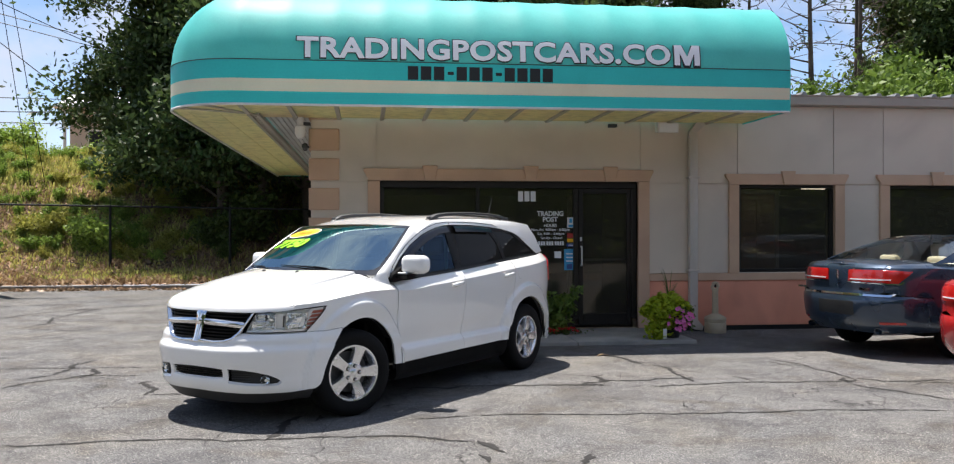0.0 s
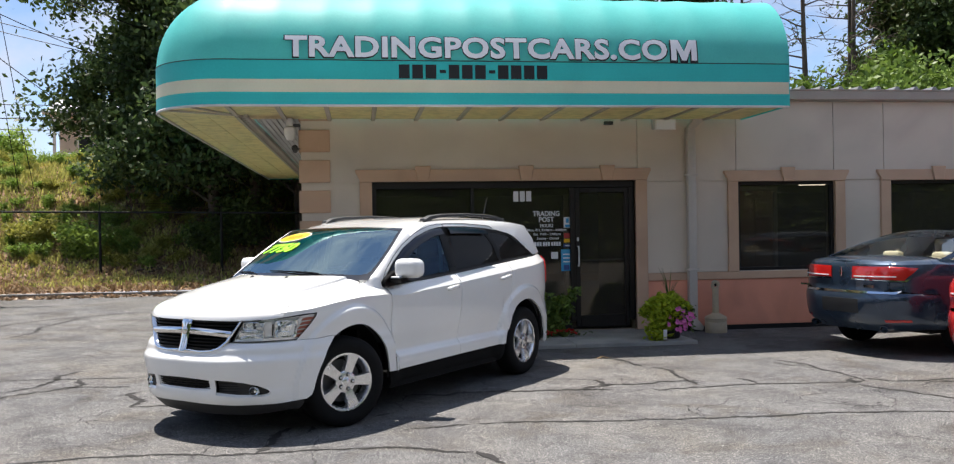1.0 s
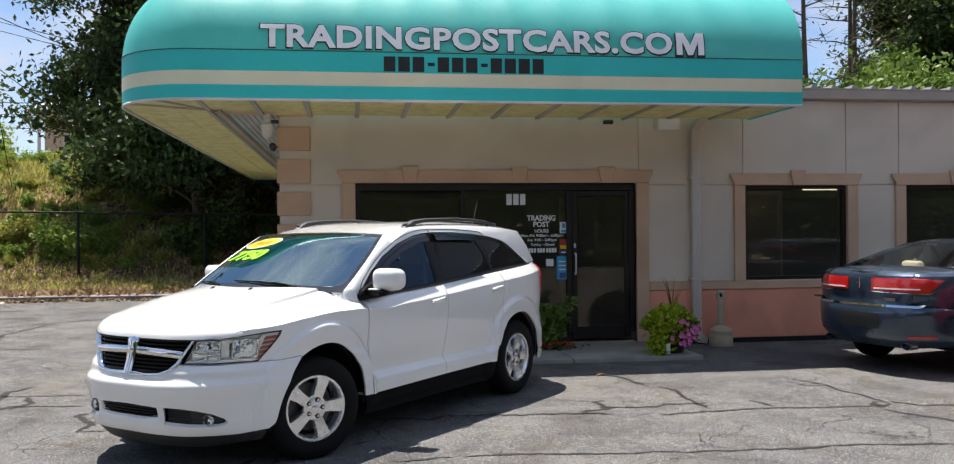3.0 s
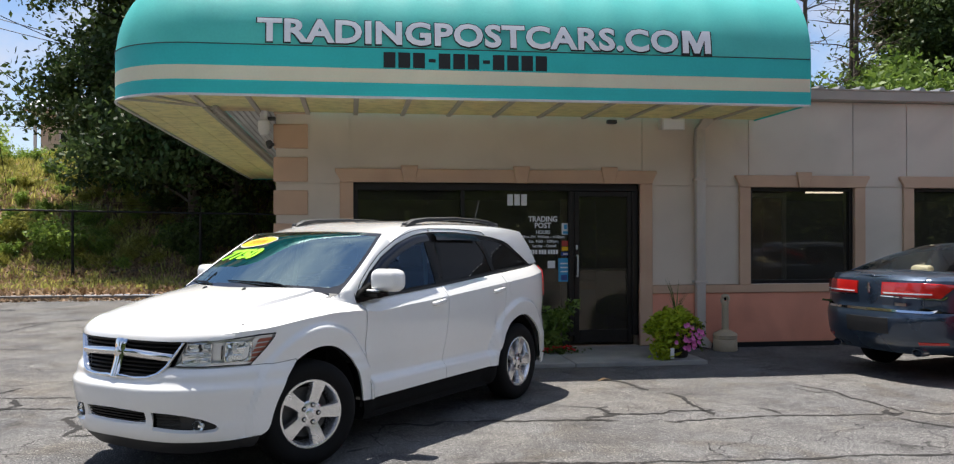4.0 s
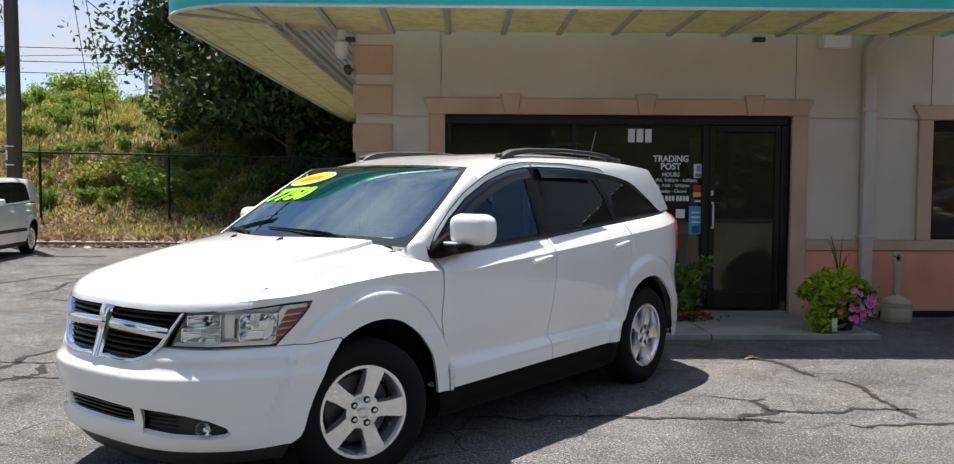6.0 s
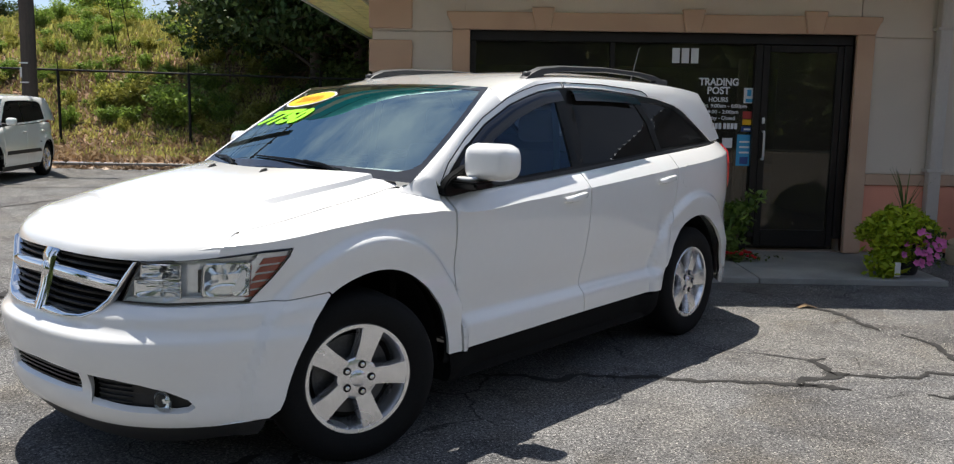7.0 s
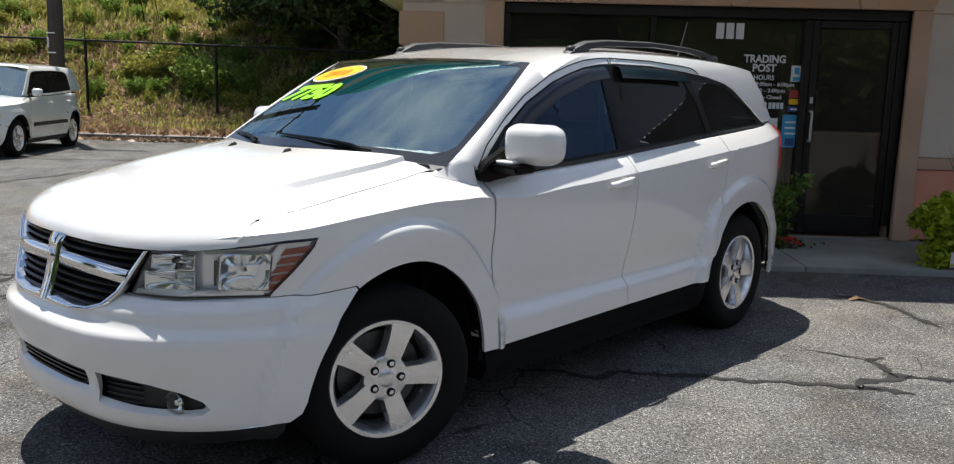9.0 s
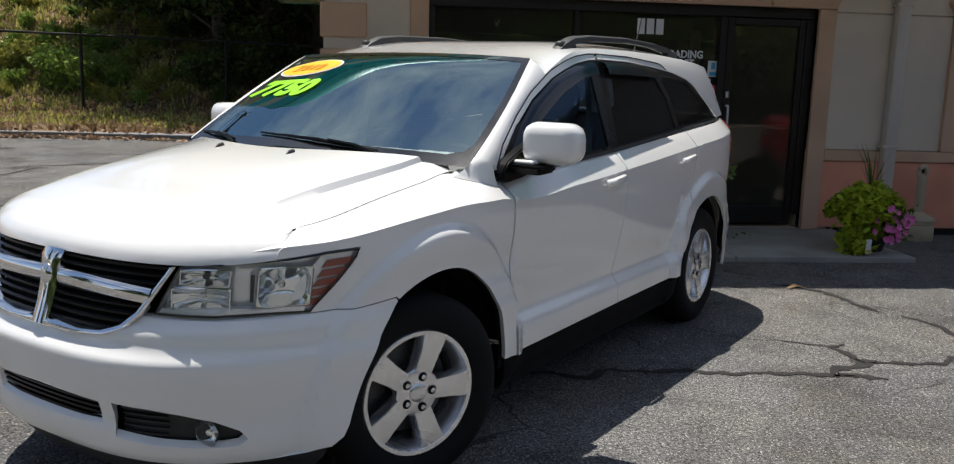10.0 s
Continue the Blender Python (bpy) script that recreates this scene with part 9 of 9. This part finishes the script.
for name, a, b, c, d, mat, label in (
        ("sticker", 932, 944, 357, 374, "white_vinyl", "white and blue seal sticker"), ("sticker", 932, 943.5, 383, 391, "red_print", "small red card sticker"),
        ("sticker", 932, 943.5, 392, 398, "decal_orange", "small orange card sticker"), ("sticker", 931, 943.5, 400, 405.5, "navy_print", "small navy card sticker"),
        ("sticker", 927, 944, 409, 444, "blue_print", "bright blue card sticker"), ("sticker", 911, 922, 413, 424, "white_vinyl", "small white notice")):
    ob = part(name, box(px_x(a), px_x(b), GLASS_Y - 0.004, GLASS_Y - 0.001, px_z(d), px_z(c)), M[mat], front, label)
part("sticker_print", box(px_x(934), px_x(942), GLASS_Y - 0.007, GLASS_Y - 0.005, px_z(373), px_z(369)), M["blue_print"], front)
part("sticker_print", box(px_x(935.5), px_x(940), GLASS_Y - 0.007, GLASS_Y - 0.005, px_z(366), px_z(359)), M["blue_print"], front)
for q in range(3):
    part("sticker_print", box(px_x(930), px_x(941), GLASS_Y - 0.007, GLASS_Y - 0.005, px_z(418 + 6 * q), px_z(416 + 6 * q)), M["white_vinyl"], front)
part("sticker_print", box(px_x(931), px_x(940), GLASS_Y - 0.007, GLASS_Y - 0.005, px_z(442), px_z(434)), M["navy_print"], front)
part("sticker_print", box(px_x(934), px_x(941), GLASS_Y - 0.007, GLASS_Y - 0.005, px_z(404), px_z(402)), M["white_vinyl"], front)
bm = bmesh.new()
add_box(bm, 7.20, 7.33, WALL_Y + 0.05, WALL_Y + 0.057, 0.945, 1.02, 0.01)
tagged(part("sticker", bm, M["white_vinyl"]), "small white shield sticker inside the shop window", "sticker")

# a white inner door frame and counter dimly seen inside
part("inner_frame", box(3.62, 3.72, 16.2, 16.3, 0.09, 2.1), M["white_plastic"], tagged(thing("inner_door", Matrix(), "white inner door frame inside the shop", "door frame")))
inner = bpy.data.objects["inner_door"]
part("inner_frame", box(4.55, 4.65, 16.2, 16.3, 0.09, 2.1), M["white_plastic"], inner)
part("inner_frame", box(3.721, 4.549, 16.2, 16.3, 2.0, 2.1), M["white_plastic"], inner)

# floodlight box, junction box, corner lamps
flood = thing("floodlight", pose(4.73, WALL_Y - 0.002, 3.07), "white box floodlight on the wall under the awning", "lamp")
bm = box(-0.165, 0.165, -0.16, 0, -0.08, 0.08, 0.015, 2)
for v in bm.verts:
    if v.co.y < -0.1:
        v.co.z -= 0.015
part("housing", bm, M["white_plastic"], flood, "", 40)
part("lens", box(-0.14, 0.14, -0.165, -0.161, -0.085, 0.045, 0.002), M["lamp_back"], flood)
bm = box(3.84, 3.97, WALL_Y - 0.07, WALL_Y - 0.002, 3.06, 3.11, 0.006)
tagged(part("junction_box", bm, M["dark_steel"]), "small dark junction box under the awning", "junction box")
dome = thing("corner_lamp", pose(-0.68, WALL_Y - 0.10, 2.95), "white dome security lamp on the corner", "lamp")
bm = bmesh.new()
add_lathe(bm, [(0.0, -0.13), (0.05, -0.11), (0.075, -0.05), (0.08, 0.06), (0.05, 0.08), (0.05, 0.2), (0.0, 0.2)], 20)
part("globe", bm, M["white_plastic"], dome, "", 50)
part("bracket", box(-0.02, 0.14, -0.02, 0.10, 0.08, 0.12, 0.005), M["dark_steel"], dome)
spot = thing("spot_lamp", pose(-0.62, WALL_Y - 0.02, 2.72), "small dark spot lamp on the corner", "lamp")
bm = bmesh.new()
add_lathe(bm, [(0.0, -0.05), (0.035, -0.05), (0.045, 0.05), (0.03, 0.06), (0.0, 0.06)], 16, Matrix.Rotation(radians(70), 4, "X"))
part("head", bm, M["dark_steel"], spot, "", 50)
part("bracket", box(-0.015, 0.09, -0.015, 0.02, -0.015, 0.02, 0.004), M["dark_steel"], spot)

# smokers' post
ash = thing("ash_receptacle", pose(5.40, 14.25, 0), "tan plastic smokers post on the asphalt by the wall", "ash receptacle")
bm = bmesh.new()
add_lathe(bm, [(0.0, 0.0), (0.155, 0.0), (0.16, 0.02), (0.158, 0.15), (0.152, 0.158), (0.158, 0.166), (0.156, 0.20), (0.162, 0.205), (0.15, 0.232), (0.08, 0.268), (0.047, 0.285), (0.045, 0.63), (0.0, 0.63)], 28)
part("base", bm, M["tan_plastic"], ash, "", 40)
bm = bmesh.new()
add_tube(bm, [(0.042 * math.cos(a), 0, 0.685 + 0.055 * math.sin(a)) for a in [2 * math.pi * i / 24 for i in range(25)]], 0.026, 10, False)
add_tube(bm, [(0, 0, 0.60), (0, 0, 0.65)], 0.036, 14)
part("head", bm, M["tan_plastic"], ash, "", 50)
# solid black disc stands in for the dark inside of the mouth
bm = bmesh.new()
add_lathe(bm, [(0.03, -0.006), (0.03, 0.006), (0.0, 0.006)], 14, Matrix.Translation((0, 0.004, 0.70)) @ Matrix.Rotation(radians(90), 4, "X"))
part("opening", bm, M["under_black"], ash)

# flower pot with trailing vine, petunias and spikes
POT = (4.40, 13.42)
pot = thing("flower_pot", pose(POT[0], POT[1], 0.05), "black pot with lime vine and pink petunias on the step", "flower pot")
bm = bmesh.new()
add_lathe(bm, [(0.0, 0.0), (0.13, 0.0), (0.14, 0.02), (0.185, 0.27), (0.20, 0.275), (0.20, 0.31), (0.18, 0.31), (0.17, 0.27), (0.0, 0.26)], 28)
part("pot", bm, M["black_plastic"], pot, "", 40)
rng = random.Random(17)
pts = []
for i in range(2200):
    a, r = rng.uniform(0, 6.28), rng.random() ** 0.5
    x, y = 0.36 * r * math.cos(a) - 0.03, 0.30 * r * math.sin(a)
    z = 0.36 + 0.24 * (1 - r * r) * rng.uniform(0.55, 1.1) + rng.uniform(-0.08, 0.03)
    if x < 0.08 or y > -0.02 or z > 0.43:
        pts.append((x, y, z))
for i in range(520):
    s = rng.random()
    pts.append((-0.24 + rng.gauss(0, 0.06) - 0.02 * s, -0.16 + rng.gauss(0, 0.05) - 0.10 * s, 0.38 - 0.46 * s + rng.gauss(0, 0.02)))
for i in range(160):
    s = rng.random()
    pts.append((-0.08 + rng.gauss(0, 0.05), -0.22 + rng.gauss(0, 0.03), 0.36 - 0.22 * s))
pts = [p for p in pts if p[2] > -0.08]
r = np.random.RandomState(2)
ob = new("vine", leaf_mesh("vine", pts, r.uniform(0.026, 0.055, len(pts)), M["leaf_lime"], 5, 0.3, 2.2))
ob.parent = pot
tagged(ob, "lime green sweet potato vine")
pts = [(min(0.27, rng.gauss(0.12, 0.09)), rng.gauss(-0.19, 0.05), rng.gauss(0.27, 0.08)) for i in range(420)]
ob = new("petunia_leaves", leaf_mesh("petunia_leaves", pts, r.uniform(0.02, 0.04, len(pts)), M["leaf_mid"], 6, 0.3, 1.4))
ob.parent = pot
for i in range(26):
    c = Vector((min(0.26, rng.gauss(0.09, 0.10)), -0.27 + rng.gauss(0, 0.03), rng.gauss(0.26, 0.085)))
    bm = bmesh.new()
    m = Matrix.Translation(c) @ Vector((rng.uniform(-0.4, 0.4), -1, rng.uniform(0.0, 0.7))).to_track_quat("Z", "Y").to_matrix().to_4x4()
    ring = [bm.verts.new(m @ Vector((0.027 * (1 + 0.3 * (k % 2)) * math.cos(k * math.pi / 5), 0.027 * (1 + 0.3 * (k % 2)) * math.sin(k * math.pi / 5), 0.016 + 0.004 * (k % 2)))) for k in range(10)]
    mid = bm.verts.new(m @ Vector((0, 0, 0)))
    for k in range(10):
        bm.faces.new((ring[k], ring[(k + 1) % 10], mid))
    part("petunia", bm, M["petal_pink"], pot, "pink petunia flower")
bm = bmesh.new()
for i in range(16):
    a, ln = rng.uniform(0, 6.28), rng.uniform(0.35, 0.62)
    le = rng.uniform(0.1, 0.55)
    d = Vector((math.cos(a), math.sin(a), 0))
    s = Vector((-d.y, d.x, 0)) * 0.007
    p = [Vector((0.02, 0.05, 0.4)) + d * (le * ln * t * t) + Vector((0, 0, ln * t * (1 - 0.25 * le * t))) for t in (0, 0.35, 0.7, 1.0)]
    rows = [[p[0] - s, p[1] - s, p[2] - s * 0.7, p[3] - s * 0.1], [p[0] + s, p[1] + s, p[2] + s * 0.7, p[3] + s * 0.1]]
    add_rows(bm, rows)
part("spikes", bm, M["leaf_mid"], pot, "thin grassy spike leaves")
bm = box(-0.20, -0.15, -0.335, -0.33, 0.02, 0.15, 0.003)
part("plant_tag", bm, M["white_plastic"], pot, "white plastic plant tag")

# bush and red flowers by the door
bush = make_bush("shrub", "bright green shrub in front of the shop glass", 91, 0.25, 0.70, 30, 0.05, M["leaf_fern"], "shrub")
bush.matrix_basis = pose(2.93, 14.12, 0.05)
rng = random.Random(23)
bed = thing("flowers", pose(3.05, 13.92, 0.05), "low red flowers at the foot of the shrub", "flowers")
pts = [(rng.gauss(0, 0.14), rng.gauss(0, 0.05), abs(rng.gauss(0.04, 0.02))) for i in range(260)]
ob = new("leaves", leaf_mesh("leaves", pts, r.uniform(0.02, 0.04, len(pts)), M["leaf_mid"], 8, 0.4, 1.3))
ob.parent = bed
for i in range(26):
    c = Vector((rng.gauss(0, 0.15), rng.gauss(-0.03, 0.04), 0.075 + rng.gauss(0, 0.02)))
    bm = bmesh.new()
    bmesh.ops.create_icosphere(bm, subdivisions=1, radius=0.022)
    for v in bm.verts:
        v.co = Vector((v.co.x * rng.uniform(0.8, 1.2), v.co.y * rng.uniform(0.8, 1.2), v.co.z * 0.6)) + c
    part("bloom", bm, M["petal_red"], bed, "small red bloom")
bm = bmesh.new()
add_rows(bm, [[(3.02, 12.05, 0.006), (3.10, 12.08, 0.02), (3.17, 12.06, 0.008)], [(3.03, 12.10, 0.008), (3.10, 12.13, 0.03), (3.16, 12.10, 0.01)]])
tagged(part("fallen_leaf", bm, M["straw"]), "dry tan fallen leaf on the asphalt", "leaf")
